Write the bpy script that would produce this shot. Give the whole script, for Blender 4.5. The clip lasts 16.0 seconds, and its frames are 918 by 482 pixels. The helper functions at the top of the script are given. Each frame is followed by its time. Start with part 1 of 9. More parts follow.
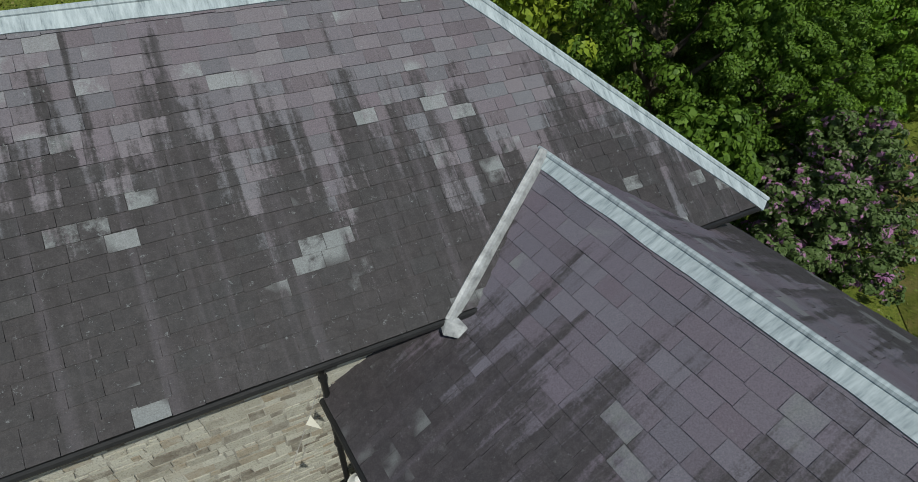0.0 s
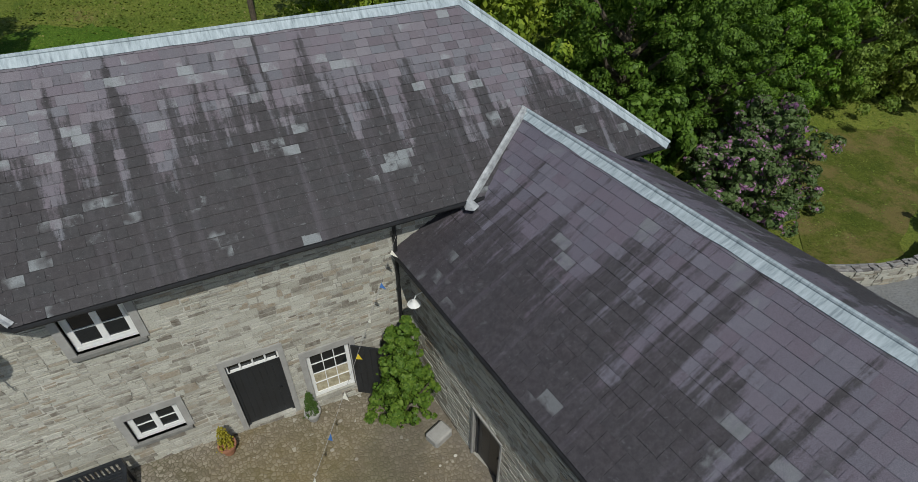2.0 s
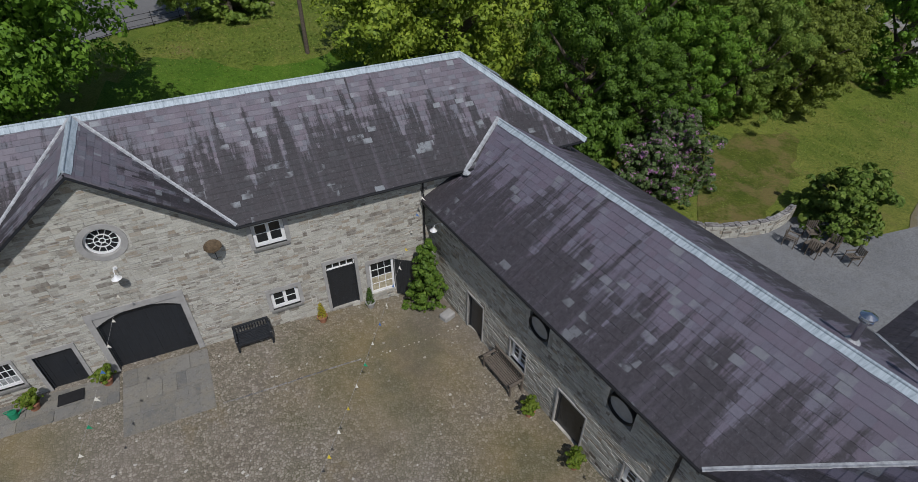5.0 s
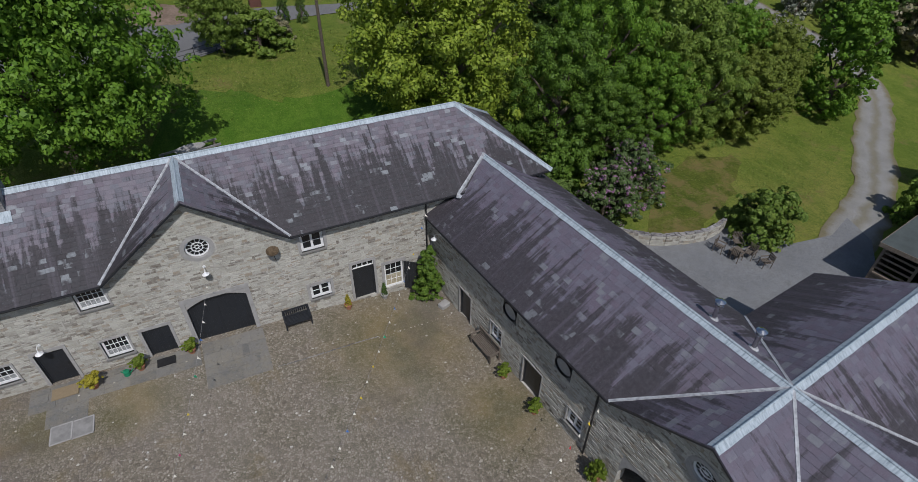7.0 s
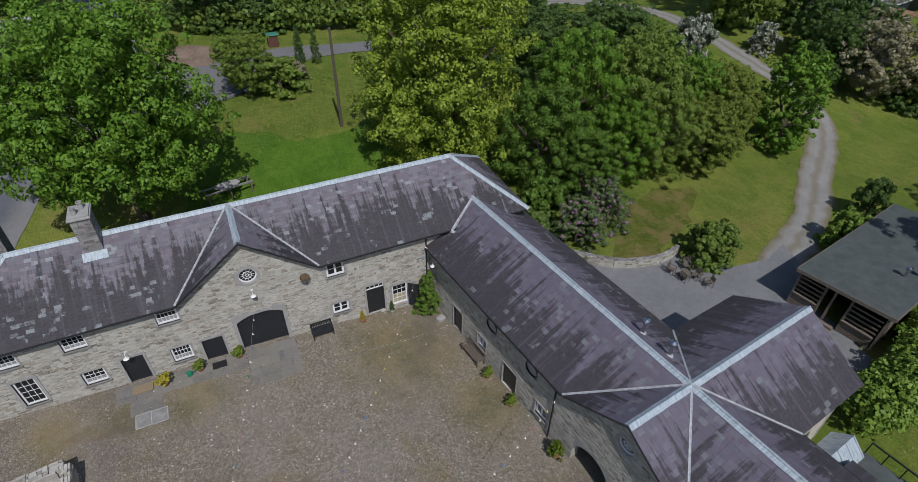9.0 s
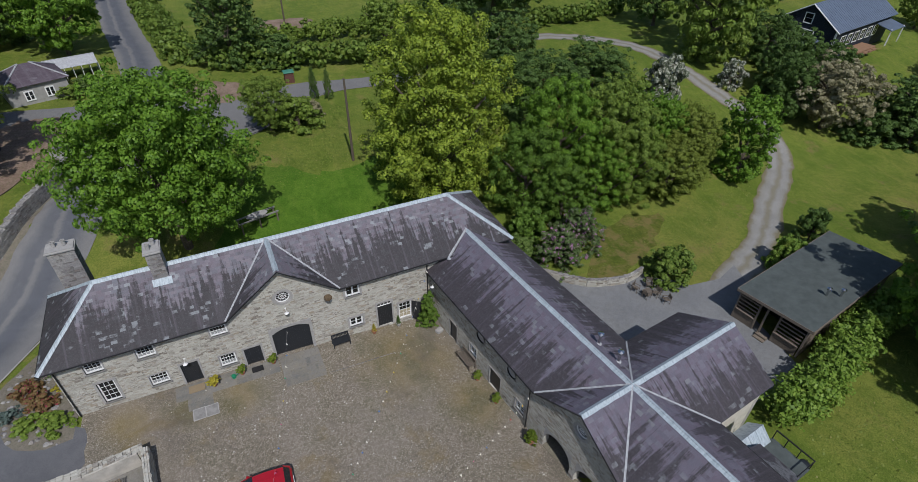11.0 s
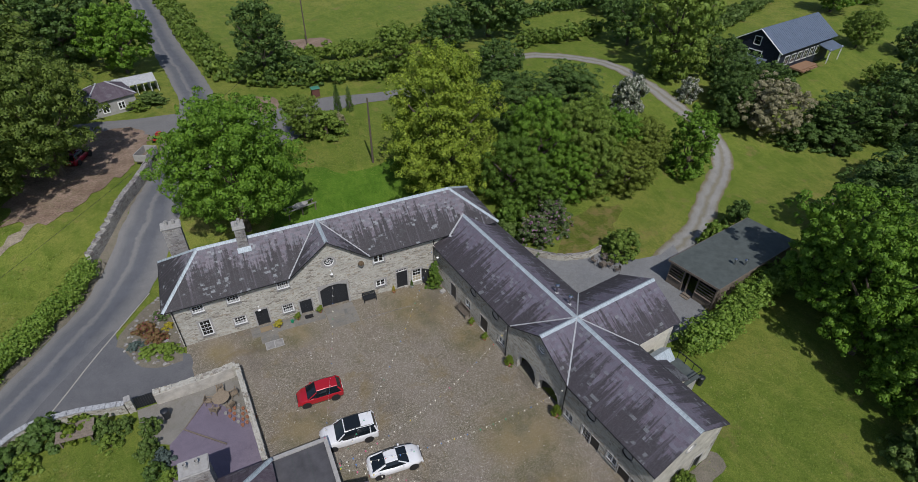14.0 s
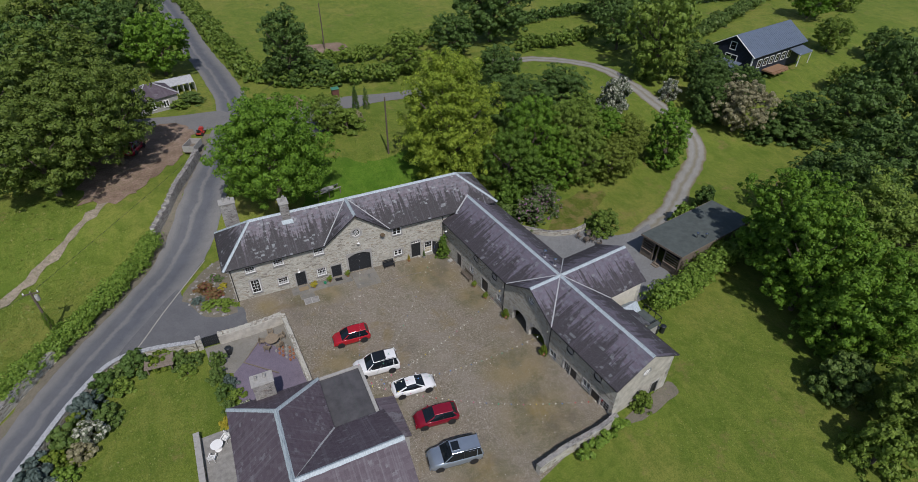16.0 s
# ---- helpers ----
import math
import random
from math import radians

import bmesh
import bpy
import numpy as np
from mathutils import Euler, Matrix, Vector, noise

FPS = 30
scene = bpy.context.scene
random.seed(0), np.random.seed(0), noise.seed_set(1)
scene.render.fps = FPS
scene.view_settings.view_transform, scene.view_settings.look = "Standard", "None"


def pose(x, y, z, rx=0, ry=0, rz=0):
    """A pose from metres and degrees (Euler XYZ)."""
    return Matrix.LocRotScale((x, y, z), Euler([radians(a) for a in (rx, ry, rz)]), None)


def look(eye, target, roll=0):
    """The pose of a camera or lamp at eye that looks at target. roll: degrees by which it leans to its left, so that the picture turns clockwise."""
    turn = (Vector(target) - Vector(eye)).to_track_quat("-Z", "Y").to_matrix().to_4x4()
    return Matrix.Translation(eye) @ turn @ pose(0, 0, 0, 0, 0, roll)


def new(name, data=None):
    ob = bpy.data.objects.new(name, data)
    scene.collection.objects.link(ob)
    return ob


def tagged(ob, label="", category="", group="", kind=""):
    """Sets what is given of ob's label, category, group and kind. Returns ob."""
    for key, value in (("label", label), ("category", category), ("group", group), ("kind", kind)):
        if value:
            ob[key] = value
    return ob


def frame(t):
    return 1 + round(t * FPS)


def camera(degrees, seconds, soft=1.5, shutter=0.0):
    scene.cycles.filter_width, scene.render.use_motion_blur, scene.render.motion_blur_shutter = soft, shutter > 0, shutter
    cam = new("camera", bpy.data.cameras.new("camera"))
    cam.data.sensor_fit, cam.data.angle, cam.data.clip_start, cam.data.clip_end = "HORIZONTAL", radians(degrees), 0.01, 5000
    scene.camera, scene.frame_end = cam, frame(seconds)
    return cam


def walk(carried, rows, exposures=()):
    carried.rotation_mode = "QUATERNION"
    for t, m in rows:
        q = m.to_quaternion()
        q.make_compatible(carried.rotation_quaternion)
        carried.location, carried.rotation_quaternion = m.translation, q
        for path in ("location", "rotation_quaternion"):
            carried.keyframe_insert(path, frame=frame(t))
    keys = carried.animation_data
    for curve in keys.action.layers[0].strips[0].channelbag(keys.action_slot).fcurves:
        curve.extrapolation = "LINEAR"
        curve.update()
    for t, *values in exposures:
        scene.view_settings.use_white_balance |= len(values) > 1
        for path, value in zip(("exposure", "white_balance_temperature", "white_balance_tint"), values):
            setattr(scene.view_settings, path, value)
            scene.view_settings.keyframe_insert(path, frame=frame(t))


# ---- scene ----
cam = camera(80.02, 16.0, soft=0.5)
PATH = [
    (0.0, -0.723, -4.729, 10.842, -26.838, -40.160, 0.910),
    (0.5, -1.315, -5.771, 11.035, -26.706, -40.057, 0.904),
    (1.0, -1.968, -6.909, 11.514, -26.574, -39.917, 0.805),
    (1.5, -2.655, -8.060, 12.066, -26.522, -39.739, 0.580),
    (2.0, -3.289, -9.230, 12.623, -26.510, -39.695, 0.634),
    (2.5, -3.830, -10.414, 13.203, -26.461, -39.554, 0.585),
    (3.0, -4.422, -11.638, 13.763, -26.419, -39.188, 0.518),
    (3.5, -5.102, -12.939, 14.352, -26.321, -38.833, 0.465),
    (4.0, -5.794, -14.291, 15.006, -26.260, -38.603, 0.441),
    (6.5, -8.584, -20.517, 20.146, -26.229, -38.773, 0.805),
    (7.0, -9.046, -21.663, 21.346, -26.264, -38.677, 0.909),
    (7.5, -9.423, -22.836, 22.609, -26.302, -38.612, 0.915),
    (8.0, -9.765, -23.850, 23.905, -26.298, -38.487, 0.923),
    (8.5, -10.173, -24.787, 25.250, -26.221, -38.362, 0.902),
    (9.0, -10.624, -25.794, 26.727, -26.192, -38.230, 0.938),
    (9.5, -10.996, -26.807, 28.222, -26.153, -38.125, 0.902),
    (10.0, -11.361, -27.782, 29.674, -26.089, -37.961, 0.899),
    (12.5, -14.581, -35.302, 36.326, -26.128, -37.617, 0.893),
    (13.0, -15.523, -37.387, 37.473, -26.067, -37.590, 0.906),
    (13.5, -16.558, -39.423, 38.516, -26.060, -37.581, 0.860),
    (14.0, -17.672, -41.486, 39.581, -26.068, -37.582, 0.867),
    (14.5, -18.808, -43.610, 40.666, -26.009, -37.622, 0.829),
    (15.0, -19.953, -45.875, 41.710, -25.921, -37.616, 0.770),
    (15.5, -21.178, -48.187, 42.746, -25.822, -37.593, 0.721),
    (16.0, -22.463, -50.576, 43.730, -25.790, -37.536, 0.781),
]


def eye_pose(x, y, z, yaw, pitch, roll):
    """A pose from a place, a yaw to the left, a pitch upwards and a roll, in degrees."""
    return pose(x, y, z, 0, 0, yaw) @ pose(0, 0, 0, 90 + pitch, 0, 0) @ pose(0, 0, 0, 0, 0, roll)


# the drone's own exposure and white balance drift a little as it pulls back
LIGHT = ((0.0, -0.12, 6600, 1), (4.0, -0.17, 6220, 10), (8.0, -0.15, 6120, 13), (12.5, 0.0, 6160, 12), (16.0, 0.0, 6290, 13))
walk(cam, [(row[0], eye_pose(*row[1:])) for row in PATH], LIGHT)

# ---- world, sun, exposure ----
SUN_AZ, SUN_EL = radians(8.0), radians(54.0)
world = bpy.data.worlds.new("sky")
scene.world = world
world.use_nodes = True
wn = world.node_tree
sky = wn.nodes.new("ShaderNodeTexSky")
sky.sky_type, sky.sun_disc = "NISHITA", False
sky.sun_elevation, sky.sun_rotation = SUN_EL, radians(180.0) + SUN_AZ
wn.links.new(sky.outputs[0], wn.nodes["Background"].inputs[0])
wn.nodes["Background"].inputs[1].default_value = 0.085
sun = new("sun", bpy.data.lights.new("sun", "SUN"))
sun.data.energy, sun.data.angle, sun.data.color = 3.2, radians(0.6), (1.0, 0.96, 0.91)
sun.matrix_world = look((-40 * math.sin(SUN_AZ), -40 * math.cos(SUN_AZ), 40 * math.tan(SUN_EL)), (0, 0, 0))


# ---- materials ----
class Nodes:
    """A small helper to lay out one material."""

    def __init__(self, name, rough=0.8, metal=0.0, spec=0.3):
        self.m = bpy.data.materials.new(name)
        self.m.use_nodes = True
        self.t = self.m.node_tree
        self.b = self.t.nodes["Principled BSDF"]
        self.b.inputs["Roughness"].default_value = rough
        self.b.inputs["Metallic"].default_value = metal
        self.b.inputs["Specular IOR Level"].default_value = spec

    def n(self, kind, **sockets):
        node = self.t.nodes.new("ShaderNode" + kind)
        for key, value in sockets.items():
            self.put(node.inputs[key.replace("_", " ")], value)
        return node

    def put(self, socket, value):
        if isinstance(value, bpy.types.NodeSocket):
            self.t.links.new(value, socket)
        else:
            socket.default_value = value

    def place(self, scale=(1, 1, 1), local=False):
        if local:
            src = self.n("TexCoord").outputs["Object"]
        else:
            src = self.n("NewGeometry").outputs["Position"]
        return self.n("Mapping", Vector=src, Scale=scale).outputs[0]

    def noise(self, scale, detail=4.0, rough=0.6, where=None, warp=0.0):
        node = self.n("TexNoise", Scale=scale, Detail=detail, Roughness=rough, Distortion=warp)
        self.put(node.inputs["Vector"], where if where else self.place())
        return node.outputs["Fac"]

    def ramp(self, fac, *stops):
        node = self.n("ValToRGB", Fac=fac)
        els = node.color_ramp.elements
        while len(els) < len(stops):
            els.new(0.5)
        for el, (at, col) in zip(els, stops):
            el.position = at
            el.color = (*col, 1) if len(col) == 3 else col
        return node.outputs[0]

    def step(self, fac, lo, hi):
        node = self.n("MapRange", Value=fac)
        node.inputs["From Min"].default_value, node.inputs["From Max"].default_value = lo, hi
        return node.outputs[0]

    def mix(self, fac, a, b, blend="MIX"):
        node = self.t.nodes.new("ShaderNodeMix")
        node.data_type, node.blend_type = "RGBA", blend
        for socket, value in ((node.inputs[0], fac), (node.inputs[6], a), (node.inputs[7], b)):
            if isinstance(value, tuple) and len(value) == 3:
                value = (*value, 1)
            self.put(socket, value)
        return node.outputs[2]

    def maths(self, op, a, b=0.0):
        node = self.t.nodes.new("ShaderNodeMath")
        node.operation = op
        self.put(node.inputs[0], a)
        self.put(node.inputs[1], b)
        return node.outputs[0]

    def colour(self, value):
        self.put(self.b.inputs["Base Color"], (*value, 1) if isinstance(value, tuple) and len(value) == 3 else value)
        return self

    def bump(self, height, strength=0.4, dist=0.02):
        node = self.n("Bump", Height=height, Strength=strength, Distance=dist)
        self.put(self.b.inputs["Normal"], node.outputs[0])
        return self

    def rough(self, value):
        self.put(self.b.inputs["Roughness"], value)
        return self


def grey(v):
    return (v, v, v)


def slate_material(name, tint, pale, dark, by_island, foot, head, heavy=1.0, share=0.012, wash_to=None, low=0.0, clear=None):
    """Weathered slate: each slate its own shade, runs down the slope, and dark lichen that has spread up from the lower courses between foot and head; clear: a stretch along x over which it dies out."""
    k = Nodes(name, 0.62, spec=0.34)
    geo = k.n("NewGeometry")
    rnd = geo.outputs["Random Per Island"] if by_island else k.n("ObjectInfo").outputs["Random"]
    stops = [(i / len(tint) * (1 - share), c) for i, c in enumerate(tint)]
    mean = tuple(sum(c[i] for c in tint) / len(tint) * 1.12 for i in range(3))
    base = k.mix(0.25, k.ramp(rnd, *stops, (1.0 - share, tint[-1]), (1.0 - share + 0.004, pale)), mean)
    # across the slope and up it
    side = k.t.nodes.new("ShaderNodeVectorMath")
    side.operation = "CROSS_PRODUCT"
    side.inputs[0].default_value = (0, 0, 1)
    k.put(side.inputs[1], geo.outputs["Normal"])
    unit = k.t.nodes.new("ShaderNodeVectorMath")
    unit.operation = "NORMALIZE"
    k.put(unit.inputs[0], side.outputs[0])
    dot = k.t.nodes.new("ShaderNodeVectorMath")
    dot.operation = "DOT_PRODUCT"
    k.put(dot.inputs[0], unit.outputs[0])
    k.put(dot.inputs[1], geo.outputs["Position"])
    place = k.n("SeparateXYZ", Vector=geo.outputs["Position"])
    up = place.outputs[2]

    def down(wide, tall, detail=4, rough=0.6, warp=0.0):
        vec = k.n("CombineXYZ", X=k.maths("MULTIPLY", dot.outputs["Value"], wide), Y=k.maths("MULTIPLY", up, tall))
        return k.noise(1.0, detail, rough, vec.outputs[0], warp)
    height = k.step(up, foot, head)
    runs = down(2.1, 0.22, 5, 0.65, 0.35)
    thin = down(6.0, 0.5, 3)
    wash = down(3.2, 0.10, 3)
    patch = k.noise(0.45, 4, 0.6)
    speck = k.noise(13.0, 5, 0.8)
    grain = k.noise(60.0, 3, 0.75)
    own = k.maths("ADD", k.maths("MULTIPLY", runs, 1.55), k.maths("MULTIPLY", thin, 0.45))
    own = k.maths("ADD", own, -0.49)
    own = k.maths("ADD", own, k.maths("MULTIPLY", patch, 0.2))
    own = k.maths("ADD", own, k.maths("MULTIPLY", speck, 0.22))
    ragged = k.noise(24.0, 6, 0.85)
    blotch = k.noise(4.5, 5, 0.75)
    own = k.maths("ADD", own, k.maths("MULTIPLY", ragged, 0.34))
    own = k.maths("ADD", own, k.maths("MULTIPLY", blotch, 0.36))
    own = k.maths("ADD", own, -0.38)
    own = k.maths("ADD", own, k.maths("ADD", k.maths("MULTIPLY", rnd, -0.13), 0.02))
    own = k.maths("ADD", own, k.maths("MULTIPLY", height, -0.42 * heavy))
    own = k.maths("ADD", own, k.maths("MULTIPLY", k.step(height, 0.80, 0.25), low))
    if clear:
        own = k.maths("ADD", own, k.maths("MULTIPLY", k.step(place.outputs[0], *clear), -0.30))
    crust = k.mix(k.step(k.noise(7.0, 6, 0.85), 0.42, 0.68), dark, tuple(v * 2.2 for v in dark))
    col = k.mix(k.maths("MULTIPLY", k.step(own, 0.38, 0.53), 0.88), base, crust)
    col = k.mix(k.maths("MULTIPLY", k.step(wash, 0.54, 0.74), 0.42), col, wash_to or tint[3])
    col = k.mix(k.maths("MULTIPLY", k.step(thin, 0.62, 0.78), 0.30), col, dark)
    drip = k.maths("MULTIPLY", k.step(down(4.3, 0.07, 4, 0.7), 0.55, 0.66), k.step(height, 0.1, 0.9))
    col = k.mix(k.maths("MULTIPLY", drip, 0.38), col, wash_to or tint[-1])
    worn = k.maths("MULTIPLY", k.step(k.noise(0.9, 3, 0.6), 0.52, 0.59), k.step(k.maths("ADD", rnd, k.maths("MULTIPLY", blotch, 0.5)), 1.05, 1.14))
    col = k.mix(k.maths("MULTIPLY", worn, 0.7), col, pale)
    col = k.mix(k.step(grain, 0.25, 0.7), k.mix(0.5, col, (0.012, 0.012, 0.013)), col)
    col = k.mix(k.maths("MULTIPLY", k.step(grain, 0.58, 0.74), 0.06), col, pale)
    col = k.mix(k.maths("MULTIPLY", k.step(speck, 0.615, 0.68), 0.45), col, pale)
    k.colour(col).bump(k.maths("ADD", grain, speck), 0.5, 0.008)
    k.rough(k.maths("ADD", k.step(speck, -0.9, 1.4), 0.06))
    return k.m


SLATE_TINTS = ((0.128, 0.106, 0.124), (0.176, 0.147, 0.166), (0.150, 0.152, 0.172), (0.196, 0.174, 0.204), (0.184, 0.150, 0.176), (0.185, 0.196, 0.220), (0.226, 0.202, 0.226))
WING_TINTS = ((0.131, 0.113, 0.141), (0.158, 0.137, 0.173), (0.145, 0.139, 0.173), (0.172, 0.149, 0.190), (0.154, 0.125, 0.158), (0.181, 0.172, 0.210))
HOUSE_TINTS = ((0.096, 0.072, 0.090), (0.106, 0.080, 0.100), (0.117, 0.091, 0.111), (0.134, 0.110, 0.130))
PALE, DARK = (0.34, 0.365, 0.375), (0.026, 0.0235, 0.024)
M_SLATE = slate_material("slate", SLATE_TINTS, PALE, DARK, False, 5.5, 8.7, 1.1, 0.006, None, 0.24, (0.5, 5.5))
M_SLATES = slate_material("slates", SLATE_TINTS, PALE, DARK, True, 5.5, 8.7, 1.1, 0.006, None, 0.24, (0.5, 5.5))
M_WSLATE = slate_material("wing slate", WING_TINTS, (0.23, 0.24, 0.25), (0.036, 0.032, 0.034), False, 4.3, 6.5, 1.0, 0.004, None, 0.20)
M_WSLATES = slate_material("wing slates", WING_TINTS, (0.23, 0.24, 0.25), (0.036, 0.032, 0.034), True, 4.3, 6.5, 1.0, 0.004, None, 0.20)
M_HSLATES = slate_material("house slates", HOUSE_TINTS, (0.22, 0.21, 0.23), (0.06, 0.048, 0.056), True, 2.0, 6.0, 1.2, 0.004, (0.25, 0.235, 0.26))


def lime_bloom(k, col):
    """Old lime pointing smeared over stones and joints alike, in loose patches."""
    smear = k.maths("ADD", k.maths("MULTIPLY", k.noise(0.8, 5, 0.7), 0.55), k.maths("MULTIPLY", k.noise(6.0, 5, 0.75), 0.45))
    return k.mix(k.maths("MULTIPLY", k.step(smear, 0.47, 0.60), 0.62), col, (0.47, 0.455, 0.405))


def stone_material(name, by_island, tones):
    k = Nodes(name, 0.9, spec=0.2)
    rnd = k.n("NewGeometry").outputs["Random Per Island"] if by_island else k.n("ObjectInfo").outputs["Random"]
    base = k.ramp(rnd, (0.0, tones[0]), (0.10, tones[0]), (0.14, tones[1]), (0.45, tones[2]), (0.84, tones[3]), (0.90, tones[4]))
    blot = k.noise(5.0, 5, 0.7)
    grain = k.noise(45.0, 3, 0.7)
    wide = k.noise(0.5, 3, 0.6)
    col = k.mix(k.maths("MULTIPLY", k.step(blot, 0.4, 0.75), 0.6), base, tones[2])
    col = k.mix(k.maths("MULTIPLY", k.step(wide, 0.5, 0.7), 0.35), col, tones[1])
    col = lime_bloom(k, col)
    col = k.mix(k.maths("MULTIPLY", k.step(grain, 0.5, 0.72), 0.6), col, (0.095, 0.085, 0.07))
    k.colour(col).bump(k.maths("ADD", grain, blot), 0.5, 0.012)
    return k.m


STONE_TONES = ((0.175, 0.150, 0.122), (0.335, 0.316, 0.266), (0.460, 0.445, 0.382), (0.555, 0.542, 0.478), (0.33, 0.275, 0.205))
M_STONE = stone_material("rubble stone", False, STONE_TONES)
M_STONES = stone_material("rubble stones", True, STONE_TONES)
DARK_TONES = ((0.13, 0.12, 0.115), (0.2, 0.19, 0.185), (0.26, 0.25, 0.245), (0.31, 0.3, 0.29), (0.2, 0.17, 0.15))
M_DSTONE = stone_material("dark edging stone", False, tuple(tuple(v * 0.55 for v in c) for c in DARK_TONES))
M_DSTONES = stone_material("dark rubble stones", True, DARK_TONES)


def plain(name, col, rough=0.6, metal=0.0, var=0.25, scale=6.0, bump=0.15, spec=0.3):
    k = Nodes(name, rough, metal, spec)
    a = k.noise(scale, 5, 0.65)
    b = k.noise(scale * 9, 3, 0.7)
    dark = tuple(c * (1 - var) for c in col)
    light = tuple(min(1, c * (1 + var * 0.5)) for c in col)
    c = k.mix(k.step(a, 0.3, 0.7), dark, light)
    c = k.mix(k.maths("MULTIPLY", k.step(b, 0.5, 0.85), 0.25), c, tuple(v * 0.6 for v in col))
    k.colour(c).bump(k.maths("ADD", a, b), bump, 0.01)
    return k.m


k = Nodes("lime mortar", 0.95, spec=0.15)
ag_ = k.noise(0.7, 5, 0.7)
gr_ = k.noise(30.0, 4, 0.7)
col = k.ramp(ag_, (0.35, (0.22, 0.205, 0.178)), (0.5, (0.40, 0.385, 0.34)), (0.62, (0.60, 0.58, 0.52)))
col = lime_bloom(k, col)
k.colour(k.mix(k.maths("MULTIPLY", k.step(gr_, 0.45, 0.75), 0.5), col, (0.15, 0.14, 0.12))).bump(gr_, 0.5, 0.01)
M_MORTAR = k.m
def lead_material(name, scale):
    """Sheet lead, weathered pale blue-grey, streaked across its ridge."""
    k = Nodes(name, 0.5, spec=0.4)
    st = k.noise(1.0, 5, 0.75, k.place(scale))
    bl = k.noise(2.2, 5, 0.7)
    col = k.ramp(st, (0.30, (0.17, 0.205, 0.225)), (0.45, (0.33, 0.385, 0.415)), (0.62, (0.46, 0.52, 0.55)))
    col = k.mix(k.maths("MULTIPLY", k.step(bl, 0.56, 0.72), 0.4), col, (0.19, 0.225, 0.245))
    k.colour(col).bump(st, 0.3, 0.01)
    return k.m


M_LEAD = lead_material("weathered lead", (13.0, 2.0, 2.0))
M_LEADY = lead_material("weathered lead of the wing", (2.0, 13.0, 2.0))
M_LEADPALE = plain("bright lead", (0.42, 0.43, 0.44), 0.5, 0.0, 0.45, 7.0, 0.3)
M_WHITE = plain("white paint", (0.8, 0.8, 0.78), 0.45, var=0.06)
M_BLACK = plain("black paint", (0.021, 0.024, 0.029), 0.35, var=0.3, spec=0.5)
M_IRON = plain("black iron", (0.02, 0.02, 0.021), 0.45, var=0.3)
# near-black paint that stands in for the shade of unlit rooms
M_UNLIT = plain("painted interior shade", (0.02, 0.02, 0.02), 0.9)
M_SILL = plain("slate sill", (0.22, 0.215, 0.20), 0.8)
M_RENDER = plain("cream limewash", (0.62, 0.585, 0.50), 0.9, var=0.18, scale=2.0)
M_OLDLIME = plain("old limewash", (0.47, 0.44, 0.385), 0.9, var=0.3, scale=1.4)
M_CEMENT = plain("grey render", (0.36, 0.35, 0.33), 0.9, var=0.2, scale=3.0)
M_WOOD = plain("weathered teak", (0.15, 0.125, 0.10), 0.8, var=0.35, scale=12)
M_OLDWOOD = plain("grey boards", (0.2, 0.165, 0.13), 0.85, var=0.4, scale=9)
M_FELT = plain("green roofing felt", (0.085, 0.10, 0.095), 0.9, var=0.25, scale=1.2)
M_BARK = plain("bark", (0.13, 0.105, 0.08), 0.95, var=0.4, scale=9, bump=0.6)
M_STEEL = plain("stainless steel", (0.6, 0.6, 0.6), 0.25, 1.0, 0.1)
M_TERRA = plain("terracotta", (0.36, 0.17, 0.10), 0.85)
M_FLAG = plain("stone flags", (0.27, 0.262, 0.245), 0.85, var=0.3, scale=2.5)
k = Nodes("worn grey flags", 0.85, spec=0.3)
col = k.mix(k.n("ObjectInfo").outputs["Random"], (0.15, 0.148, 0.14), (0.225, 0.215, 0.19))
col = k.mix(k.maths("MULTIPLY", k.step(k.noise(1.6, 6, 0.8), 0.42, 0.62), 0.6), col, (0.24, 0.215, 0.16))
col = k.mix(k.maths("MULTIPLY", k.step(k.noise(9.0, 6, 0.85), 0.52, 0.62), 0.55), col, (0.09, 0.086, 0.075))
col = k.mix(k.maths("MULTIPLY", k.step(k.noise(22.0, 4, 0.8), 0.60, 0.68), 0.6), col, (0.42, 0.41, 0.36))
k.colour(col).bump(k.noise(9.0, 6, 0.85), 0.5, 0.02)
M_FLAGDARK = k.m

k = Nodes("window glass", 0.06, spec=0.6)
k.colour((0.012, 0.015, 0.018))
M_GLASS = k.m


# the sky's reflection in the lowest small panes, painted as pale mottling
k = Nodes("glass with painted sky reflection", 0.12, spec=0.6)
k.colour(k.ramp(k.noise(9.0, 4, 0.7), (0.35, (0.16, 0.165, 0.165)), (0.65, (0.46, 0.47, 0.46))))
M_SKYPANE = k.m


k = Nodes("cream-curtained glass", 0.12, spec=0.6)
k.colour(k.ramp(k.noise(6.0, 4, 0.7), (0.35, (0.30, 0.26, 0.17)), (0.65, (0.52, 0.47, 0.34))))
M_LINEN = k.m


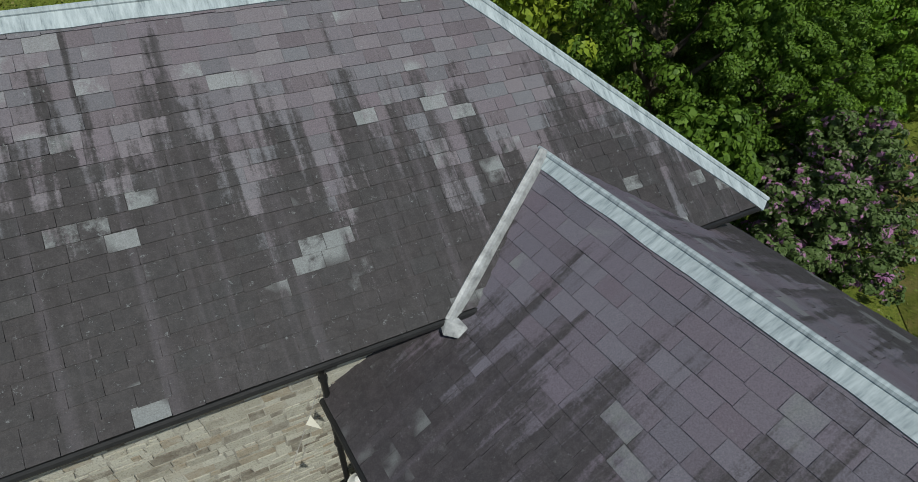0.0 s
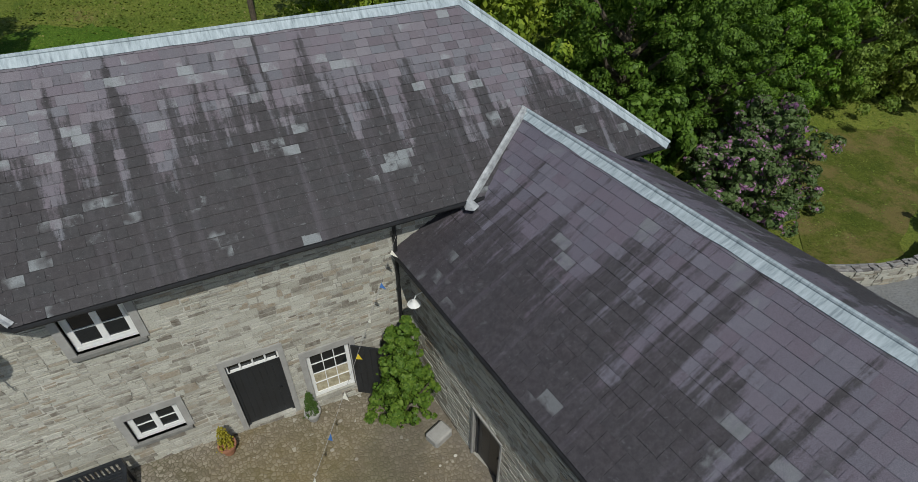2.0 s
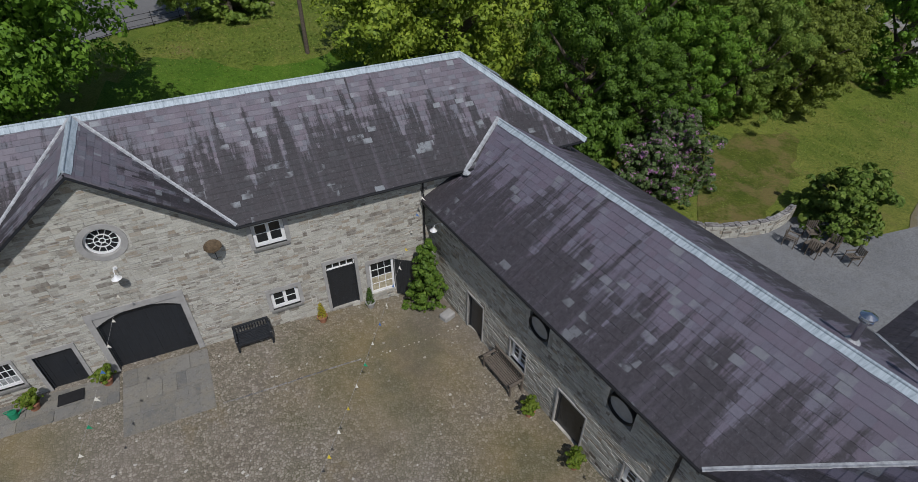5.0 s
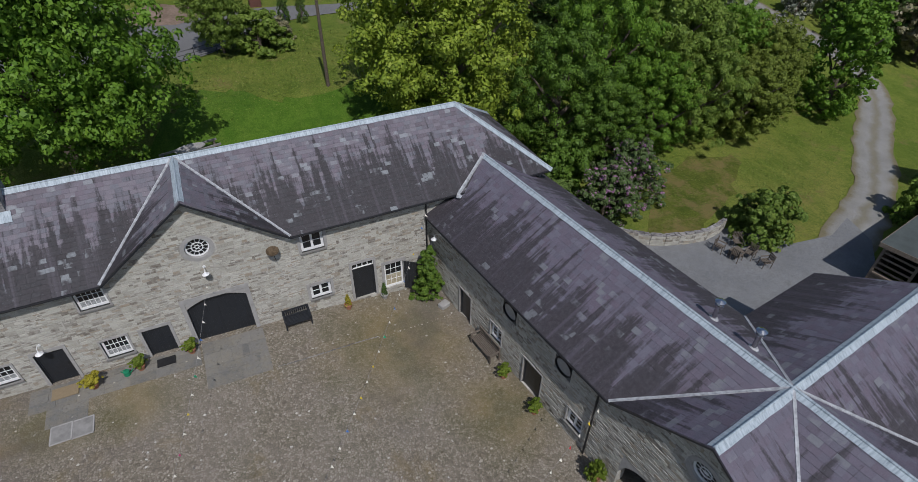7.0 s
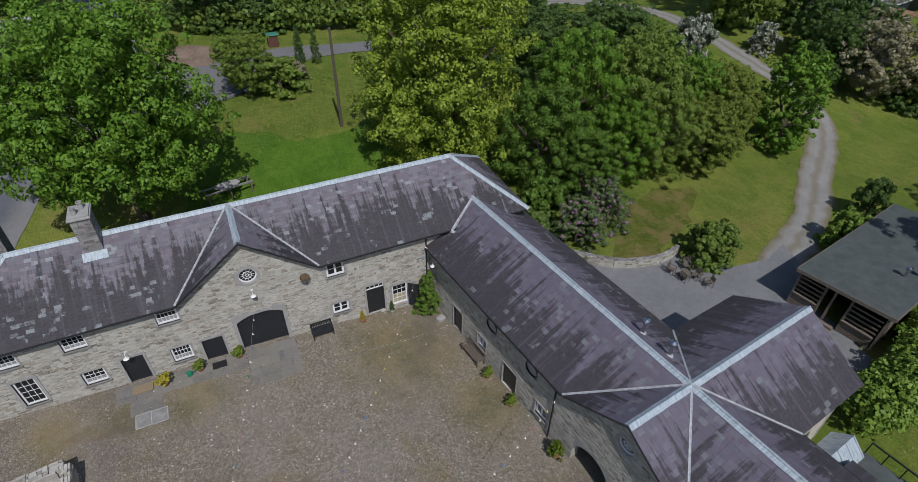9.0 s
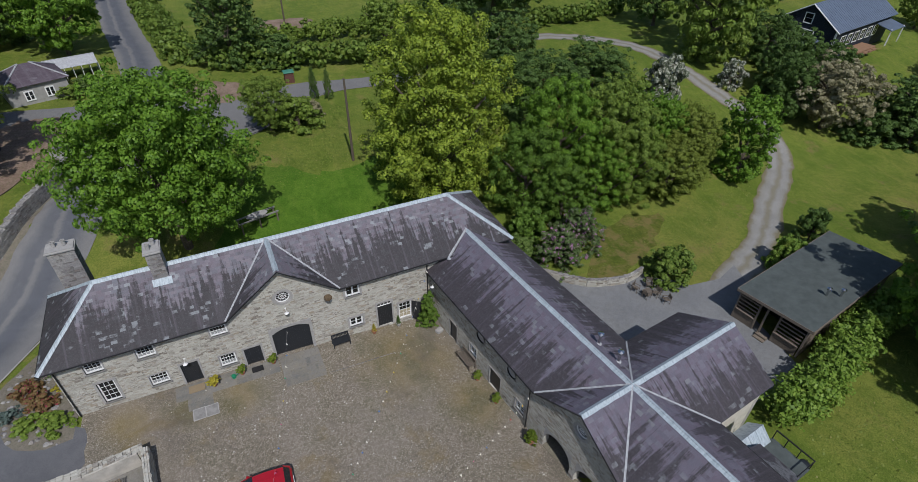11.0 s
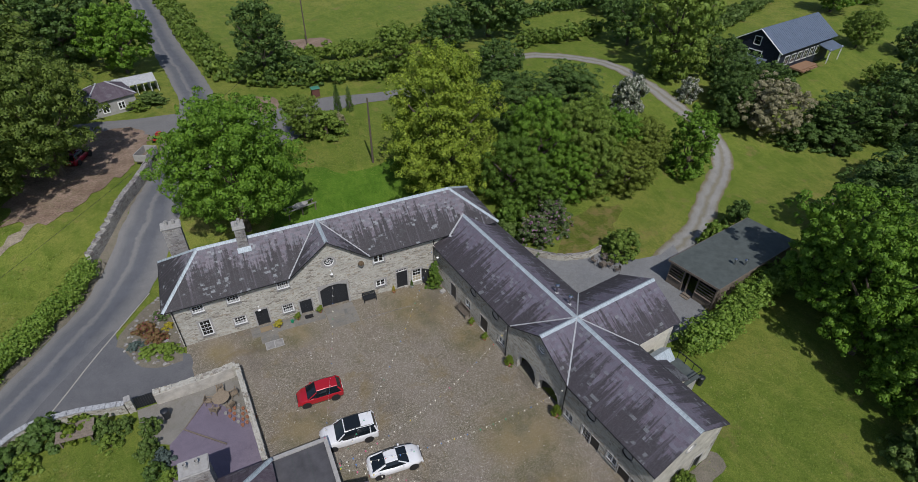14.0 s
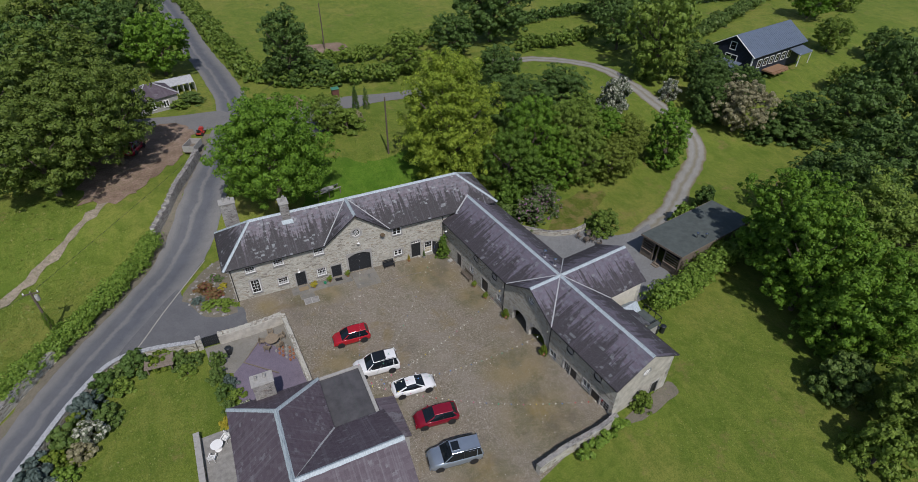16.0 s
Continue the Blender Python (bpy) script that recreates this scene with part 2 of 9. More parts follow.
def foliage(name, deep, mid, light, warm=None, share=0.0, tufts=False):
    """Leaves: shade varies from clump to clump and leaf to leaf; a little light comes through."""
    k = Nodes(name, 0.55, spec=0.25)
    rnd = k.n("NewGeometry").outputs["Random Per Island"]
    own = k.n("ObjectInfo").outputs["Random"]
    big = k.noise(0.55, 3, 0.6)
    clump = k.noise(1.9, 3, 0.6)
    f = k.maths("ADD", k.maths("MULTIPLY", rnd, 0.50), k.maths("MULTIPLY", big, 0.34))
    f = k.maths("ADD", f, k.maths("MULTIPLY", clump, 0.30))
    col = k.ramp(f, (0.15, deep), (0.5, mid), (0.85, light))
    if warm:
        part_of = k.step(rnd, 1 - share, 1 - share + 0.01)
        if tufts:
            part_of = k.maths("MULTIPLY", part_of, k.step(k.noise(2.2, 2, 0.5), 0.545, 0.60))
        col = k.mix(part_of, col, warm)
    col = k.mix(k.maths("MULTIPLY", own, 0.25), col, mid)
    k.colour(col)
    tr = k.n("BsdfTranslucent", Color=col)
    mx = k.n("MixShader", Fac=0.24)
    out = k.t.nodes["Material Output"]
    k.t.links.new(k.b.outputs[0], mx.inputs[1])
    k.t.links.new(tr.outputs[0], mx.inputs[2])
    k.t.links.new(mx.outputs[0], out.inputs[0])
    return k.m


F_SYC = foliage("sycamore leaves", (0.055, 0.119, 0.011), (0.114, 0.225, 0.020), (0.206, 0.345, 0.038))
F_NEAR = foliage("fresh green leaves", (0.040, 0.084, 0.011), (0.088, 0.166, 0.020), (0.165, 0.272, 0.038))
F_MAPLE = foliage("yellow-green leaves", (0.096, 0.155, 0.016), (0.205, 0.285, 0.028), (0.345, 0.42, 0.05))
F_DARK = foliage("dark leaves", (0.04, 0.078, 0.018), (0.082, 0.146, 0.031), (0.14, 0.222, 0.054))
F_MID = foliage("mixed leaves", (0.072, 0.124, 0.018), (0.150, 0.230, 0.033), (0.262, 0.345, 0.064))
F_MIDWARM = foliage("olive leaves", (0.080, 0.116, 0.016), (0.160, 0.212, 0.030), (0.27, 0.32, 0.06))
F_BLOSSOM = foliage("hawthorn blossom", (0.06, 0.09, 0.04), (0.14, 0.17, 0.10), (0.3, 0.32, 0.24), (0.60, 0.60, 0.50), 0.40)
F_PINK = foliage("fading blossom leaves", (0.13, 0.135, 0.06), (0.26, 0.245, 0.13), (0.42, 0.385, 0.25))
F_COPPER = foliage("copper leaves", (0.07, 0.035, 0.02), (0.14, 0.06, 0.035), (0.22, 0.10, 0.055))
F_OAK = foliage("oak leaves", (0.057, 0.092, 0.015), (0.112, 0.168, 0.027), (0.19, 0.248, 0.05))
F_RHODO = foliage("rhododendron leaves", (0.045, 0.082, 0.022), (0.10, 0.158, 0.046), (0.20, 0.265, 0.11), (0.52, 0.22, 0.48), 0.62, True)
F_HEDGE = foliage("hedge leaves", (0.052, 0.098, 0.022), (0.109, 0.178, 0.038), (0.184, 0.252, 0.067))
F_BRIGHT = foliage("bright leaves", (0.06, 0.11, 0.014), (0.13, 0.20, 0.02), (0.24, 0.28, 0.04))
F_VERGE = foliage("roadside hedge leaves", (0.062, 0.112, 0.018), (0.128, 0.205, 0.032), (0.22, 0.29, 0.055))
F_IVY = foliage("ivy leaves", (0.066, 0.128, 0.018), (0.150, 0.250, 0.032), (0.27, 0.375, 0.066))
F_LAUREL = foliage("laurel leaves", (0.036, 0.082, 0.010), (0.090, 0.165, 0.020), (0.20, 0.29, 0.045))
F_BLUE = foliage("blue-green leaves", (0.05, 0.08, 0.06), (0.10, 0.14, 0.12), (0.17, 0.22, 0.19))
F_GOLD = foliage("golden leaves", (0.16, 0.15, 0.02), (0.34, 0.30, 0.03), (0.55, 0.48, 0.06))
F_HEATH = foliage("heather", (0.10, 0.06, 0.025), (0.19, 0.12, 0.05), (0.26, 0.2, 0.08), (0.36, 0.06, 0.10), 0.1)

# grass: mown lawn with moss and drier patches
def grass_material(name, tone, brown, hue=(1.0, 1.0, 1.0)):
    k = Nodes(name, 0.9, spec=0.15)
    wide = k.noise(0.055, 4, 0.6)
    mid = k.noise(0.33, 5, 0.7, warp=0.6)
    streak = k.noise(1.0, 5, 0.7, k.place((0.9, 0.28, 0.3)))
    tuft = k.noise(1.7, 6, 0.85)
    fine = k.noise(9.0, 5, 0.85)
    f = lambda r, g, b: (r * tone * hue[0], g * tone * hue[1], b * tone * hue[2])
    col = k.ramp(wide, (0.32, f(0.118, 0.182, 0.024)), (0.5, f(0.165, 0.222, 0.034)), (0.68, f(0.235, 0.25, 0.055)))
    col = k.mix(k.maths("MULTIPLY", k.step(mid, 0.56, 0.38), 0.62), col, f(0.075, 0.14, 0.014))
    col = k.mix(k.maths("MULTIPLY", k.step(streak, 0.5, 0.68), 0.5), col, f(0.25, 0.272, 0.06))
    col = k.mix(k.maths("MULTIPLY", k.step(tuft, 0.47, 0.62), 0.5), col, f(0.075, 0.122, 0.016))
    col = k.mix(k.maths("MULTIPLY", k.step(fine, 0.48, 0.62), 0.55), col, f(0.055, 0.09, 0.012))
    col = k.mix(k.maths("MULTIPLY", k.step(fine, 0.46, 0.32), 0.5), col, f(0.29, 0.305, 0.085))
    col = k.mix(k.maths("MULTIPLY", k.step(k.noise(0.23 if brown > 0.55 else 0.5, 6, 0.75), brown, brown + 0.12), 0.6), col, (0.235, 0.17, 0.075))
    k.colour(col).bump(k.maths("ADD", fine, tuft), 0.8, 0.09)
    return k.m


M_GRASS = grass_material("grass", 0.93, 0.575, (1.05, 1.0, 1.0))
M_MOSSY = grass_material("mossy worn grass", 0.60, 0.47, (1.1, 1.0, 1.0))
M_LONG = grass_material("long grass", 0.80, 0.74, (0.70, 1.0, 0.6))

# cobbled court: small set stones with moss, dirt and worn paths
k = Nodes("cobbles", 0.9, spec=0.2)
vor = k.n("TexVoronoi", Scale=10.5)
vor.feature = "DISTANCE_TO_EDGE"
vor.inputs["Randomness"].default_value = 1.0
cell = k.n("TexVoronoi", Scale=10.5)
for v in (vor, cell):
    k.put(v.inputs["Vector"], k.place((1, 1, 0)))
tone = k.n("SeparateColor", Color=cell.outputs["Color"]).outputs[0]
stone = k.ramp(tone, (0.0, (0.165, 0.142, 0.108)), (0.5, (0.258, 0.226, 0.176)), (0.93, (0.338, 0.302, 0.244)), (0.99, (0.336, 0.302, 0.241)), (1.0, (0.58, 0.56, 0.51)))
wide = k.noise(0.16, 5, 0.65)
dirt = k.mix(k.step(k.noise(0.35, 4, 0.7), 0.4, 0.65), (0.138, 0.115, 0.088), (0.098, 0.090, 0.052))
col = k.mix(k.step(vor.outputs["Distance"], 0.02, 0.12), dirt, stone)
col = k.mix(k.maths("MULTIPLY", k.step(wide, 0.44, 0.60), 0.34), col, (0.270, 0.238, 0.205))
col = k.mix(k.maths("MULTIPLY", k.step(k.noise(0.22, 5, 0.7, warp=0.4), 0.56, 0.66), 0.5), col, (0.190, 0.140, 0.060))
grown = k.n("Attribute")
grown.attribute_name = "moss"
mossy = k.maths("ADD", k.maths("MULTIPLY", grown.outputs["Fac"], 0.75), k.maths("MULTIPLY", k.noise(0.7, 5, 0.75), 0.6))
col = k.mix(k.maths("MULTIPLY", k.step(mossy, 0.44, 0.84), 0.6), col, k.mix(k.step(k.noise(0.35, 3, 0.6), 0.42, 0.58), (0.215, 0.165, 0.064), (0.120, 0.108, 0.044)))
col = k.mix(k.maths("MULTIPLY", k.step(k.noise(0.12, 5, 0.7), 0.52, 0.64), 0.45), col, (0.118, 0.101, 0.084))
k.colour(col).bump(k.step(vor.outputs["Distance"], 0.0, 0.25), 0.5, 0.022)
M_COBBLE = k.m


def loose(name, a, b, c, fine=28.0):
    k = Nodes(name, 0.92, spec=0.2)
    g = k.noise(fine, 3, 0.75)
    w = k.noise(0.4, 5, 0.65)
    m = k.noise(2.2, 5, 0.7)
    col = k.mix(k.step(w, 0.35, 0.65), a, b)
    col = k.mix(k.maths("MULTIPLY", k.step(m, 0.45, 0.75), 0.6), col, c)
    col = k.mix(k.maths("MULTIPLY", k.step(g, 0.48, 0.66), 0.5), col, tuple(v * 0.4 for v in a))
    col = k.mix(k.maths("MULTIPLY", k.step(g, 0.44, 0.3), 0.35), col, tuple(min(1.0, v * 1.5) for v in b))
    k.colour(col).bump(k.maths("ADD", g, m), 0.4, 0.02)
    return k.m


M_ASPHALT = loose("asphalt", (0.115, 0.117, 0.125), (0.145, 0.146, 0.152), (0.165, 0.165, 0.168))
M_WORN = loose("worn asphalt", (0.17, 0.168, 0.165), (0.2, 0.197, 0.19), (0.15, 0.148, 0.145))


def worn_way(name, base, lanes, stops):
    """A road surface that wear has changed along its length. stops: rows of metres from its middle and of the share of the worn tone."""
    k = Nodes(name, 0.9, spec=0.25)
    way = k.n("Attribute")
    way.attribute_name = "across"
    at = k.maths("ADD", way.outputs["Fac"], k.maths("MULTIPLY", k.maths("SUBTRACT", k.noise(0.35, 4, 0.6), 0.5), 0.9))
    at = k.maths("ADD", at, k.maths("MULTIPLY", k.maths("SUBTRACT", k.noise(2.4, 4, 0.75), 0.5), 0.55))
    share = k.ramp(k.step(at, -3.0, 3.0), *(((x + 3.0) / 6.0, grey(v)) for x, v in stops))
    g = k.noise(24.0, 3, 0.75)
    m = k.noise(1.4, 5, 0.7)
    col = k.mix(k.step(m, 0.35, 0.65), base, tuple(v * 1.14 for v in base))
    col = k.mix(share, col, k.mix(k.step(k.noise(0.5, 5, 0.7), 0.35, 0.65), lanes, tuple(v * 1.25 for v in lanes)))
    col = k.mix(k.maths("MULTIPLY", k.step(g, 0.48, 0.68), 0.45), col, tuple(v * 0.5 for v in base))
    col = k.mix(k.maths("MULTIPLY", k.step(g, 0.44, 0.3), 0.3), col, tuple(v * 1.5 for v in base))
    k.colour(col).bump(k.maths("ADD", g, m), 0.4, 0.02)
    return k.m


M_ROAD = worn_way("worn country asphalt", (0.178, 0.176, 0.172), (0.088, 0.094, 0.108), ((-2.3, 0.0), (-1.6, 0.75), (-0.95, 0.8), (-0.72, 0.12), (-0.5, 0.15), (-0.2, 0.9), (0.6, 1.0), (1.5, 0.35), (2.1, 0.05)))
M_PATH = loose("trodden path", (0.24, 0.20, 0.15), (0.33, 0.28, 0.215), (0.11, 0.125, 0.045), 4.0)
M_GRAVEL = loose("grey gravel", (0.185, 0.19, 0.195), (0.225, 0.23, 0.23), (0.145, 0.142, 0.13), 14.0)
M_VERGE = loose("stony verge", (0.17, 0.15, 0.12), (0.20, 0.18, 0.14), (0.11, 0.115, 0.06), 9.0)
M_DRIVE = worn_way("gravel drive", (0.165, 0.145, 0.085), (0.245, 0.242, 0.23), ((-1.5, 0.0), (-1.1, 0.8), (-0.55, 1.0), (-0.1, 0.35), (0.1, 0.35), (0.5, 1.0), (1.0, 0.85), (1.4, 0.0)))
M_TRACK = loose("dusty track", (0.205, 0.195, 0.172), (0.25, 0.236, 0.21), (0.155, 0.15, 0.105))
M_EDGE = loose("pale road edging", (0.32, 0.305, 0.27), (0.38, 0.365, 0.325), (0.24, 0.23, 0.20))
M_EARTH = loose("bare earth", (0.185, 0.125, 0.092), (0.30, 0.22, 0.168), (0.12, 0.125, 0.05), 5.0)
M_PURPLE = loose("purple slate chippings", (0.165, 0.14, 0.18), (0.20, 0.17, 0.215), (0.13, 0.11, 0.14))


# ---- mesh helpers ----
def mesh_of(name, verts, faces, mat):
    me = bpy.data.meshes.new(name)
    me.from_pydata([tuple(v) for v in verts], [], faces)
    me.materials.append(mat)
    me.update()
    return me


def obj(name, me, parent=None, m=None, label=""):
    ob = new(name, me)
    if parent is not None:
        ob.parent = parent
    if m is not None:
        ob.matrix_basis = m
    if label:
        ob["label"] = label
    return ob


def part(name, bm, mat, parent, label="", m=None, smooth=False):
    """One bmesh as one mesh object under a thing or a part."""
    bmesh.ops.recalc_face_normals(bm, faces=bm.faces)
    me = bpy.data.meshes.new(name)
    bm.to_mesh(me)
    bm.free()
    me.materials.append(mat)
    if smooth:
        me.shade_smooth()
    return obj(name, me, parent, m, label)


def empty(name, m, label, category, group="", kind=""):
    ob = new(name)
    ob.matrix_basis = m
    return tagged(ob, label, category, group, kind)


def box(bm, x0, x1, y0, y1, z0, z1, m=None, bevel=0.0):
    vs = [bm.verts.new((x, y, z)) for x in (x0, x1) for y in (y0, y1) for z in (z0, z1)]
    if m is not None:
        for v in vs:
            v.co = m @ v.co
    fs = [bm.faces.new([vs[i] for i in q]) for q in ((0, 1, 3, 2), (4, 6, 7, 5), (0, 4, 5, 1), (2, 3, 7, 6), (0, 2, 6, 4), (1, 5, 7, 3))]
    if bevel:
        es = {e for f in fs for e in f.edges}
        bmesh.ops.bevel(bm, geom=list(es), offset=bevel, segments=1, affect="EDGES")
    return bm


def boxed(name, x0, x1, y0, y1, z0, z1, mat, parent, label="", m=None, bevel=0.0):
    return part(name, box(bmesh.new(), x0, x1, y0, y1, z0, z1, None, bevel), mat, parent, label, m)


def tube(bm, a, b, r0, r1=None, n=10, cap=True):
    a, b = Vector(a), Vector(b)
    r1 = r0 if r1 is None else r1
    q = (b - a).to_track_quat("Z", "Y")
    rings = []
    for c, r in ((a, r0), (b, r1)):
        rings.append([bm.verts.new(c + q @ Vector((r * math.cos(2 * math.pi * i / n), r * math.sin(2 * math.pi * i / n), 0))) for i in range(n)])
    for i in range(n):
        bm.faces.new((rings[0][i], rings[0][(i + 1) % n], rings[1][(i + 1) % n], rings[1][i]))
    if cap:
        bm.faces.new(rings[0][::-1])
        bm.faces.new(rings[1])
    return bm


def lathe(bm, profile, n=16, m=None):
    """A turned shape from rows of radius and height."""
    rings = []
    for r, z in profile:
        ring = []
        for i in range(n):
            a = 2 * math.pi * i / n
            co = Vector((r * math.cos(a), r * math.sin(a), z))
            ring.append(bm.verts.new(m @ co if m is not None else co))
        rings.append(ring)
    for a, b in zip(rings, rings[1:]):
        for i in range(n):
            bm.faces.new((a[i], a[(i + 1) % n], b[(i + 1) % n], b[i]))
    bm.faces.new(rings[0][::-1])
    bm.faces.new(rings[-1])
    return bm


def clip(poly, region):
    """A polygon cut to a convex region, both in order round the same way (counter-clockwise)."""
    for (ax, ay), (bx, by) in zip(region, region[1:] + region[:1]):
        out = []
        for (px, py), (qx, qy) in zip(poly, poly[1:] + poly[:1]):
            sp = (bx - ax) * (py - ay) - (by - ay) * (px - ax)
            sq = (bx - ax) * (qy - ay) - (by - ay) * (qx - ax)
            if sp >= 0:
                out.append((px, py))
            if sp * sq < 0:
                f = sp / (sp - sq)
                out.append((px + f * (qx - px), py + f * (qy - py)))
        poly = out
        if len(poly) < 3:
            return []
    clean = [p for i, p in enumerate(poly) if (p[0] - poly[i - 1][0]) ** 2 + (p[1] - poly[i - 1][1]) ** 2 > 1e-6]
    return clean if len(clean) > 2 else []


def area(poly):
    return 0.5 * sum(a[0] * b[1] - a[1] * b[0] for a, b in zip(poly, poly[1:] + poly[:1]))


def slab(verts, faces, poly, lift0, lift1, frame3):
    """Adds a polygon of a plane as a thin slab. frame3: origin, across, up and normal of the plane. lift: depths of back and front."""
    o, ex, ey, ez = frame3
    i0, n = len(verts), len(poly)
    for d in (lift0, lift1):
        for j, (a, b) in enumerate(poly):
            dd = d(a, b) if callable(d) else d
            verts.append(o + ex * a + ey * b + ez * dd)
    faces.append(tuple(range(i0 + n, i0 + 2 * n)))
    for j in range(n):
        j2 = (j + 1) % n
        faces.append((i0 + j, i0 + j2, i0 + n + j2, i0 + n + j))


# ---- lie of the land ----
def ease(a):
    a = min(1.0, max(0.0, a))
    return a * a * (3 - 2 * a)


def land(x, y):
    """Height of the ground."""
    b = -0.035 * (min(4.0, max(-45.0, x)) + 4.6)
    b -= 0.35 * ease((x + 8) / 8) * (1 - ease(-y / 25)) * (1 - ease((y - 4) / 6))
    b += 0.5 * ease((-y - 10) / 20) * ease((x + 10) / 10) * (1 - ease((x - 4) / 10))
    e = ease((x - 14) / 14)
    return b + ease((y - 9) / 13) * (1 - e) * 3.6 + e * 4.5 * ease((y + 2) / 40)


# ---- ground ----
def ground_sheet():
    """One sheet to the horizon: fine near the houses, coarse far off."""
    def line(near0, near1):
        far = [40.0 * 1.9 ** i for i in range(6)]
        mid = [8.0 * i for i in range(1, 6)]
        return [near0 - v for v in reversed(mid + [40.0 + f for f in far])] + [near0 + i for i in range(int(near1 - near0))] + [near1] + [near1 + v for v in mid + [40.0 + f for f in far]]
    xs, ys = line(-66, 124), line(-62, 132)
    verts = [(x, y, land(x, y)) for y in ys for x in xs]
    w = len(xs)
    faces = [(j * w + i, j * w + i + 1, (j + 1) * w + i + 1, (j + 1) * w + i) for j in range(len(ys) - 1) for i in range(w - 1)]
    me = mesh_of("ground", verts, faces, M_GRASS)
    me.shade_smooth()
    return tagged(obj("ground", me), "mown green grass with mossy and dry patches", "grass", kind="structure")


ground_sheet()


def smooth_line(pts, step=1.0):
    """A smooth line through some points of the plan."""
    out, n = [], len(pts)
    for i in range(n - 1):
        p0, p1, p2, p3 = pts[max(0, i - 1)], pts[i], pts[i + 1], pts[min(n - 1, i + 2)]
        m = max(2, int(math.dist(p1, p2) / step))
        for j in range(m):
            t = j / m
            out.append(tuple(0.5 * (2 * b + (c - a) * t + (2 * a - 5 * b + 4 * c - d) * t * t + (3 * b - a - 3 * c + d) * t ** 3) for a, b, c, d in zip(p0, p1, p2, p3)))
    return out + [tuple(pts[-1])]


def ribbon(name, pts, w0, w1, mat, lift, label, category, cuts=6, ragged=0.0, seed=1):
    """A strip of ground along a line: from w0 on its left to w1 on its right."""
    rnd = random.Random(seed)
    line = smooth_line(pts)
    verts, faces = [], []
    for i, p in enumerate(line):
        a, b = line[max(0, i - 1)], line[min(len(line) - 1, i + 1)]
        t = Vector((b[0] - a[0], b[1] - a[1])).normalized()
        e0, e1 = w0 + rnd.uniform(-ragged, ragged), w1 + rnd.uniform(-ragged, ragged)
        for j in range(cuts + 1):
            f = e0 + (e1 - e0) * j / cuts
            x, y = p[0] + t.y * f, p[1] - t.x * f
            verts.append((x, y, land(x, y) + lift))
    w = cuts + 1
    faces = [(i * w + j, i * w + j + 1, (i + 1) * w + j + 1, (i + 1) * w + j) for i in range(len(line) - 1) for j in range(cuts)]
    me = mesh_of(name, verts, faces, mat)
    across = me.attributes.new("across", "FLOAT", "POINT")
    across.data.foreach_set("value", [w0 + (w1 - w0) * (i % w) / cuts for i in range(len(verts))])
    me.shade_smooth()
    return tagged(obj(name, me), label, category, kind="structure")


def patch(name, outline, mat, lift, label, category, step=0.8, ragged=0.0, seed=2, smooth=True, moss=None):
    """A flat-lying area of ground inside an outline, draped on the land."""
    rnd = random.Random(seed)
    line = smooth_line(outline + outline[:1], step)[:-1] if smooth else outline
    line = [(x + rnd.uniform(-ragged, ragged), y + rnd.uniform(-ragged, ragged)) for x, y in line]
    bm = bmesh.new()
    bm.faces.new([bm.verts.new((x, y, 0)) for x, y in line])
    xs, ys = [p[0] for p in line], [p[1] for p in line]
    for axis, lo, hi in ((0, min(xs), max(xs)), (1, min(ys), max(ys))):
        v = math.floor(lo) + 1.0
        while v < hi:
            co = (v, 0, 0) if axis == 0 else (0, v, 0)
            no = (1, 0, 0) if axis == 0 else (0, 1, 0)
            bmesh.ops.bisect_plane(bm, geom=list(bm.verts) + list(bm.edges) + list(bm.faces), plane_co=co, plane_no=no)
            v += 1.0
    for v in bm.verts:
        v.co.z = land(v.co.x, v.co.y) + lift
    bmesh.ops.recalc_face_normals(bm, faces=bm.faces)
    if sum(f.normal.z for f in bm.faces) < 0:
        bmesh.ops.reverse_faces(bm, faces=list(bm.faces))
    me = bpy.data.meshes.new(name)
    bm.to_mesh(me)
    bm.free()
    me.materials.append(mat)
    if moss:
        grown = me.attributes.new("moss", "FLOAT", "POINT")
        grown.data.foreach_set("value", [max(0.0, max(1.0 - math.dist((v.co.x, v.co.y), (x, y)) / r for x, y, r in moss)) for v in me.vertices])
    me.shade_smooth()
    return tagged(obj(name, me), label, category, kind="structure")


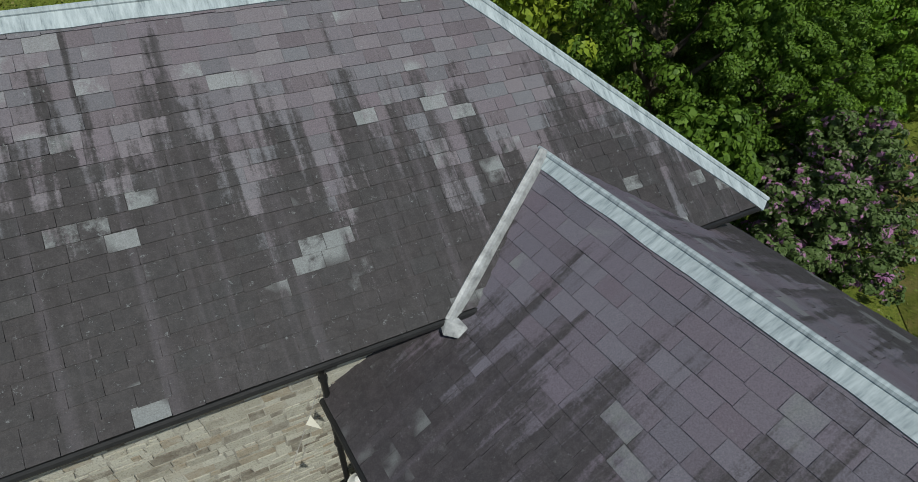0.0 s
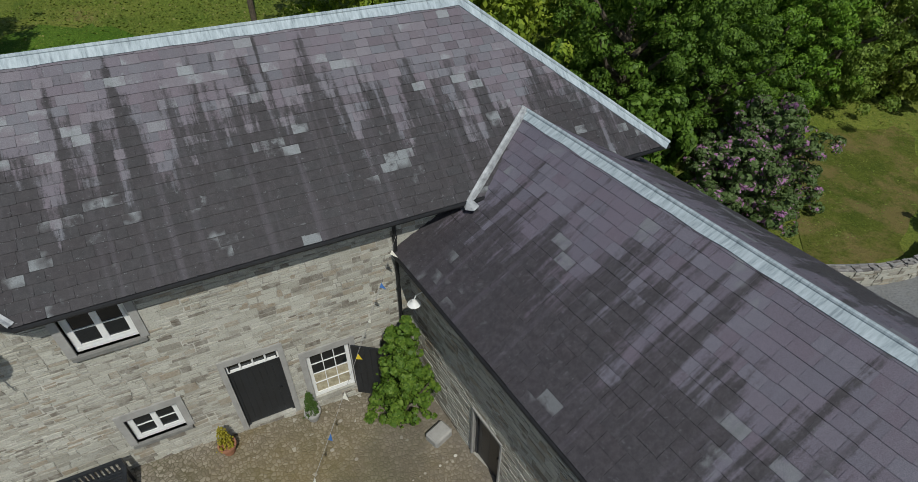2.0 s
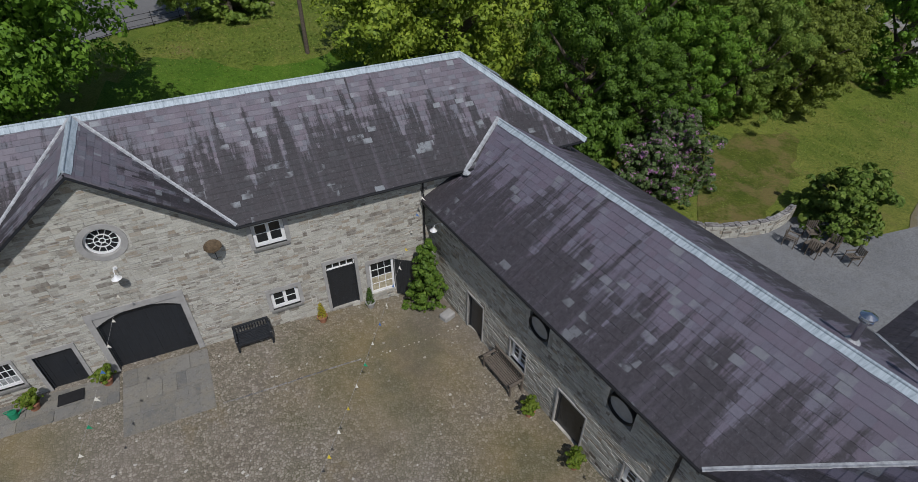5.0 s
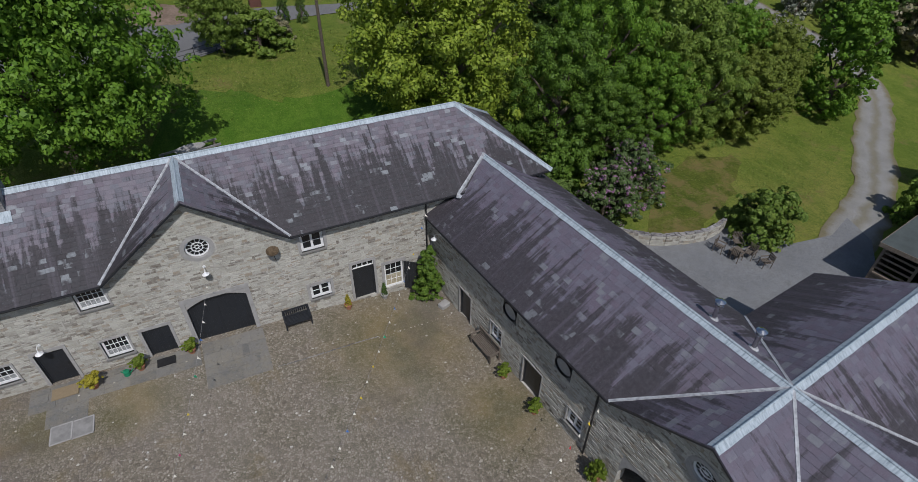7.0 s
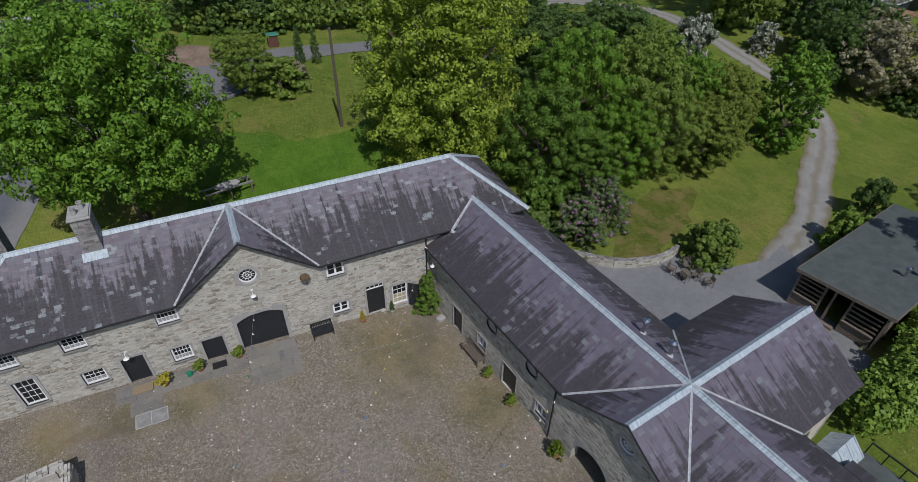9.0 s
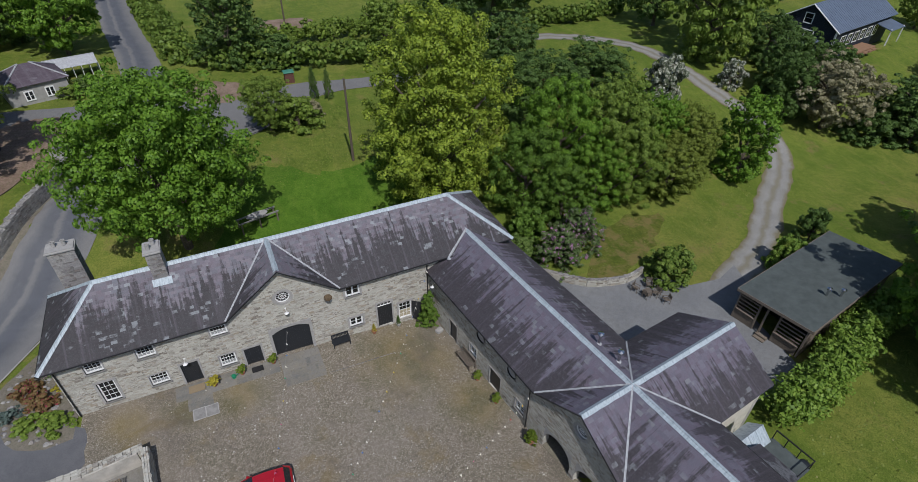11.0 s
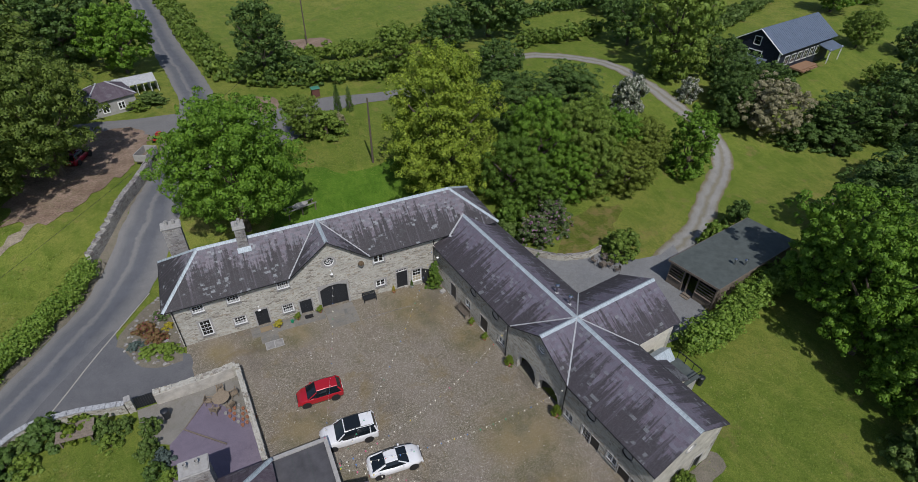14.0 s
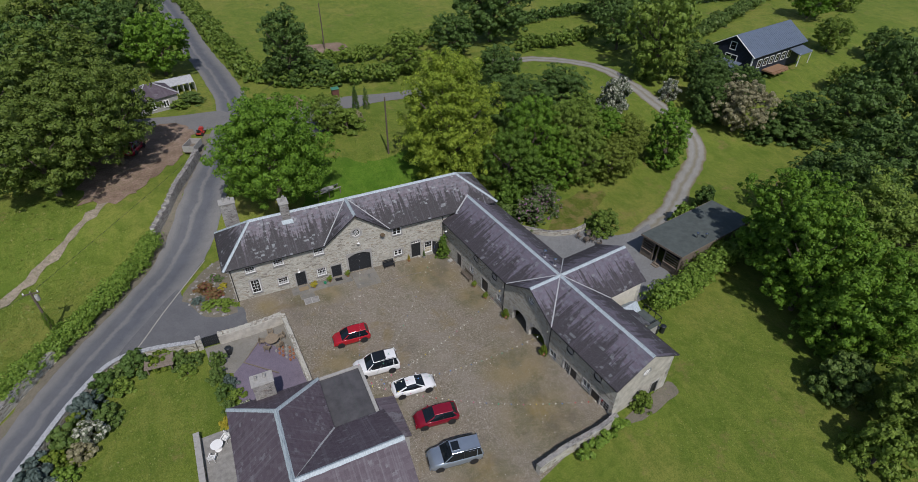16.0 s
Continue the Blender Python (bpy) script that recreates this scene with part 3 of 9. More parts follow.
ROAD = [(-57.0, -34.0), (-50.5, -23.5), (-44.6, -13.0), (-40.3, -5.2), (-35.8, 1.6), (-31.5, 8.6), (-27.6, 16.2), (-24.3, 25.0), (-21.2, 36.0), (-19.2, 48.0), (-20.2, 62.0), (-22.6, 80.0), (-25.0, 106.0), (-29.0, 140.0)]
ribbon("road", ROAD, -2.7, 2.6, M_ROAD, 0.05, "grey asphalt country road with dark worn lanes", "road", 12, 0.12)
ribbon("road_verge", ROAD[1:9], -3.7, -2.55, M_VERGE, 0.03, "bare earth verge along the road", "verge", 3, 0.25, 6)
patch("apron", [(-36.6, -2.4), (-34.2, 1.0), (-31.4, 4.6), (-31.0, 3.4), (-28.8, -0.9), (-25.6, -0.8), (-24.9, -1.8), (-25.0, -3.0), (-25.5, -4.8), (-31.0, -5.0), (-35.0, -4.7), (-38.4, -6.2)], M_ASPHALT, 0.058, "dark asphalt apron between road and courtyard", "driveway")
ribbon("road_edge", [(-38.6, -8.2), (-35.35, -3.05), (-33.0, 1.1), (-30.6, 5.0), (-28.1, 9.0)], -0.06, 0.07, M_EDGE, 0.075, "pale joint between road and apron", "road", 1)
# where moss and ochre dirt have settled: the foot of the walls and the edges that no wheel crosses
MOSS = ((-3.6, -3.6, 6.0), (-22.6, -2.0, 2.8), (-18.6, -2.4, 2.6), (-15.6, -2.6, 2.8), (-0.6, -9.5, 3.6), (-1.6, -21.0, 6.0), (-2.4, -26.5, 6.0), (-10.0, -30.5, 5.0), (-15.6, -20.0, 3.2), (-17.5, -13.0, 3.4))
patch("courtyard", [(-25.2, 0.3), (0.5, 0.3), (1.9, -12.0), (4.0, -29.6), (-2.0, -31.0), (-9.0, -33.0), (-16.0, -34.0), (-16.0, -21.0), (-20.6, -17.0), (-21.2, -5.3), (-25.6, -5.3)], M_COBBLE, 0.05, "cobbled courtyard with moss and worn earth", "courtyard", smooth=False, moss=MOSS)
patch("yard", [(7.0, -1.0), (11.0, 1.4), (14.5, -1.6), (18.2, -3.2), (20.2, -3.4), (22.5, -6.4), (25.6, -6.9), (28.4, -6.0), (27.4, -8.4), (24.6, -10.6), (23.2, -16.8), (20.4, -18.0), (12.0, -18.0), (8.0, -12.0)], M_GRAVEL, 0.05, "grey gravel yard behind the stable wing", "yard", smooth=False)
DRIVE = [(23.6, -8.6), (28.6, -6.9), (34.8, -3.9), (41.3, 0.6), (48.8, 5.8), (51.8, 10.8), (52.6, 17.0), (52.2, 25.0), (51.6, 33.0), (48.4, 40.6), (42.0, 45.6), (36.0, 47.6), (31.0, 48.6)]
ribbon("drive", DRIVE, -1.6, 1.5, M_DRIVE, 0.035, "pale gravel drive winding through grass", "driveway", 12, 0.24, 7)
ribbon("footpath", [(-62.0, -1.0), (-54.0, 4.6), (-47.0, 11.0), (-41.0, 17.5), (-37.0, 22.5), (-33.5, 29.0), (-31.0, 36.0)], -0.6, 0.5, M_PATH, 0.05, "bare earth path trodden across the field", "path", 4, 0.35, 10)
patch("earth_yard", [(-41.0, 22.0), (-36.0, 21.0), (-31.0, 27.0), (-27.4, 33.0), (-26.6, 40.0), (-31.0, 43.0), (-36.0, 40.0), (-40.0, 32.0)], M_EARTH, 0.07, "bare brown earth beneath the trees", "earth", ragged=0.7)
patch("lane_end", [(-36.0, 41.0), (-27.0, 38.0), (-21.0, 40.0), (-21.0, 45.0), (-28.0, 45.5), (-36.0, 46.0)], M_WORN, 0.06, "grey lane running to the cottage", "road")


# ---- stone walls and slate roofs ----
def oriented(poly):
    return poly if area(poly) > 0 else poly[::-1]


def slates(parent, frame3, polys, width, gauge, seed, near=None, label="", mats=None):
    """Covers a slope with single slates: those in the near stretch as objects, the rest as one mesh."""
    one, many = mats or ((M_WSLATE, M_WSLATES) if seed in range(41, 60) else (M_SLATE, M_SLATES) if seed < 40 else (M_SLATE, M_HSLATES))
    rnd = random.Random(seed)
    deck_v, deck_f = [], []
    for poly in polys:
        slab(deck_v, deck_f, oriented(poly), -0.06, 0.0, frame3)
    slope = obj("roof_slope", mesh_of("roof_slope", deck_v, deck_f, many), parent, None, label)
    verts, faces, singles, shared = [], [], 0, {}
    o, ex, ey, ez = frame3
    turn = Matrix((ex, ey, ez)).transposed().to_4x4()
    for poly in polys:
        poly = oriented(poly)
        lo_a, hi_a = min(p[0] for p in poly), max(p[0] for p in poly)
        hi_b = max(p[1] for p in poly)
        row, b = 0, min(p[1] for p in poly) - 0.03
        while b < hi_b:
            a = lo_a - width * (0.5 if row % 2 else 1.0) - rnd.uniform(0, 0.05)
            while a < hi_a:
                w = width * rnd.choice((0.9, 1.0, 1.0, 1.08))
                drop = rnd.choice((0, 0, 0, 0.006, 0.012, -0.006))
                rect = [(a + 0.003, b - drop + rnd.uniform(-0.005, 0.005)), (a + w - 0.003, b - drop + rnd.uniform(-0.005, 0.005)), (a + w - 0.003, b + gauge - 0.001), (a + 0.003, b + gauge - 0.001)]
                cut = clip(rect, [(p[0], p[1] - 0.03) if p[1] < 0.001 else p for p in poly])
                if cut and area(cut) > 0.006:
                    whole = len(cut) == 4 and abs(area(cut) - area(rect)) < 1e-5
                    lean = rnd.uniform(0.007, 0.015)
                    if near and near(a, b) and whole and singles < 300:
                        key = (round(w, 3), round(lean, 3))
                        if key not in shared:
                            vs, fs = [], []
                            slab(vs, fs, [(0, 0), (w - 0.008, 0), (w - 0.008, gauge), (0, gauge)], 0.0, lambda p, q: 0.004 + key[1] * (1 - q / gauge), (Vector(), Vector((1, 0, 0)), Vector((0, 1, 0)), Vector((0, 0, 1))))
                            shared[key] = mesh_of("slate", vs, fs, one)
                        obj("slate", shared[key], slope, Matrix.Translation(o + ex * (a + 0.004) + ey * (b - drop)) @ turn)
                        singles += 1
                    else:
                        slab(verts, faces, cut, 0.0, lambda p, q: 0.004 + lean * (1 - (q - b) / gauge), frame3)
                a += w
            b += gauge
            row += 1
    rest = obj("slates", mesh_of("slates", verts, faces, many), slope)
    rest["kind"] = "stuff"
    return slope


def cells(poly, holes):
    """The parts of a convex wall outside its rectangular openings."""
    xs = sorted({h[0] for h in holes} | {h[1] for h in holes} | {min(p[0] for p in poly) - 1, max(p[0] for p in poly) + 1})
    out = []
    for x0, x1 in zip(xs, xs[1:]):
        mid = (x0 + x1) / 2
        z = min(p[1] for p in poly) - 1
        for h in sorted((h for h in holes if h[0] < mid < h[1]), key=lambda h: h[2]):
            out.append((x0, x1, z, h[2]))
            z = h[3]
        out.append((x0, x1, z, max(p[1] for p in poly) + 1))
    res = []
    for x0, x1, z0, z1 in out:
        if z1 - z0 > 0.001:
            c = clip([(x0, z0), (x1, z0), (x1, z1), (x0, z1)], poly)
            if c:
                res.append(c)
    return res


def stone_wall(parent, name, frame3, poly, holes, seed, mats, near=None, thick=0.5, course=(0.07, 0.17), long=(0.12, 0.46), label="", stones=True):
    """A rubble wall: mortar core with real openings, and single stones in courses on its face. holes: rectangles, the fifth value 1 for an oval."""
    rnd = random.Random(seed)
    poly = oriented(poly)
    v, f = [], []
    for c in cells(poly, holes):
        slab(v, f, c, -thick, -0.004, frame3)
        n = len(c)
        f.append(tuple(range(len(v) - 2 * n, len(v) - n))[::-1])
    wall = obj(name, mesh_of(name, v, f, M_MORTAR), parent, None, label)
    if not stones:
        return wall
    o, ex, ey, ez = frame3
    verts, faces, singles = [], [], 0
    lo_a, hi_a = min(p[0] for p in poly), max(p[0] for p in poly)
    b, top = min(p[1] for p in poly), max(p[1] for p in poly)
    rects = []
    for h in holes:
        cx, cz = (h[0] + h[1]) / 2, (h[2] + h[3]) / 2
        rects.append((h, cx, cz, (h[1] - h[0]) / 2 + 0.22, (h[3] - h[2]) / 2 + 0.22))

    def spans_at(b0, b1, a0, a1):
        """The free stretches of one course between openings."""
        mid, gaps = (b0 + b1) / 2, []
        for h, cx, cz, rx, rz in rects:
            if len(h) > 4 and h[4] == 1:
                s = 1 - ((mid - cz) / rz) ** 2
                if s > 0:
                    gaps.append((cx - rx * math.sqrt(s), cx + rx * math.sqrt(s)))
            elif h[2] - 0.02 < b1 and b0 < h[3] + (0.16 if len(h) > 4 and h[4] == 2 else 0.02):
                gaps.append((h[0], h[1]))
        out, a = [], a0
        for g0, g1 in sorted(gaps):
            if g1 <= a0 or g0 >= a1:
                continue
            if g0 > a + 0.04:
                out.append((a, g0))
            a = max(a, g1)
        if a < a1 - 0.04:
            out.append((a, a1))
        return out

    lift_h = 2.6 * course[1]
    while b < top:
        band = min(rnd.uniform(0.75, 1.2) * lift_h, top - b)
        if top - b - band < 0.08:
            band = top - b
        a = lo_a
        while a < hi_a:
            wide = min(rnd.uniform(0.45, 1.3), hi_a - a)
            n = rnd.choice((3, 3, 4, 4, 5, 6))
            cuts = [0.0] + sorted((q + 1 + rnd.uniform(-0.3, 0.3)) / n for q in range(n - 1)) + [1.0]
            for c0, c1 in zip(cuts, cuts[1:]):
                e0, e1 = b + band * c0, b + band * c1
                for s0, s1 in spans_at(e0, e1, a, a + wide):
                    x = s0
                    while x < s1 - 0.02:
                        w = min(rnd.uniform(*long) * (0.5 + 4 * (e1 - e0)), s1 - x)
                        if s1 - x - w < 0.08:
                            w = s1 - x
                        g = rnd.choice((0.006, 0.011, 0.018))
                        j = [rnd.uniform(-0.014, 0.014) for _ in range(8)]
                        rect = [(x + g + j[4], e0 + g + j[0]), (x + w - g + j[5], e0 + g + j[1]), (x + w - g + j[6], e1 - g + j[2]), (x + g + j[7], e1 - g + j[3])]
                        cut = clip(rect, poly) if area(rect) > 0 else []
                        if cut and area(cut) > 0.0015:
                            proud = rnd.uniform(-0.001, 0.019)
                            if near and near(x, e0) and singles < 300:
                                vs, fs = [], []
                                slab(vs, fs, cut, -0.02, proud, frame3)
                                obj("stone", mesh_of("stone", vs, fs, mats[0]), wall)
                                singles += 1
                            else:
                                slab(verts, faces, cut, -0.02, proud, frame3)
                        x += w
            a += wide
        b += band
    rest = obj("stones", mesh_of("stones", verts, faces, mats[1]), wall)
    rest["kind"] = "stuff"
    return wall


def lead(parent, a, b, n1, n2, width, mat, roll=0.045, valley=False, name="lead_ridge", label="", lift=0.03):
    """Lead dressed over a ridge or hip, or along a valley, between two slopes of normals n1 and n2."""
    a, b, n1, n2 = Vector(a), Vector(b), Vector(n1).normalized(), Vector(n2).normalized()
    t = (b - a).normalized()
    bm = bmesh.new()
    for n, other in ((n1, n2), (n2, n1)):
        dn = t.cross(n).normalized()
        if (dn.dot(other) < 0) == valley:
            dn = -dn
        m = max(1, int((b - a).length / 0.6))
        rows = []
        for i in range(m + 1):
            p = a + (b - a) * (i / m)
            wv = width * (1 + 0.06 * math.sin(i * 2.7))
            rows.append([bm.verts.new(q) for q in (p + n * (lift + 0.012), p + dn * wv + n * (lift + 0.004), p + dn * wv + n * 0.0)])
        for r0, r1 in zip(rows, rows[1:]):
            for j in range(2):
                bm.faces.new((r0[j], r1[j], r1[j + 1], r0[j + 1]))
    if roll:
        up = (n1 + n2).normalized()
        tube(bm, a + up * 0.045, b + up * 0.045, roll, roll, 8)
    return part(name, bm, mat, parent, label)


def gutter(parent, a, b, r=0.05):
    bm = tube(bmesh.new(), a, b, r, r, 8)
    return part("gutter", bm, M_IRON, parent, "black cast-iron gutter")


def downpipe(parent, x, y, z0, z1, swan=None):
    bm = tube(bmesh.new(), (x, y, z0), (x, y, z1), 0.045, 0.045, 8)
    for i in range(int((z1 - z0) / 1.6) + 1):
        z = z0 + 0.5 + 1.6 * i
        if z < z1:
            tube(bm, (x, y, z), (x, y, z + 0.07), 0.062, 0.062, 8)
    if swan:
        tube(bm, (x, y, z1), swan, 0.045, 0.045, 8)
    return part("downpipe", bm, M_IRON, parent, "black cast-iron downpipe")


def at3(frame3, a, b, d):
    o, ex, ey, ez = frame3
    return o + ex * a + ey * b + ez * d


def fbox(bm, frame3, a0, a1, b0, b1, d0, d1):
    """A box in the frame of a wall."""
    o, ex, ey, ez = frame3
    m = Matrix((ex, ey, ez)).transposed().to_4x4()
    m.translation = o
    return box(bm, a0, a1, b0, b1, d0, d1, m)


def window(parent, frame3, a0, a1, b0, b1, lights, cols, rows, label, sill=True, deep=0.09, bar=0.022, reveal=True):
    """A white wooden window: lights side by side, each with its bars and panes."""
    bm = bmesh.new()
    fw = 0.055 if cols > 1 else 0.068
    fbox(bm, frame3, a0, a1, b1 - fw, b1, -deep - 0.05, -deep)
    fbox(bm, frame3, a0, a1, b0, b0 + fw + 0.02, -deep - 0.05, -deep + 0.012)
    fbox(bm, frame3, a0, a0 + fw, b0 + fw + 0.02, b1 - fw, -deep - 0.05, -deep)
    fbox(bm, frame3, a1 - fw, a1, b0 + fw + 0.02, b1 - fw, -deep - 0.05, -deep)
    ow = part("window", bm, M_WHITE, parent, label)
    step = (a1 - a0 - 2 * fw) / lights
    for i in range(lights):
        c0, c1 = a0 + fw + step * i, a0 + fw + step * (i + 1)
        e0, e1 = b0 + fw + 0.02, b1 - fw
        bm = bmesh.new()
        sw = 0.045 if cols > 1 else 0.06
        for q in ((c0, c1, e0, e0 + sw), (c0, c1, e1 - sw, e1), (c0, c0 + sw, e0 + sw, e1 - sw), (c1 - sw, c1, e0 + sw, e1 - sw)):
            fbox(bm, frame3, *q, -deep - 0.04, -deep + 0.008)
        for j in range(1, cols):
            x = c0 + sw + (c1 - c0 - 2 * sw) * j / cols
            fbox(bm, frame3, x - bar / 2, x + bar / 2, e0 + sw, e1 - sw, -deep - 0.035, -deep - 0.004)
        for j in range(1, rows):
            z = e0 + sw + (e1 - e0 - 2 * sw) * j / rows
            fbox(bm, frame3, c0 + sw, c1 - sw, z - bar / 2, z + bar / 2, -deep - 0.033, -deep - 0.002)
        part("sash", bm, M_WHITE, ow)
        for u in range(cols):
            for v in range(rows):
                x0 = c0 + sw + (c1 - c0 - 2 * sw) * u / cols
                x1 = c0 + sw + (c1 - c0 - 2 * sw) * (u + 1) / cols
                z0 = e0 + sw + (e1 - e0 - 2 * sw) * v / rows
                z1 = e0 + sw + (e1 - e0 - 2 * sw) * (v + 1) / rows
                # bottom row of small-paned windows gets the painted reflection
                part("pane", fbox(bmesh.new(), frame3, x0, x1, z0, z1, -deep - 0.03, -deep - 0.024), M_SKYPANE if cols > 3 and v == 0 else M_LINEN if "glazed door with" in label and v < 2 else M_GLASS, ow)
    if sill:
        part("sill", fbox(bmesh.new(), frame3, a0 - 0.1, a1 + 0.1, b0 - 0.09, b0, -deep, 0.09), M_SILL, ow, "slate sill")
    # dark sheet added behind the panes as the unlit room
    part("blind", fbox(bmesh.new(), frame3, a0, a1, b0, b1, -0.47, -0.45), M_UNLIT, ow)
    if reveal and deep > 0:
        surround(ow, frame3, a0, a1, b0, b1, 0.08 if cols > 3 else 0.15, 0.1 if cols > 3 else 0.2)
    return ow


def plank_door(parent, frame3, a0, a1, b0, b1, label, deep=0.09, leaves=1, transom=0.0, mat=None):
    """A boarded door in a black frame."""
    mat = mat or M_BLACK
    top = b1 - transom
    bm = bmesh.new()
    for q in ((a0, a0 + 0.07, b0, b1), (a1 - 0.07, a1, b0, b1), (a0 + 0.07, a1 - 0.07, top - 0.07, top)):
        fbox(bm, frame3, *q, -deep - 0.06, -deep + 0.03)
    ow = part("door", bm, mat, parent, label)
    n = max(3, int((a1 - a0) / 0.16))
    w = (a1 - a0 - 0.14) / n
    for i in range(n):
        x = a0 + 0.07 + w * i
        part("board", fbox(bmesh.new(), frame3, x + 0.001, x + w - 0.001, b0 + 0.02, top - 0.07, -deep - 0.05, -deep - 0.002 * (i % 2)), mat, ow)
    part("backing", fbox(bmesh.new(), frame3, a0 + 0.07, a1 - 0.07, b0, top - 0.07, -deep - 0.09, -deep - 0.055), mat, ow)
    if transom:
        bm = bmesh.new()
        for q in ((a0, a1, top, top + 0.035), (a0, a1, b1 - 0.04, b1), *((a0 + (a1 - a0 - 0.04) * i / 4, a0 + (a1 - a0 - 0.04) * i / 4 + 0.04, top + 0.035, b1 - 0.04) for i in range(5))):
            fbox(bm, frame3, *q, -deep - 0.05, -deep + 0.035)
        part("transom_light", bm, M_WHITE, ow, "white transom light")
        part("transom_glass", fbox(bmesh.new(), frame3, a0, a1, top, b1, -deep - 0.04, -deep - 0.03), M_GLASS, ow)
    part("door_knob", lathe(bmesh.new(), [(0.0, 0), (0.03, 0.0), (0.035, 0.03), (0.0, 0.045)], 8, Matrix.Translation(at3(frame3, a1 - 0.16, b0 + 1.0, -deep)) @ Matrix((frame3[1], frame3[2], frame3[3])).transposed().to_4x4()), M_IRON, ow)
    if a1 - a0 < 2:
        surround(ow, frame3, a0, a1, b0, b1)
    return ow


def surround(parent, frame3, a0, a1, b0, b1, w=0.13, top=0.18):
    """A band of smooth grey render round an opening."""
    if frame3[1].y < -0.5:
        w, top = 0.05, 0.07
    bm = bmesh.new()
    fbox(bm, frame3, a0 - w, a0, b0, b1 + top, -0.1, 0.046)
    fbox(bm, frame3, a1, a1 + w, b0, b1 + top, -0.1, 0.046)
    fbox(bm, frame3, a0, a1, b1, b1 + top, -0.1, 0.044)
    return part("surround", bm, M_CEMENT, parent, "smooth grey render band")


def oval_window(parent, frame3, cx, cz, rx, rz, label, rim=0.2):
    """An oval window with a rendered surround, a white frame and curved glazing bars."""
    n, bm = 32, bmesh.new()
    o, ex, ey, ez = frame3

    def ell(k, d, sx=0.0):
        return [bm.verts.new(at3(frame3, cx + (rx + sx) * math.cos(2 * math.pi * i / n), cz + (rz + sx) * math.sin(2 * math.pi * i / n), d)) for i in range(n)]

    def ring(*loops):
        for p, q in zip(loops, loops[1:]):
            for i in range(n):
                bm.faces.new((p[i], p[(i + 1) % n], q[(i + 1) % n], q[i]))
    ring(ell(0, -0.3, rim + 0.08), ell(0, 0.015, rim), ell(0, 0.02, 0.02), ell(0, -0.16, 0.0))
    ow = part("oval_window", bm, M_CEMENT, parent, label)
    bm = bmesh.new()
    ring(ell(0, -0.16, 0.0), ell(0, -0.1, 0.0), ell(0, -0.1, -0.06), ell(0, -0.16, -0.06))
    ring(ell(0, -0.14, -rx * 0.5), ell(0, -0.11, -rx * 0.5), ell(0, -0.11, -rx * 0.5 - 0.03), ell(0, -0.14, -rx * 0.5 - 0.03))
    for i in range(12):
        g = 2 * math.pi * i / 12
        p = at3(frame3, cx + rx * (0.46 if i % 2 else 0.2) * math.cos(g), cz + (rz * (0.46 if i % 2 else 0.2)) * math.sin(g), -0.125)
        q = at3(frame3, cx + (rx - 0.04) * math.cos(g), cz + (rz - 0.04) * math.sin(g), -0.125)
        tube(bm, p, q, 0.013, 0.013, 4)
    ring(ell(0, -0.14, -rx * 0.8), ell(0, -0.11, -rx * 0.8), ell(0, -0.11, -rx * 0.8 - 0.03), ell(0, -0.14, -rx * 0.8 - 0.03))
    part("frame", bm, M_WHITE, ow, "white frame with radiating bars")
    bm = bmesh.new()
    bm.faces.new(ell(0, -0.15, -0.02))
    part("pane", bm, M_GLASS, ow)
    return ow


def blind_oval(parent, frame3, cx, cz, rx, rz):
    """A blind oval recess: a dark rim round a rendered disc."""
    n, bm = 28, bmesh.new()

    def ell(d, grow):
        return [bm.verts.new(at3(frame3, cx + (rx + grow) * math.cos(2 * math.pi * i / n), cz + (rz + grow) * math.sin(2 * math.pi * i / n), d)) for i in range(n)]
    loops = [ell(-0.3, 0.05), ell(0.022, 0.02), ell(0.026, -0.01), ell(-0.1, -0.03), ell(-0.3, -0.03)]
    for p, q in zip(loops, loops[1:]):
        for i in range(n):
            bm.faces.new((p[i], p[(i + 1) % n], q[(i + 1) % n], q[i]))
    ow = part("blind_oval", bm, M_IRON, parent, "dark rim of a blind oval")
    bm = bmesh.new()
    bm.faces.new(ell(-0.07, -0.02))
    part("disc", bm, M_CEMENT, ow, "grey rendered disc")
    bm = bmesh.new()
    bm.faces.new(ell(-0.31, 0.22))
    part("backing", bm, M_MORTAR, ow)
    return ow


# ---- the main range of stables ----
EAVE, RIDGE, R_Y = 5.58, 8.64, 3.5
XW, XE, RW, RE = -25.97, 7.12, -22.05, 2.96
FRONT, BACK = -0.42, 7.3
TA = math.atan2(RIDGE - EAVE, R_Y - FRONT)
RL = (R_Y - FRONT) / math.cos(TA)
CA, SA = math.cos(TA), math.sin(TA)
GX = -11.2
GH = R_Y - FRONT
V = Vector
S_FRAME = (V((0, FRONT, EAVE)), V((1, 0, 0)), V((0, CA, SA)), V((0, -SA, CA)))
FACE = (V((0, 0, 0)), V((1, 0, 0)), V((0, 0, 1)), V((0, -1, 0)))

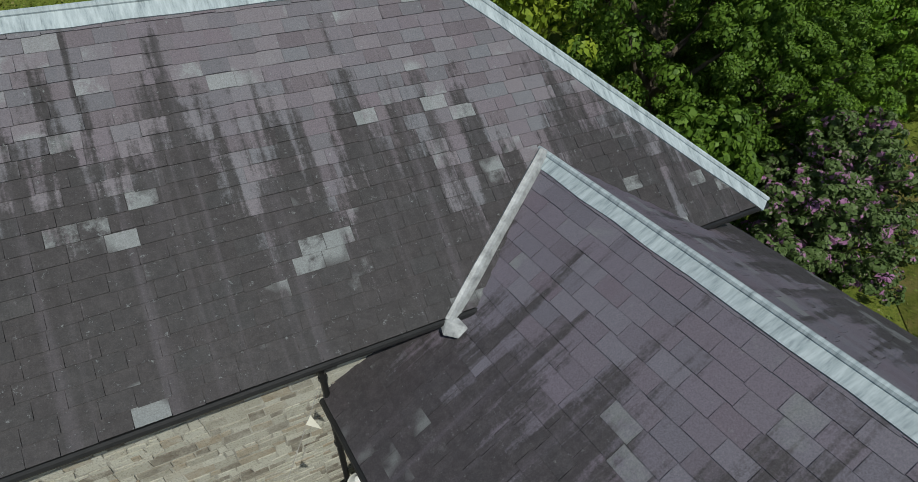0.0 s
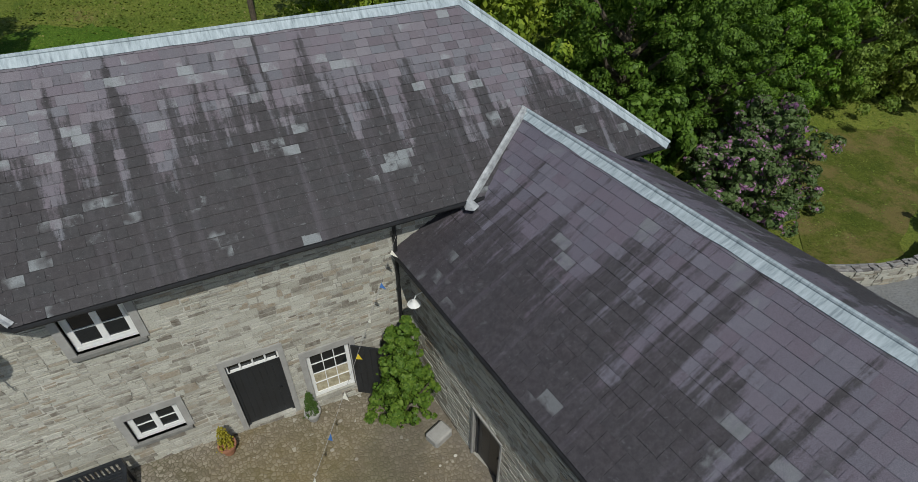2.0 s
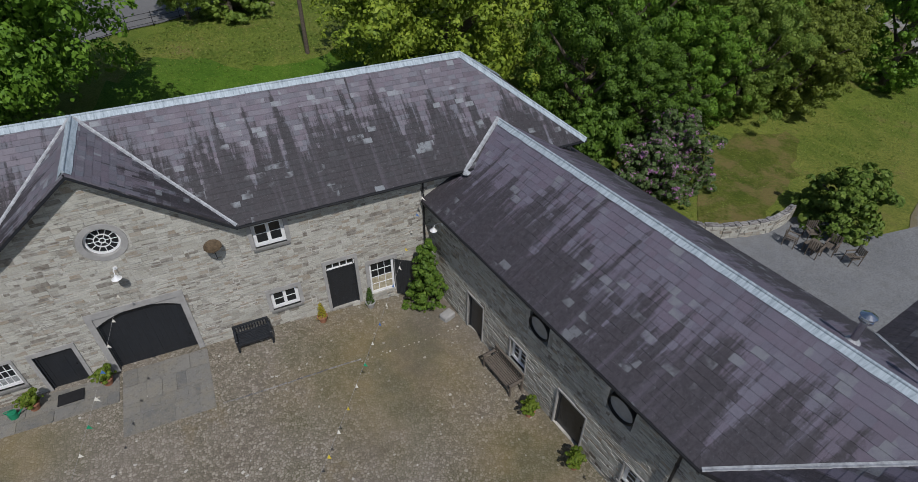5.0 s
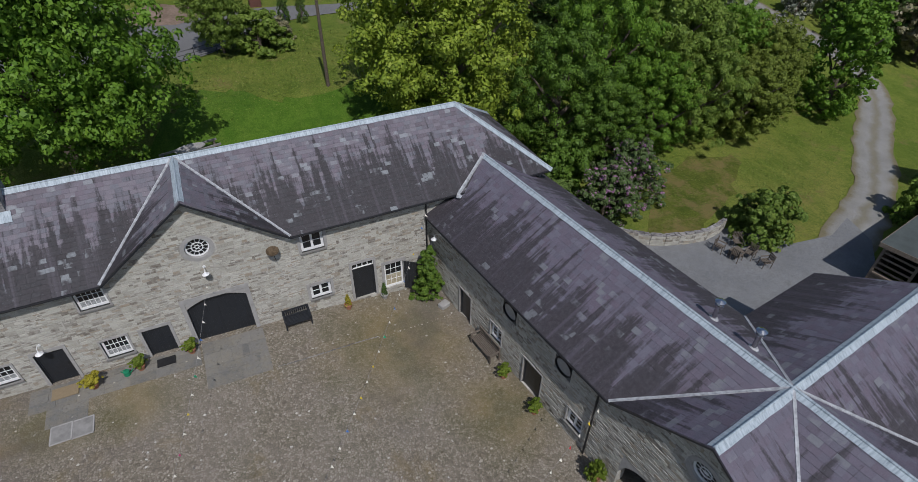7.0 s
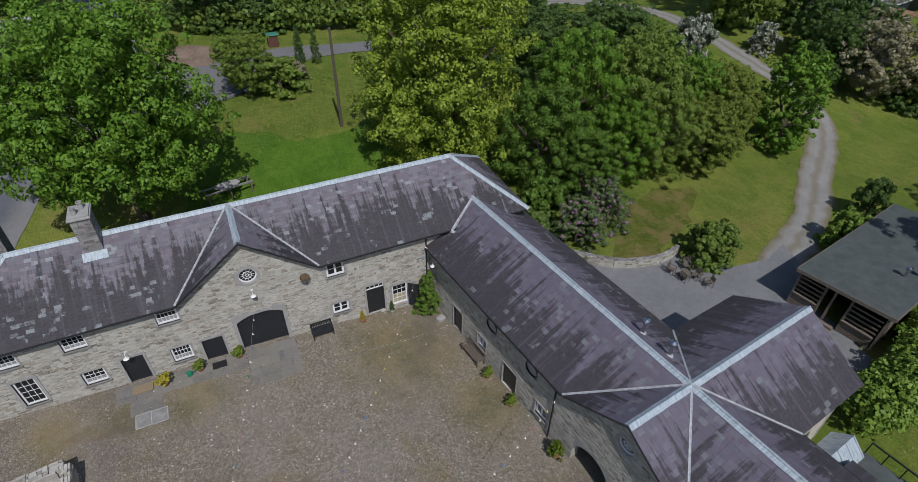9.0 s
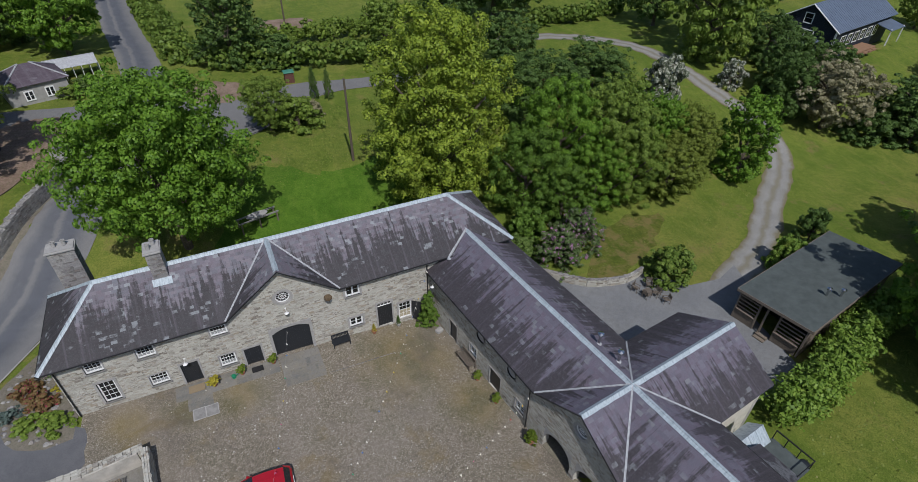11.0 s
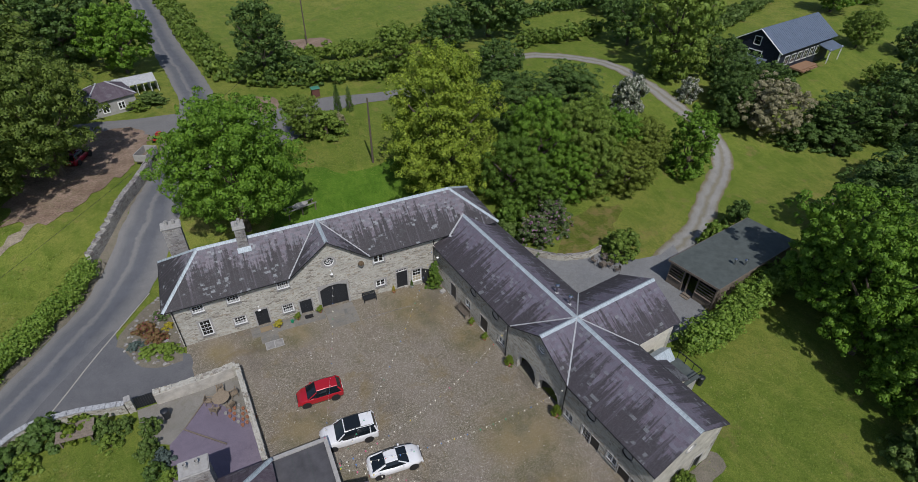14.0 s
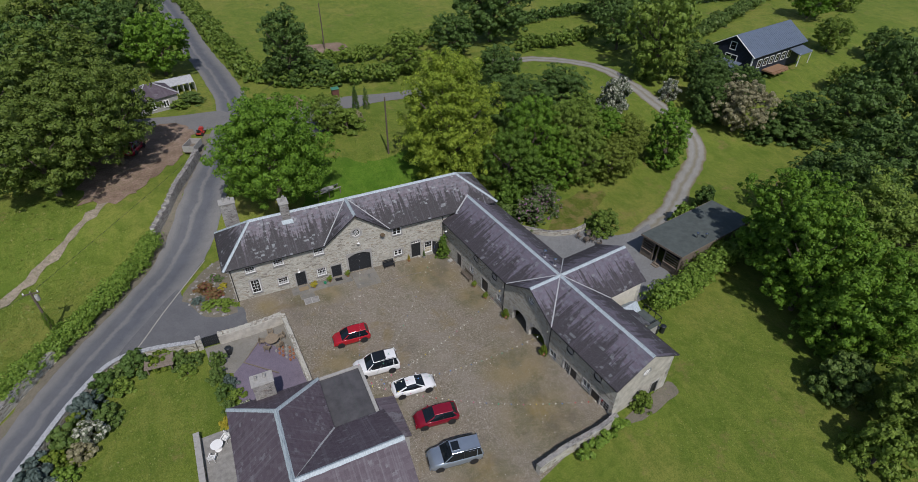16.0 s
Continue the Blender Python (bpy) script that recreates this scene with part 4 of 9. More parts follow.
stables = empty("stable_range", pose(0, 0, 0), "long stone stable range with slate hipped roof and central gable", "stable")
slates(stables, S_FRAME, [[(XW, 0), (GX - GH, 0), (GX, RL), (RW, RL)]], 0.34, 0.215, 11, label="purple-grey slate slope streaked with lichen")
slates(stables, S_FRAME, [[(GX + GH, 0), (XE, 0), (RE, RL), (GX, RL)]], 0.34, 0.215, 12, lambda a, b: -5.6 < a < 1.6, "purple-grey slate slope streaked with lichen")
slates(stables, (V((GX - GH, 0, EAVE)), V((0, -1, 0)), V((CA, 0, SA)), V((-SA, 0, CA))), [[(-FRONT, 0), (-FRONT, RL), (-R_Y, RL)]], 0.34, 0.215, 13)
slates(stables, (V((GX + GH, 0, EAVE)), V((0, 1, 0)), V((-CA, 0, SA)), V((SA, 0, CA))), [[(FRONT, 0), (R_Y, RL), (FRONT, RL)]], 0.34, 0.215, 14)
HW = math.atan2(RIDGE - EAVE, RW - XW)
HL = (RW - XW) / math.cos(HW)
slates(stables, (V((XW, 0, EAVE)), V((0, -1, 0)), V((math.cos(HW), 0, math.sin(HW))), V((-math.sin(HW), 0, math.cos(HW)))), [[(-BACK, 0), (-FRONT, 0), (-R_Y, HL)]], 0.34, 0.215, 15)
HE = math.atan2(RIDGE - EAVE, XE - RE)
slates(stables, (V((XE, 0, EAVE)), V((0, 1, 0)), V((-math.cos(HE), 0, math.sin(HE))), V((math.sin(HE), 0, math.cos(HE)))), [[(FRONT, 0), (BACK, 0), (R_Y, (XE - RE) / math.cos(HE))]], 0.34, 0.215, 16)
TN = math.atan2(RIDGE - EAVE, BACK - R_Y)
NL = (BACK - R_Y) / math.cos(TN)
slates(stables, (V((0, BACK, EAVE)), V((-1, 0, 0)), V((0, -math.cos(TN), math.sin(TN))), V((0, math.sin(TN), math.cos(TN)))), [[(-XE, 0), (-XW, 0), (-RW, NL), (-RE, NL)]], 0.68, 0.43, 17)
NS, NN = (0, -SA, CA), (0, math.sin(TN), math.cos(TN))
NW, NE = (-math.sin(HW), 0, math.cos(HW)), (math.sin(HE), 0, math.cos(HE))
lead(stables, (RW, R_Y, RIDGE), (RE, R_Y, RIDGE), NS, NN, 0.23, M_LEAD, label="weathered blue-grey lead ridge")
lead(stables, (RE, R_Y, RIDGE), (XE, FRONT, EAVE), NS, NE, 0.2, M_LEAD, name="lead_hip")
lead(stables, (RE, R_Y, RIDGE), (XE, BACK, EAVE), NN, NE, 0.2, M_LEAD, name="lead_hip")
lead(stables, (RW, R_Y, RIDGE), (XW, FRONT, EAVE), NS, NW, 0.17, M_LEAD, name="lead_hip")
lead(stables, (RW, R_Y, RIDGE), (XW, BACK, EAVE), NN, NW, 0.17, M_LEAD, name="lead_hip")
GW, GE = (-SA, 0, CA), (SA, 0, CA)
lead(stables, (GX, R_Y, RIDGE), (GX, FRONT + 0.06, RIDGE), GW, GE, 0.2, M_LEAD, name="lead_ridge")
lead(stables, (GX, R_Y, RIDGE), (GX - GH, FRONT, EAVE), NS, GW, 0.075, M_LEADPALE, 0, True, "lead_valley", "bright lead valley", 0.035)
lead(stables, (GX, R_Y, RIDGE), (GX + GH, FRONT, EAVE), NS, GE, 0.075, M_LEADPALE, 0, True, "lead_valley", "bright lead valley", 0.035)
# soffit below the gable's verges
for sgn in (-1, 1):
    bm = bmesh.new()
    vs = []
    for y in (FRONT, 0.0):
        for dz in (-0.18, -0.065):
            vs += [bm.verts.new((GX, y, RIDGE + dz)), bm.verts.new((GX + sgn * GH, y, EAVE + dz))]
    for q in ((0, 1, 3, 2), (4, 6, 7, 5), (0, 4, 5, 1), (2, 3, 7, 6), (0, 2, 6, 4), (1, 5, 7, 3)):
        bm.faces.new([vs[i] for i in q])
    part("bargeboard", bm, M_BLACK, stables, "black bargeboard")
part("soffit", box(box(bmesh.new(), XW + 0.05, GX - GH, FRONT + 0.02, 0.0, EAVE - 0.17, EAVE - 0.07), GX + GH, XE - 0.05, FRONT + 0.02, 0.0, EAVE - 0.17, EAVE - 0.07), M_BLACK, stables, "black eaves board")
gutter(stables, (XW, FRONT - 0.05, EAVE - 0.06), (GX - GH, FRONT - 0.05, EAVE - 0.06))
gutter(stables, (GX + GH, FRONT - 0.05, EAVE - 0.06), (XE, FRONT - 0.05, EAVE - 0.06))
gutter(stables, (XW - 0.05, FRONT, EAVE - 0.06), (XW - 0.05, BACK, EAVE - 0.06))

OPEN = {
    "winA": (-6.88, -5.76, 4.13, 5.17), "low": (-6.87, -5.8, 0.96, 1.86), "d1": (-4.6, -3.42, 0.0, 2.48), "w0": (-2.86, -1.77, 0.12, 1.86),
    "arch": (-12.55, -9.85, -0.1, 2.7), "d2": (-14.66, -13.5, 0.22, 2.11), "w2": (-16.33, -15.25, 1.07, 2.2), "u2": (-16.33, -15.2, 4.17, 5.28),
    "d3": (-18.78, -17.66, 0.45, 2.5), "w3": (-20.77, -19.64, 1.36, 2.38), "u3": (-20.83, -19.7, 4.14, 5.06), "u4": (-23.82, -22.77, 4.14, 5.03), "wL": (-23.66, -22.65, 1.2, 3.1)}
OVAL = (-11.2 - 0.52, -11.2 + 0.52, 5.9 - 0.52, 5.9 + 0.52, 1)
AX0, AX1 = OPEN["arch"][:2]
holes = [OPEN[n] for n in OPEN if n != "arch"] + [OVAL, (AX0, AX1, -0.6, 3.02)]
WX0, WX1 = -25.45, 6.7
near_face = lambda a, b: -5.4 < a < -0.2 and b > 2.0
stone_wall(stables, "wall", FACE, [(WX0, -1.0), (WX1, -1.0), (WX1, EAVE - 0.1), (WX0, EAVE - 0.1)], holes, 21, (M_STONE, M_STONES), near_face, label="coursed grey-brown rubble stone facade with lime mortar")
stone_wall(stables, "gable", FACE, [(GX - GH + 0.12, EAVE - 0.1), (GX + GH - 0.12, EAVE - 0.1), (GX, RIDGE - 0.12)], [OVAL], 22, (M_STONE, M_STONES), label="rubble stone gable")
# segmental arch over the coach doors
bm = bmesh.new()
n = 12
for i in range(n):
    xs = [AX0 + (AX1 - AX0) * j / n for j in (i, i + 1)]
    zs = [2.62 + 0.4 * (1 - ((x - (AX0 + AX1) / 2) / ((AX1 - AX0) / 2)) ** 2) for x in xs]
    vs = [bm.verts.new((x, y, z)) for y in (-0.004, 0.45) for x, z in ((xs[0], zs[0]), (xs[1], zs[1]), (xs[1], 3.02), (xs[0], 3.02))]
    for q in ((0, 1, 2, 3), (7, 6, 5, 4), (0, 4, 5, 1)):
        bm.faces.new([vs[j] for j in q])
bmesh.ops.remove_doubles(bm, verts=bm.verts, dist=0.001)
part("arch_head", bm, M_CEMENT, stables, "rendered head of the coach arch")
bm = bmesh.new()
fbox(bm, FACE, AX0 - 0.2, AX0, 0.0, 2.62, -0.1, 0.046)
fbox(bm, FACE, AX1, AX1 + 0.2, 0.0, 2.62, -0.1, 0.046)
fbox(bm, FACE, AX0 - 0.2, AX1 + 0.2, 3.02, 3.26, -0.1, 0.046)
fbox(bm, FACE, AX0 - 0.2, AX0, 2.62, 3.02, -0.1, 0.045)
fbox(bm, FACE, AX1, AX1 + 0.2, 2.62, 3.02, -0.1, 0.045)
part("arch_surround", bm, M_CEMENT, stables, "smooth grey render band round the coach arch")
plank_door(stables, FACE, AX0, AX1, -0.1, 3.0, "black boarded coach doors under a shallow arch", 0.2)
plank_door(stables, FACE, *OPEN["d1"], "black boarded door with white transom light", transom=0.36)
plank_door(stables, FACE, *OPEN["d2"], "black boarded stable door")
plank_door(stables, FACE, *OPEN["d3"], "black boarded front door")
window(stables, FACE, *OPEN["winA"], 2, 1, 2, "white casement window under the eaves")
window(stables, FACE, *OPEN["low"], 2, 1, 2, "white casement window")
window(stables, FACE, *OPEN["w0"], 1, 3, 4, "white glazed door with small panes", False)
window(stables, FACE, *OPEN["u2"], 1, 5, 3, "white small-paned window")
window(stables, FACE, *OPEN["w2"], 1, 5, 3, "white small-paned window")
window(stables, FACE, *OPEN["u3"], 1, 4, 3, "white small-paned window")
window(stables, FACE, *OPEN["w3"], 1, 4, 3, "white small-paned window")
window(stables, FACE, *OPEN["u4"], 1, 4, 3, "white small-paned window")
window(stables, FACE, *OPEN["wL"], 1, 3, 4, "white small-paned sash window")
oval_window(stables, FACE, -11.2, 5.9, 0.5, 0.5, "oval window with rendered surround in the gable")
# the other walls
W_FACE = (V((WX0, 0, 0)), V((0, -1, 0)), V((0, 0, 1)), V((-1, 0, 0)))
stone_wall(stables, "wall", W_FACE, [(-6.9, -1), (0.0, -1), (0.0, EAVE - 0.1), (-6.9, EAVE - 0.1)], [], 23, (M_STONE, M_STONES), label="rubble stone end wall")
E_FACE = (V((WX1, 0, 0)), V((0, 1, 0)), V((0, 0, 1)), V((1, 0, 0)))
stone_wall(stables, "wall", E_FACE, [(0.0, -1), (6.9, -1), (6.9, EAVE - 0.1), (0.0, EAVE - 0.1)], [], 24, (M_STONE, M_STONES), label="rubble stone end wall")
stone_wall(stables, "wall", (V((0, 6.9, 0)), V((-1, 0, 0)), V((0, 0, 1)), V((0, 1, 0))), [(-WX1, -1), (-WX0, -1), (-WX0, EAVE - 0.1), (-WX1, EAVE - 0.1)], [], 25, (M_STONE, M_STONES), stones=False)
downpipe(stables, -0.35, -0.1, land(-0.35, -0.1), EAVE - 0.3, (-0.35, FRONT - 0.05, EAVE - 0.08))
downpipe(stables, -25.3, -0.1, land(-25.3, -0.1), EAVE - 0.3, (-25.5, FRONT - 0.05, EAVE - 0.08))


def chimney(parent, x0, x1, y0, y1, z0, z1, seed, pots, flashing=True):
    """A stone stack with a projecting cap, clay pots and lead flashing."""
    rnd = random.Random(seed)
    c = part("chimney", box(bmesh.new(), x0 + 0.03, x1 - 0.03, y0 + 0.03, y1 - 0.03, z0, z1), M_MORTAR, parent, "grey stone chimney stack with capping")
    v, f = [], []
    for o, ex, ez, w in ((V((x0, y0, 0)), V((1, 0, 0)), V((0, -1, 0)), x1 - x0), (V((x1, y1, 0)), V((-1, 0, 0)), V((0, 1, 0)), x1 - x0), (V((x0, y1, 0)), V((0, -1, 0)), V((-1, 0, 0)), y1 - y0), (V((x1, y0, 0)), V((0, 1, 0)), V((1, 0, 0)), y1 - y0)):
        b = z0
        while b < z1 - 0.02:
            hh = min(rnd.uniform(0.08, 0.18), z1 - b)
            a = 0.0
            while a < w - 0.02:
                l = min(rnd.uniform(0.15, 0.5), w - a)
                slab(v, f, [(a + 0.006, b + 0.006), (a + l - 0.006, b + 0.006), (a + l - 0.006, b + hh - 0.006), (a + 0.006, b + hh - 0.006)], -0.04, rnd.uniform(-0.01, 0.012), (o, ex, V((0, 0, 1)), ez))
                a += l
            b += hh
    obj("stones", mesh_of("stones", v, f, M_DSTONES), c)["kind"] = "stuff"
    part("cap", box(box(bmesh.new(), x0 - 0.09, x1 + 0.09, y0 - 0.09, y1 + 0.09, z1, z1 + 0.12, None, 0.02), x0 - 0.03, x1 + 0.03, y0 - 0.03, y1 + 0.03, z1 + 0.12, z1 + 0.2), M_CEMENT, c, "weathered stone cap")
    for px, py in pots:
        part("chimney_pot", lathe(bmesh.new(), [(0.1, 0), (0.13, 0.02), (0.12, 0.3), (0.15, 0.34), (0.15, 0.4), (0.1, 0.4), (0.09, 0.2)], 12, Matrix.Translation((px, py, z1 + 0.2))), M_CEMENT, c, "pale clay chimney pot")
    return c


chimney(stables, -18.6, -17.7, R_Y - 0.75, R_Y + 0.45, RIDGE - 1.0, 10.1, 31, [(-18.3, R_Y - 0.4), (-18.0, R_Y + 0.05)])
chimney(stables, -24.6, -23.0, 6.5, 7.5, 3.0, 9.4, 32, [(-24.1, 7.0), (-23.5, 7.0)])
for x0, x1 in ((-18.75, -17.55),):
    part("flashing", fbox(bmesh.new(), S_FRAME, x0, x1, RL - 1.45, RL - 0.95, 0.03, 0.045), M_LEAD, stables, "lead flashing below the chimney")

# ---- the stable wing, turned a little ----
TURN = 6.77
wing = empty("stable_wing", pose(0, 0, 0, 0, 0, TURN), "stone stable wing with slate roof and cross gable", "stable")
WE, WR, WRX, WEX = 4.42, 6.65, 3.6, -0.38
WB = math.atan2(WR - WE, WRX - WEX)
WL = (WRX - WEX) / math.cos(WB)
CB, SB = math.cos(WB), math.sin(WB)
CU, CH = 17.2, 3.75
U1 = 29.95
CC = math.atan2(WR - WE, CH)
CL = CH / math.cos(CC)
WF = (V((WEX, 0, WE)), V((0, -1, 0)), V((CB, 0, SB)), V((-SB, 0, CB)))
EF = (V((2 * WRX - WEX, 0, WE)), V((0, 1, 0)), V((-CB, 0, SB)), V((SB, 0, CB)))
slates(wing, WF, [[(0.02, 0), (CU - CH, 0), (CU, WL), (-1.5, WL)]], 0.40, 0.255, 41, lambda a, b: a < 8.2 and b > 0.9, "dark grey slate slope with mossy patches")
slates(wing, WF, [[(CU + CH, 0), (U1, 0), (U1, WL), (CU, WL)]], 0.40, 0.255, 42, label="dark grey slate slope with mossy patches")
slates(wing, EF, [[(-U1, 0), (-CU - CH, 0), (-CU, WL), (-U1, WL)]], 0.40, 0.255, 43)
slates(wing, EF, [[(-CU + CH, 0), (1.5, 0), (1.5, WL), (-CU, WL)]], 0.40, 0.255, 44)
CE = 12.9
cn, cs = math.cos(CC), math.sin(CC)
NF = (V((0, -(CU - CH), WE)), V((-1, 0, 0)), V((0, -cn, cs)), V((0, cs, cn)))
SF = (V((0, -(CU + CH), WE)), V((1, 0, 0)), V((0, cn, cs)), V((0, -cs, cn)))
slates(wing, NF, [[(-WEX, 0), (-WRX, CL), (-WEX, CL)]], 0.40, 0.255, 45)
slates(wing, SF, [[(WEX, 0), (WRX, CL), (WEX, CL)]], 0.40, 0.255, 46)
slates(wing, NF, [[(-CE, 0), (-(2 * WRX - WEX), 0), (-WRX, CL), (-CE, CL)]], 0.40, 0.255, 47)
slates(wing, SF, [[(2 * WRX - WEX, 0), (CE, 0), (CE, CL), (WRX, CL)]], 0.40, 0.255, 48)
nW, nE, nN, nS = (-SB, 0, CB), (SB, 0, CB), (0, cs, cn), (0, -cs, cn)
lead(wing, (WRX, 1.3, WR), (WRX, -U1, WR), nW, nE, 0.22, M_LEADY, label="weathered blue-grey lead ridge")
lead(wing, (WEX, -CU, WR), (CE, -CU, WR), nN, nS, 0.23, M_LEAD, label="weathered blue-grey lead ridge")
for ex0, yy, nn, mm in ((WEX, CU - CH, nW, nN), (WEX, CU + CH, nW, nS), (2 * WRX - WEX, CU - CH, nE, nN), (2 * WRX - WEX, CU + CH, nE, nS)):
    lead(wing, (WRX, -CU, WR), (ex0, -yy, WE), nn, mm, 0.07, M_LEADPALE, 0, True, "lead_valley", "bright lead valley", 0.035)
# valley where the wing meets the main slope, in the wing's frame
TM = pose(0, 0, 0, 0, 0, -TURN)


def meet(e):
    """Where the wing's west slope meets the main slope, at the distance e from its facade."""
    z = WE + (e - WEX) * math.tan(WB)
    y = FRONT + (z - EAVE) / math.tan(TA)
    c, s = math.cos(radians(TURN)), math.sin(radians(TURN))
    u = (e * s - y) / c
    return V((e, -u, z))


nM = TM.to_3x3() @ V(NS)
FOOT = V((1.247, -0.611, 5.46))
lead(wing, meet(WRX), FOOT, nW, nM, 0.10, M_LEADPALE, 0, True, "lead_valley", "bright lead valley", 0.11)
bm = bmesh.new()
p = FOOT
vs = [bm.verts.new(p + V(q)) for q in ((-0.1, 0.08, 0.05), (0.1, 0.05, 0.1), (0.12, -0.26, 0.08), (-0.05, -0.3, 0.03), (-0.17, -0.13, 0.0), (-0.06, -0.04, 0.13))]
for q in ((0, 5, 1), (5, 2, 1), (5, 3, 2), (5, 4, 3), (5, 0, 4)):
    bm.faces.new([vs[i] for i in q])
part("lead_saddle", bm, M_LEADPALE, wing, "crumpled bright lead at the foot of the valley")
gutter(wing, (WEX - 0.05, -0.05, WE - 0.05), (WEX - 0.05, -(CU - CH), WE - 0.05))
gutter(wing, (WEX - 0.05, -(CU + CH), WE - 0.05), (WEX - 0.05, -U1, WE - 0.05))
gutter(wing, (2 * WRX - WEX + 0.05, -(CU + CH), WE - 0.05), (2 * WRX - WEX + 0.05, -U1, WE - 0.05))
part("soffit", box(box(bmesh.new(), WEX + 0.02, 0.0, -(CU - CH), -0.03, WE - 0.14, WE - 0.07), WEX + 0.02, 0.0, -U1 + 0.05, -(CU + CH), WE - 0.14, WE - 0.07), M_BLACK, wing, "black eaves board")
for sgn in (-1, 1):
    for x0, x1 in ((WEX, 0.0), (CE - 0.3, CE - 0.02)):
        bm = bmesh.new()
        vs = []
        for x in (x0, x1):
            for dz in (-0.16, -0.065):
                vs += [bm.verts.new((x, -CU, WR + dz)), bm.verts.new((x, -CU + sgn * CH, WE + dz))]
        for q in ((0, 1, 3, 2), (4, 6, 7, 5), (0, 4, 5, 1), (2, 3, 7, 6), (0, 2, 6, 4), (1, 5, 7, 3)):
            bm.faces.new([vs[i] for i in q])
        part("bargeboard", bm, M_BLACK, wing, "black bargeboard")
WFACE = (V((0, 0, 0)), V((0, -1, 0)), V((0, 0, 1)), V((-1, 0, 0)))
wo = {"d1": (2.9, 3.95, -0.46, 1.45), "w1": (5.75, 6.65, 0.45, 1.45), "d2": (8.4, 9.7, -0.38, 1.45), "w2": (11.45, 12.4, 0.38, 1.35),
      "wS": (20.85, 21.9, 0.2, 1.15), "dS": (22.95, 24.9, -0.4, 1.45), "wS2": (25.7, 26.75, 0.6, 1.6), "dS2": (26.95, 29.3, -0.2, 1.4)}
ovals = [(7.05, 3.2), (10.75, 3.2), (23.5, 3.3), (27.3, 3.3), (CU, 4.75)]
wholes = list(wo.values()) + [(a - 0.5, a + 0.5, b - 0.46, b + 0.46, 1) for a, b in ovals]
arches = [(14.5, 17.0, -1.0, 1.9), (17.45, 20.05, -1.0, 1.9)]
stone_wall(wing, "wall", WFACE, [(0.0, -1.2), (29.7, -1.2), (29.7, WE - 0.1), (0.0, WE - 0.1)], wholes + arches, 51, (M_STONE, M_STONES), lambda a, b: a < 9 and 1.5 < b < 3.0, label="coursed rubble stone facade")
stone_wall(wing, "gable", WFACE, [(CU - CH + 0.1, WE - 0.1), (CU + CH - 0.1, WE - 0.1), (CU, WR - 0.1)], [wholes[-1]], 52, (M_STONE, M_STONES), label="rubble stone gable")
for a0, a1, b0, b1 in arches:
    bm = bmesh.new()
    for i in range(12):
        us = [a0 + (a1 - a0) * j / 12 for j in (i, i + 1)]
        zs = [0.75 + 1.1 * math.sqrt(max(0.0, 1 - ((u - (a0 + a1) / 2) / ((a1 - a0) / 2)) ** 2)) for u in us]
        vs = [bm.verts.new((x, -u, z)) for x in (-0.004, 0.45) for u, z in ((us[0], zs[0]), (us[1], zs[1]), (us[1], 1.9), (us[0], 1.9))]
        for q in ((0, 1, 2, 3), (7, 6, 5, 4), (0, 4, 5, 1)):
            bm.faces.new([vs[j] for j in q])
    bmesh.ops.remove_doubles(bm, verts=bm.verts, dist=0.001)
    part("arch_head", bm, M_CEMENT, wing, "rendered round head of a cart arch")
part("cart_bay", box(bmesh.new(), 3.2, 3.3, -20.6, -14.2, -1.0, 2.6), M_CEMENT, wing, "plain wall at the back of the cart bay")
part("cart_bay_floor", box(bmesh.new(), 0.02, 3.2, -20.6, -14.2, -1.0, -0.18), M_VERGE, wing, "bare earth floor of the cart bay")
plank_door(wing, WFACE, *wo["d1"], "black boarded stable door")
plank_door(wing, WFACE, *wo["d2"], "black boarded stable door standing in shade")
window(wing, WFACE, *wo["w1"], 2, 1, 3, "white casement window")
window(wing, WFACE, *wo["w2"], 2, 1, 3, "white casement window")
window(wing, WFACE, *wo["wS"], 2, 1, 3, "white casement window")
window(wing, WFACE, *wo["wS2"], 2, 1, 3, "white casement window")
window(wing, WFACE, 22.95, 23.95, -0.4, 1.45, 1, 3, 5, "white glazed stable door", False)
plank_door(wing, WFACE, 23.95, 24.9, -0.4, 1.45, "black boarded stable door")
plank_door(wing, WFACE, 26.95, 28.1, -0.2, 1.4, "black boarded stable door")
window(wing, WFACE, 28.1, 29.3, -0.2, 1.4, 1, 3, 4, "white glazed stable door", False)
for a, b in ovals[:4]:
    blind_oval(wing, WFACE, a, b, 0.48, 0.42)
for a, b in ovals[4:]:
    oval_window(wing, WFACE, a, b, 0.46, 0.42, "oval window with rendered surround", 0.16 if b < 4 else 0.2)
downpipe(wing, -0.1, -12.8, land(1.4, -12.8), WE - 0.25, (WEX - 0.05, -13.2, WE - 0.08))
downpipe(wing, -0.1, -20.7, land(2.3, -20.7), WE - 0.25, (WEX - 0.05, -21.0, WE - 0.08))
SEND = (V((0, -29.7, 0)), V((1, 0, 0)), V((0, 0, 1)), V((0, -1, 0)))
WX = 2 * WRX
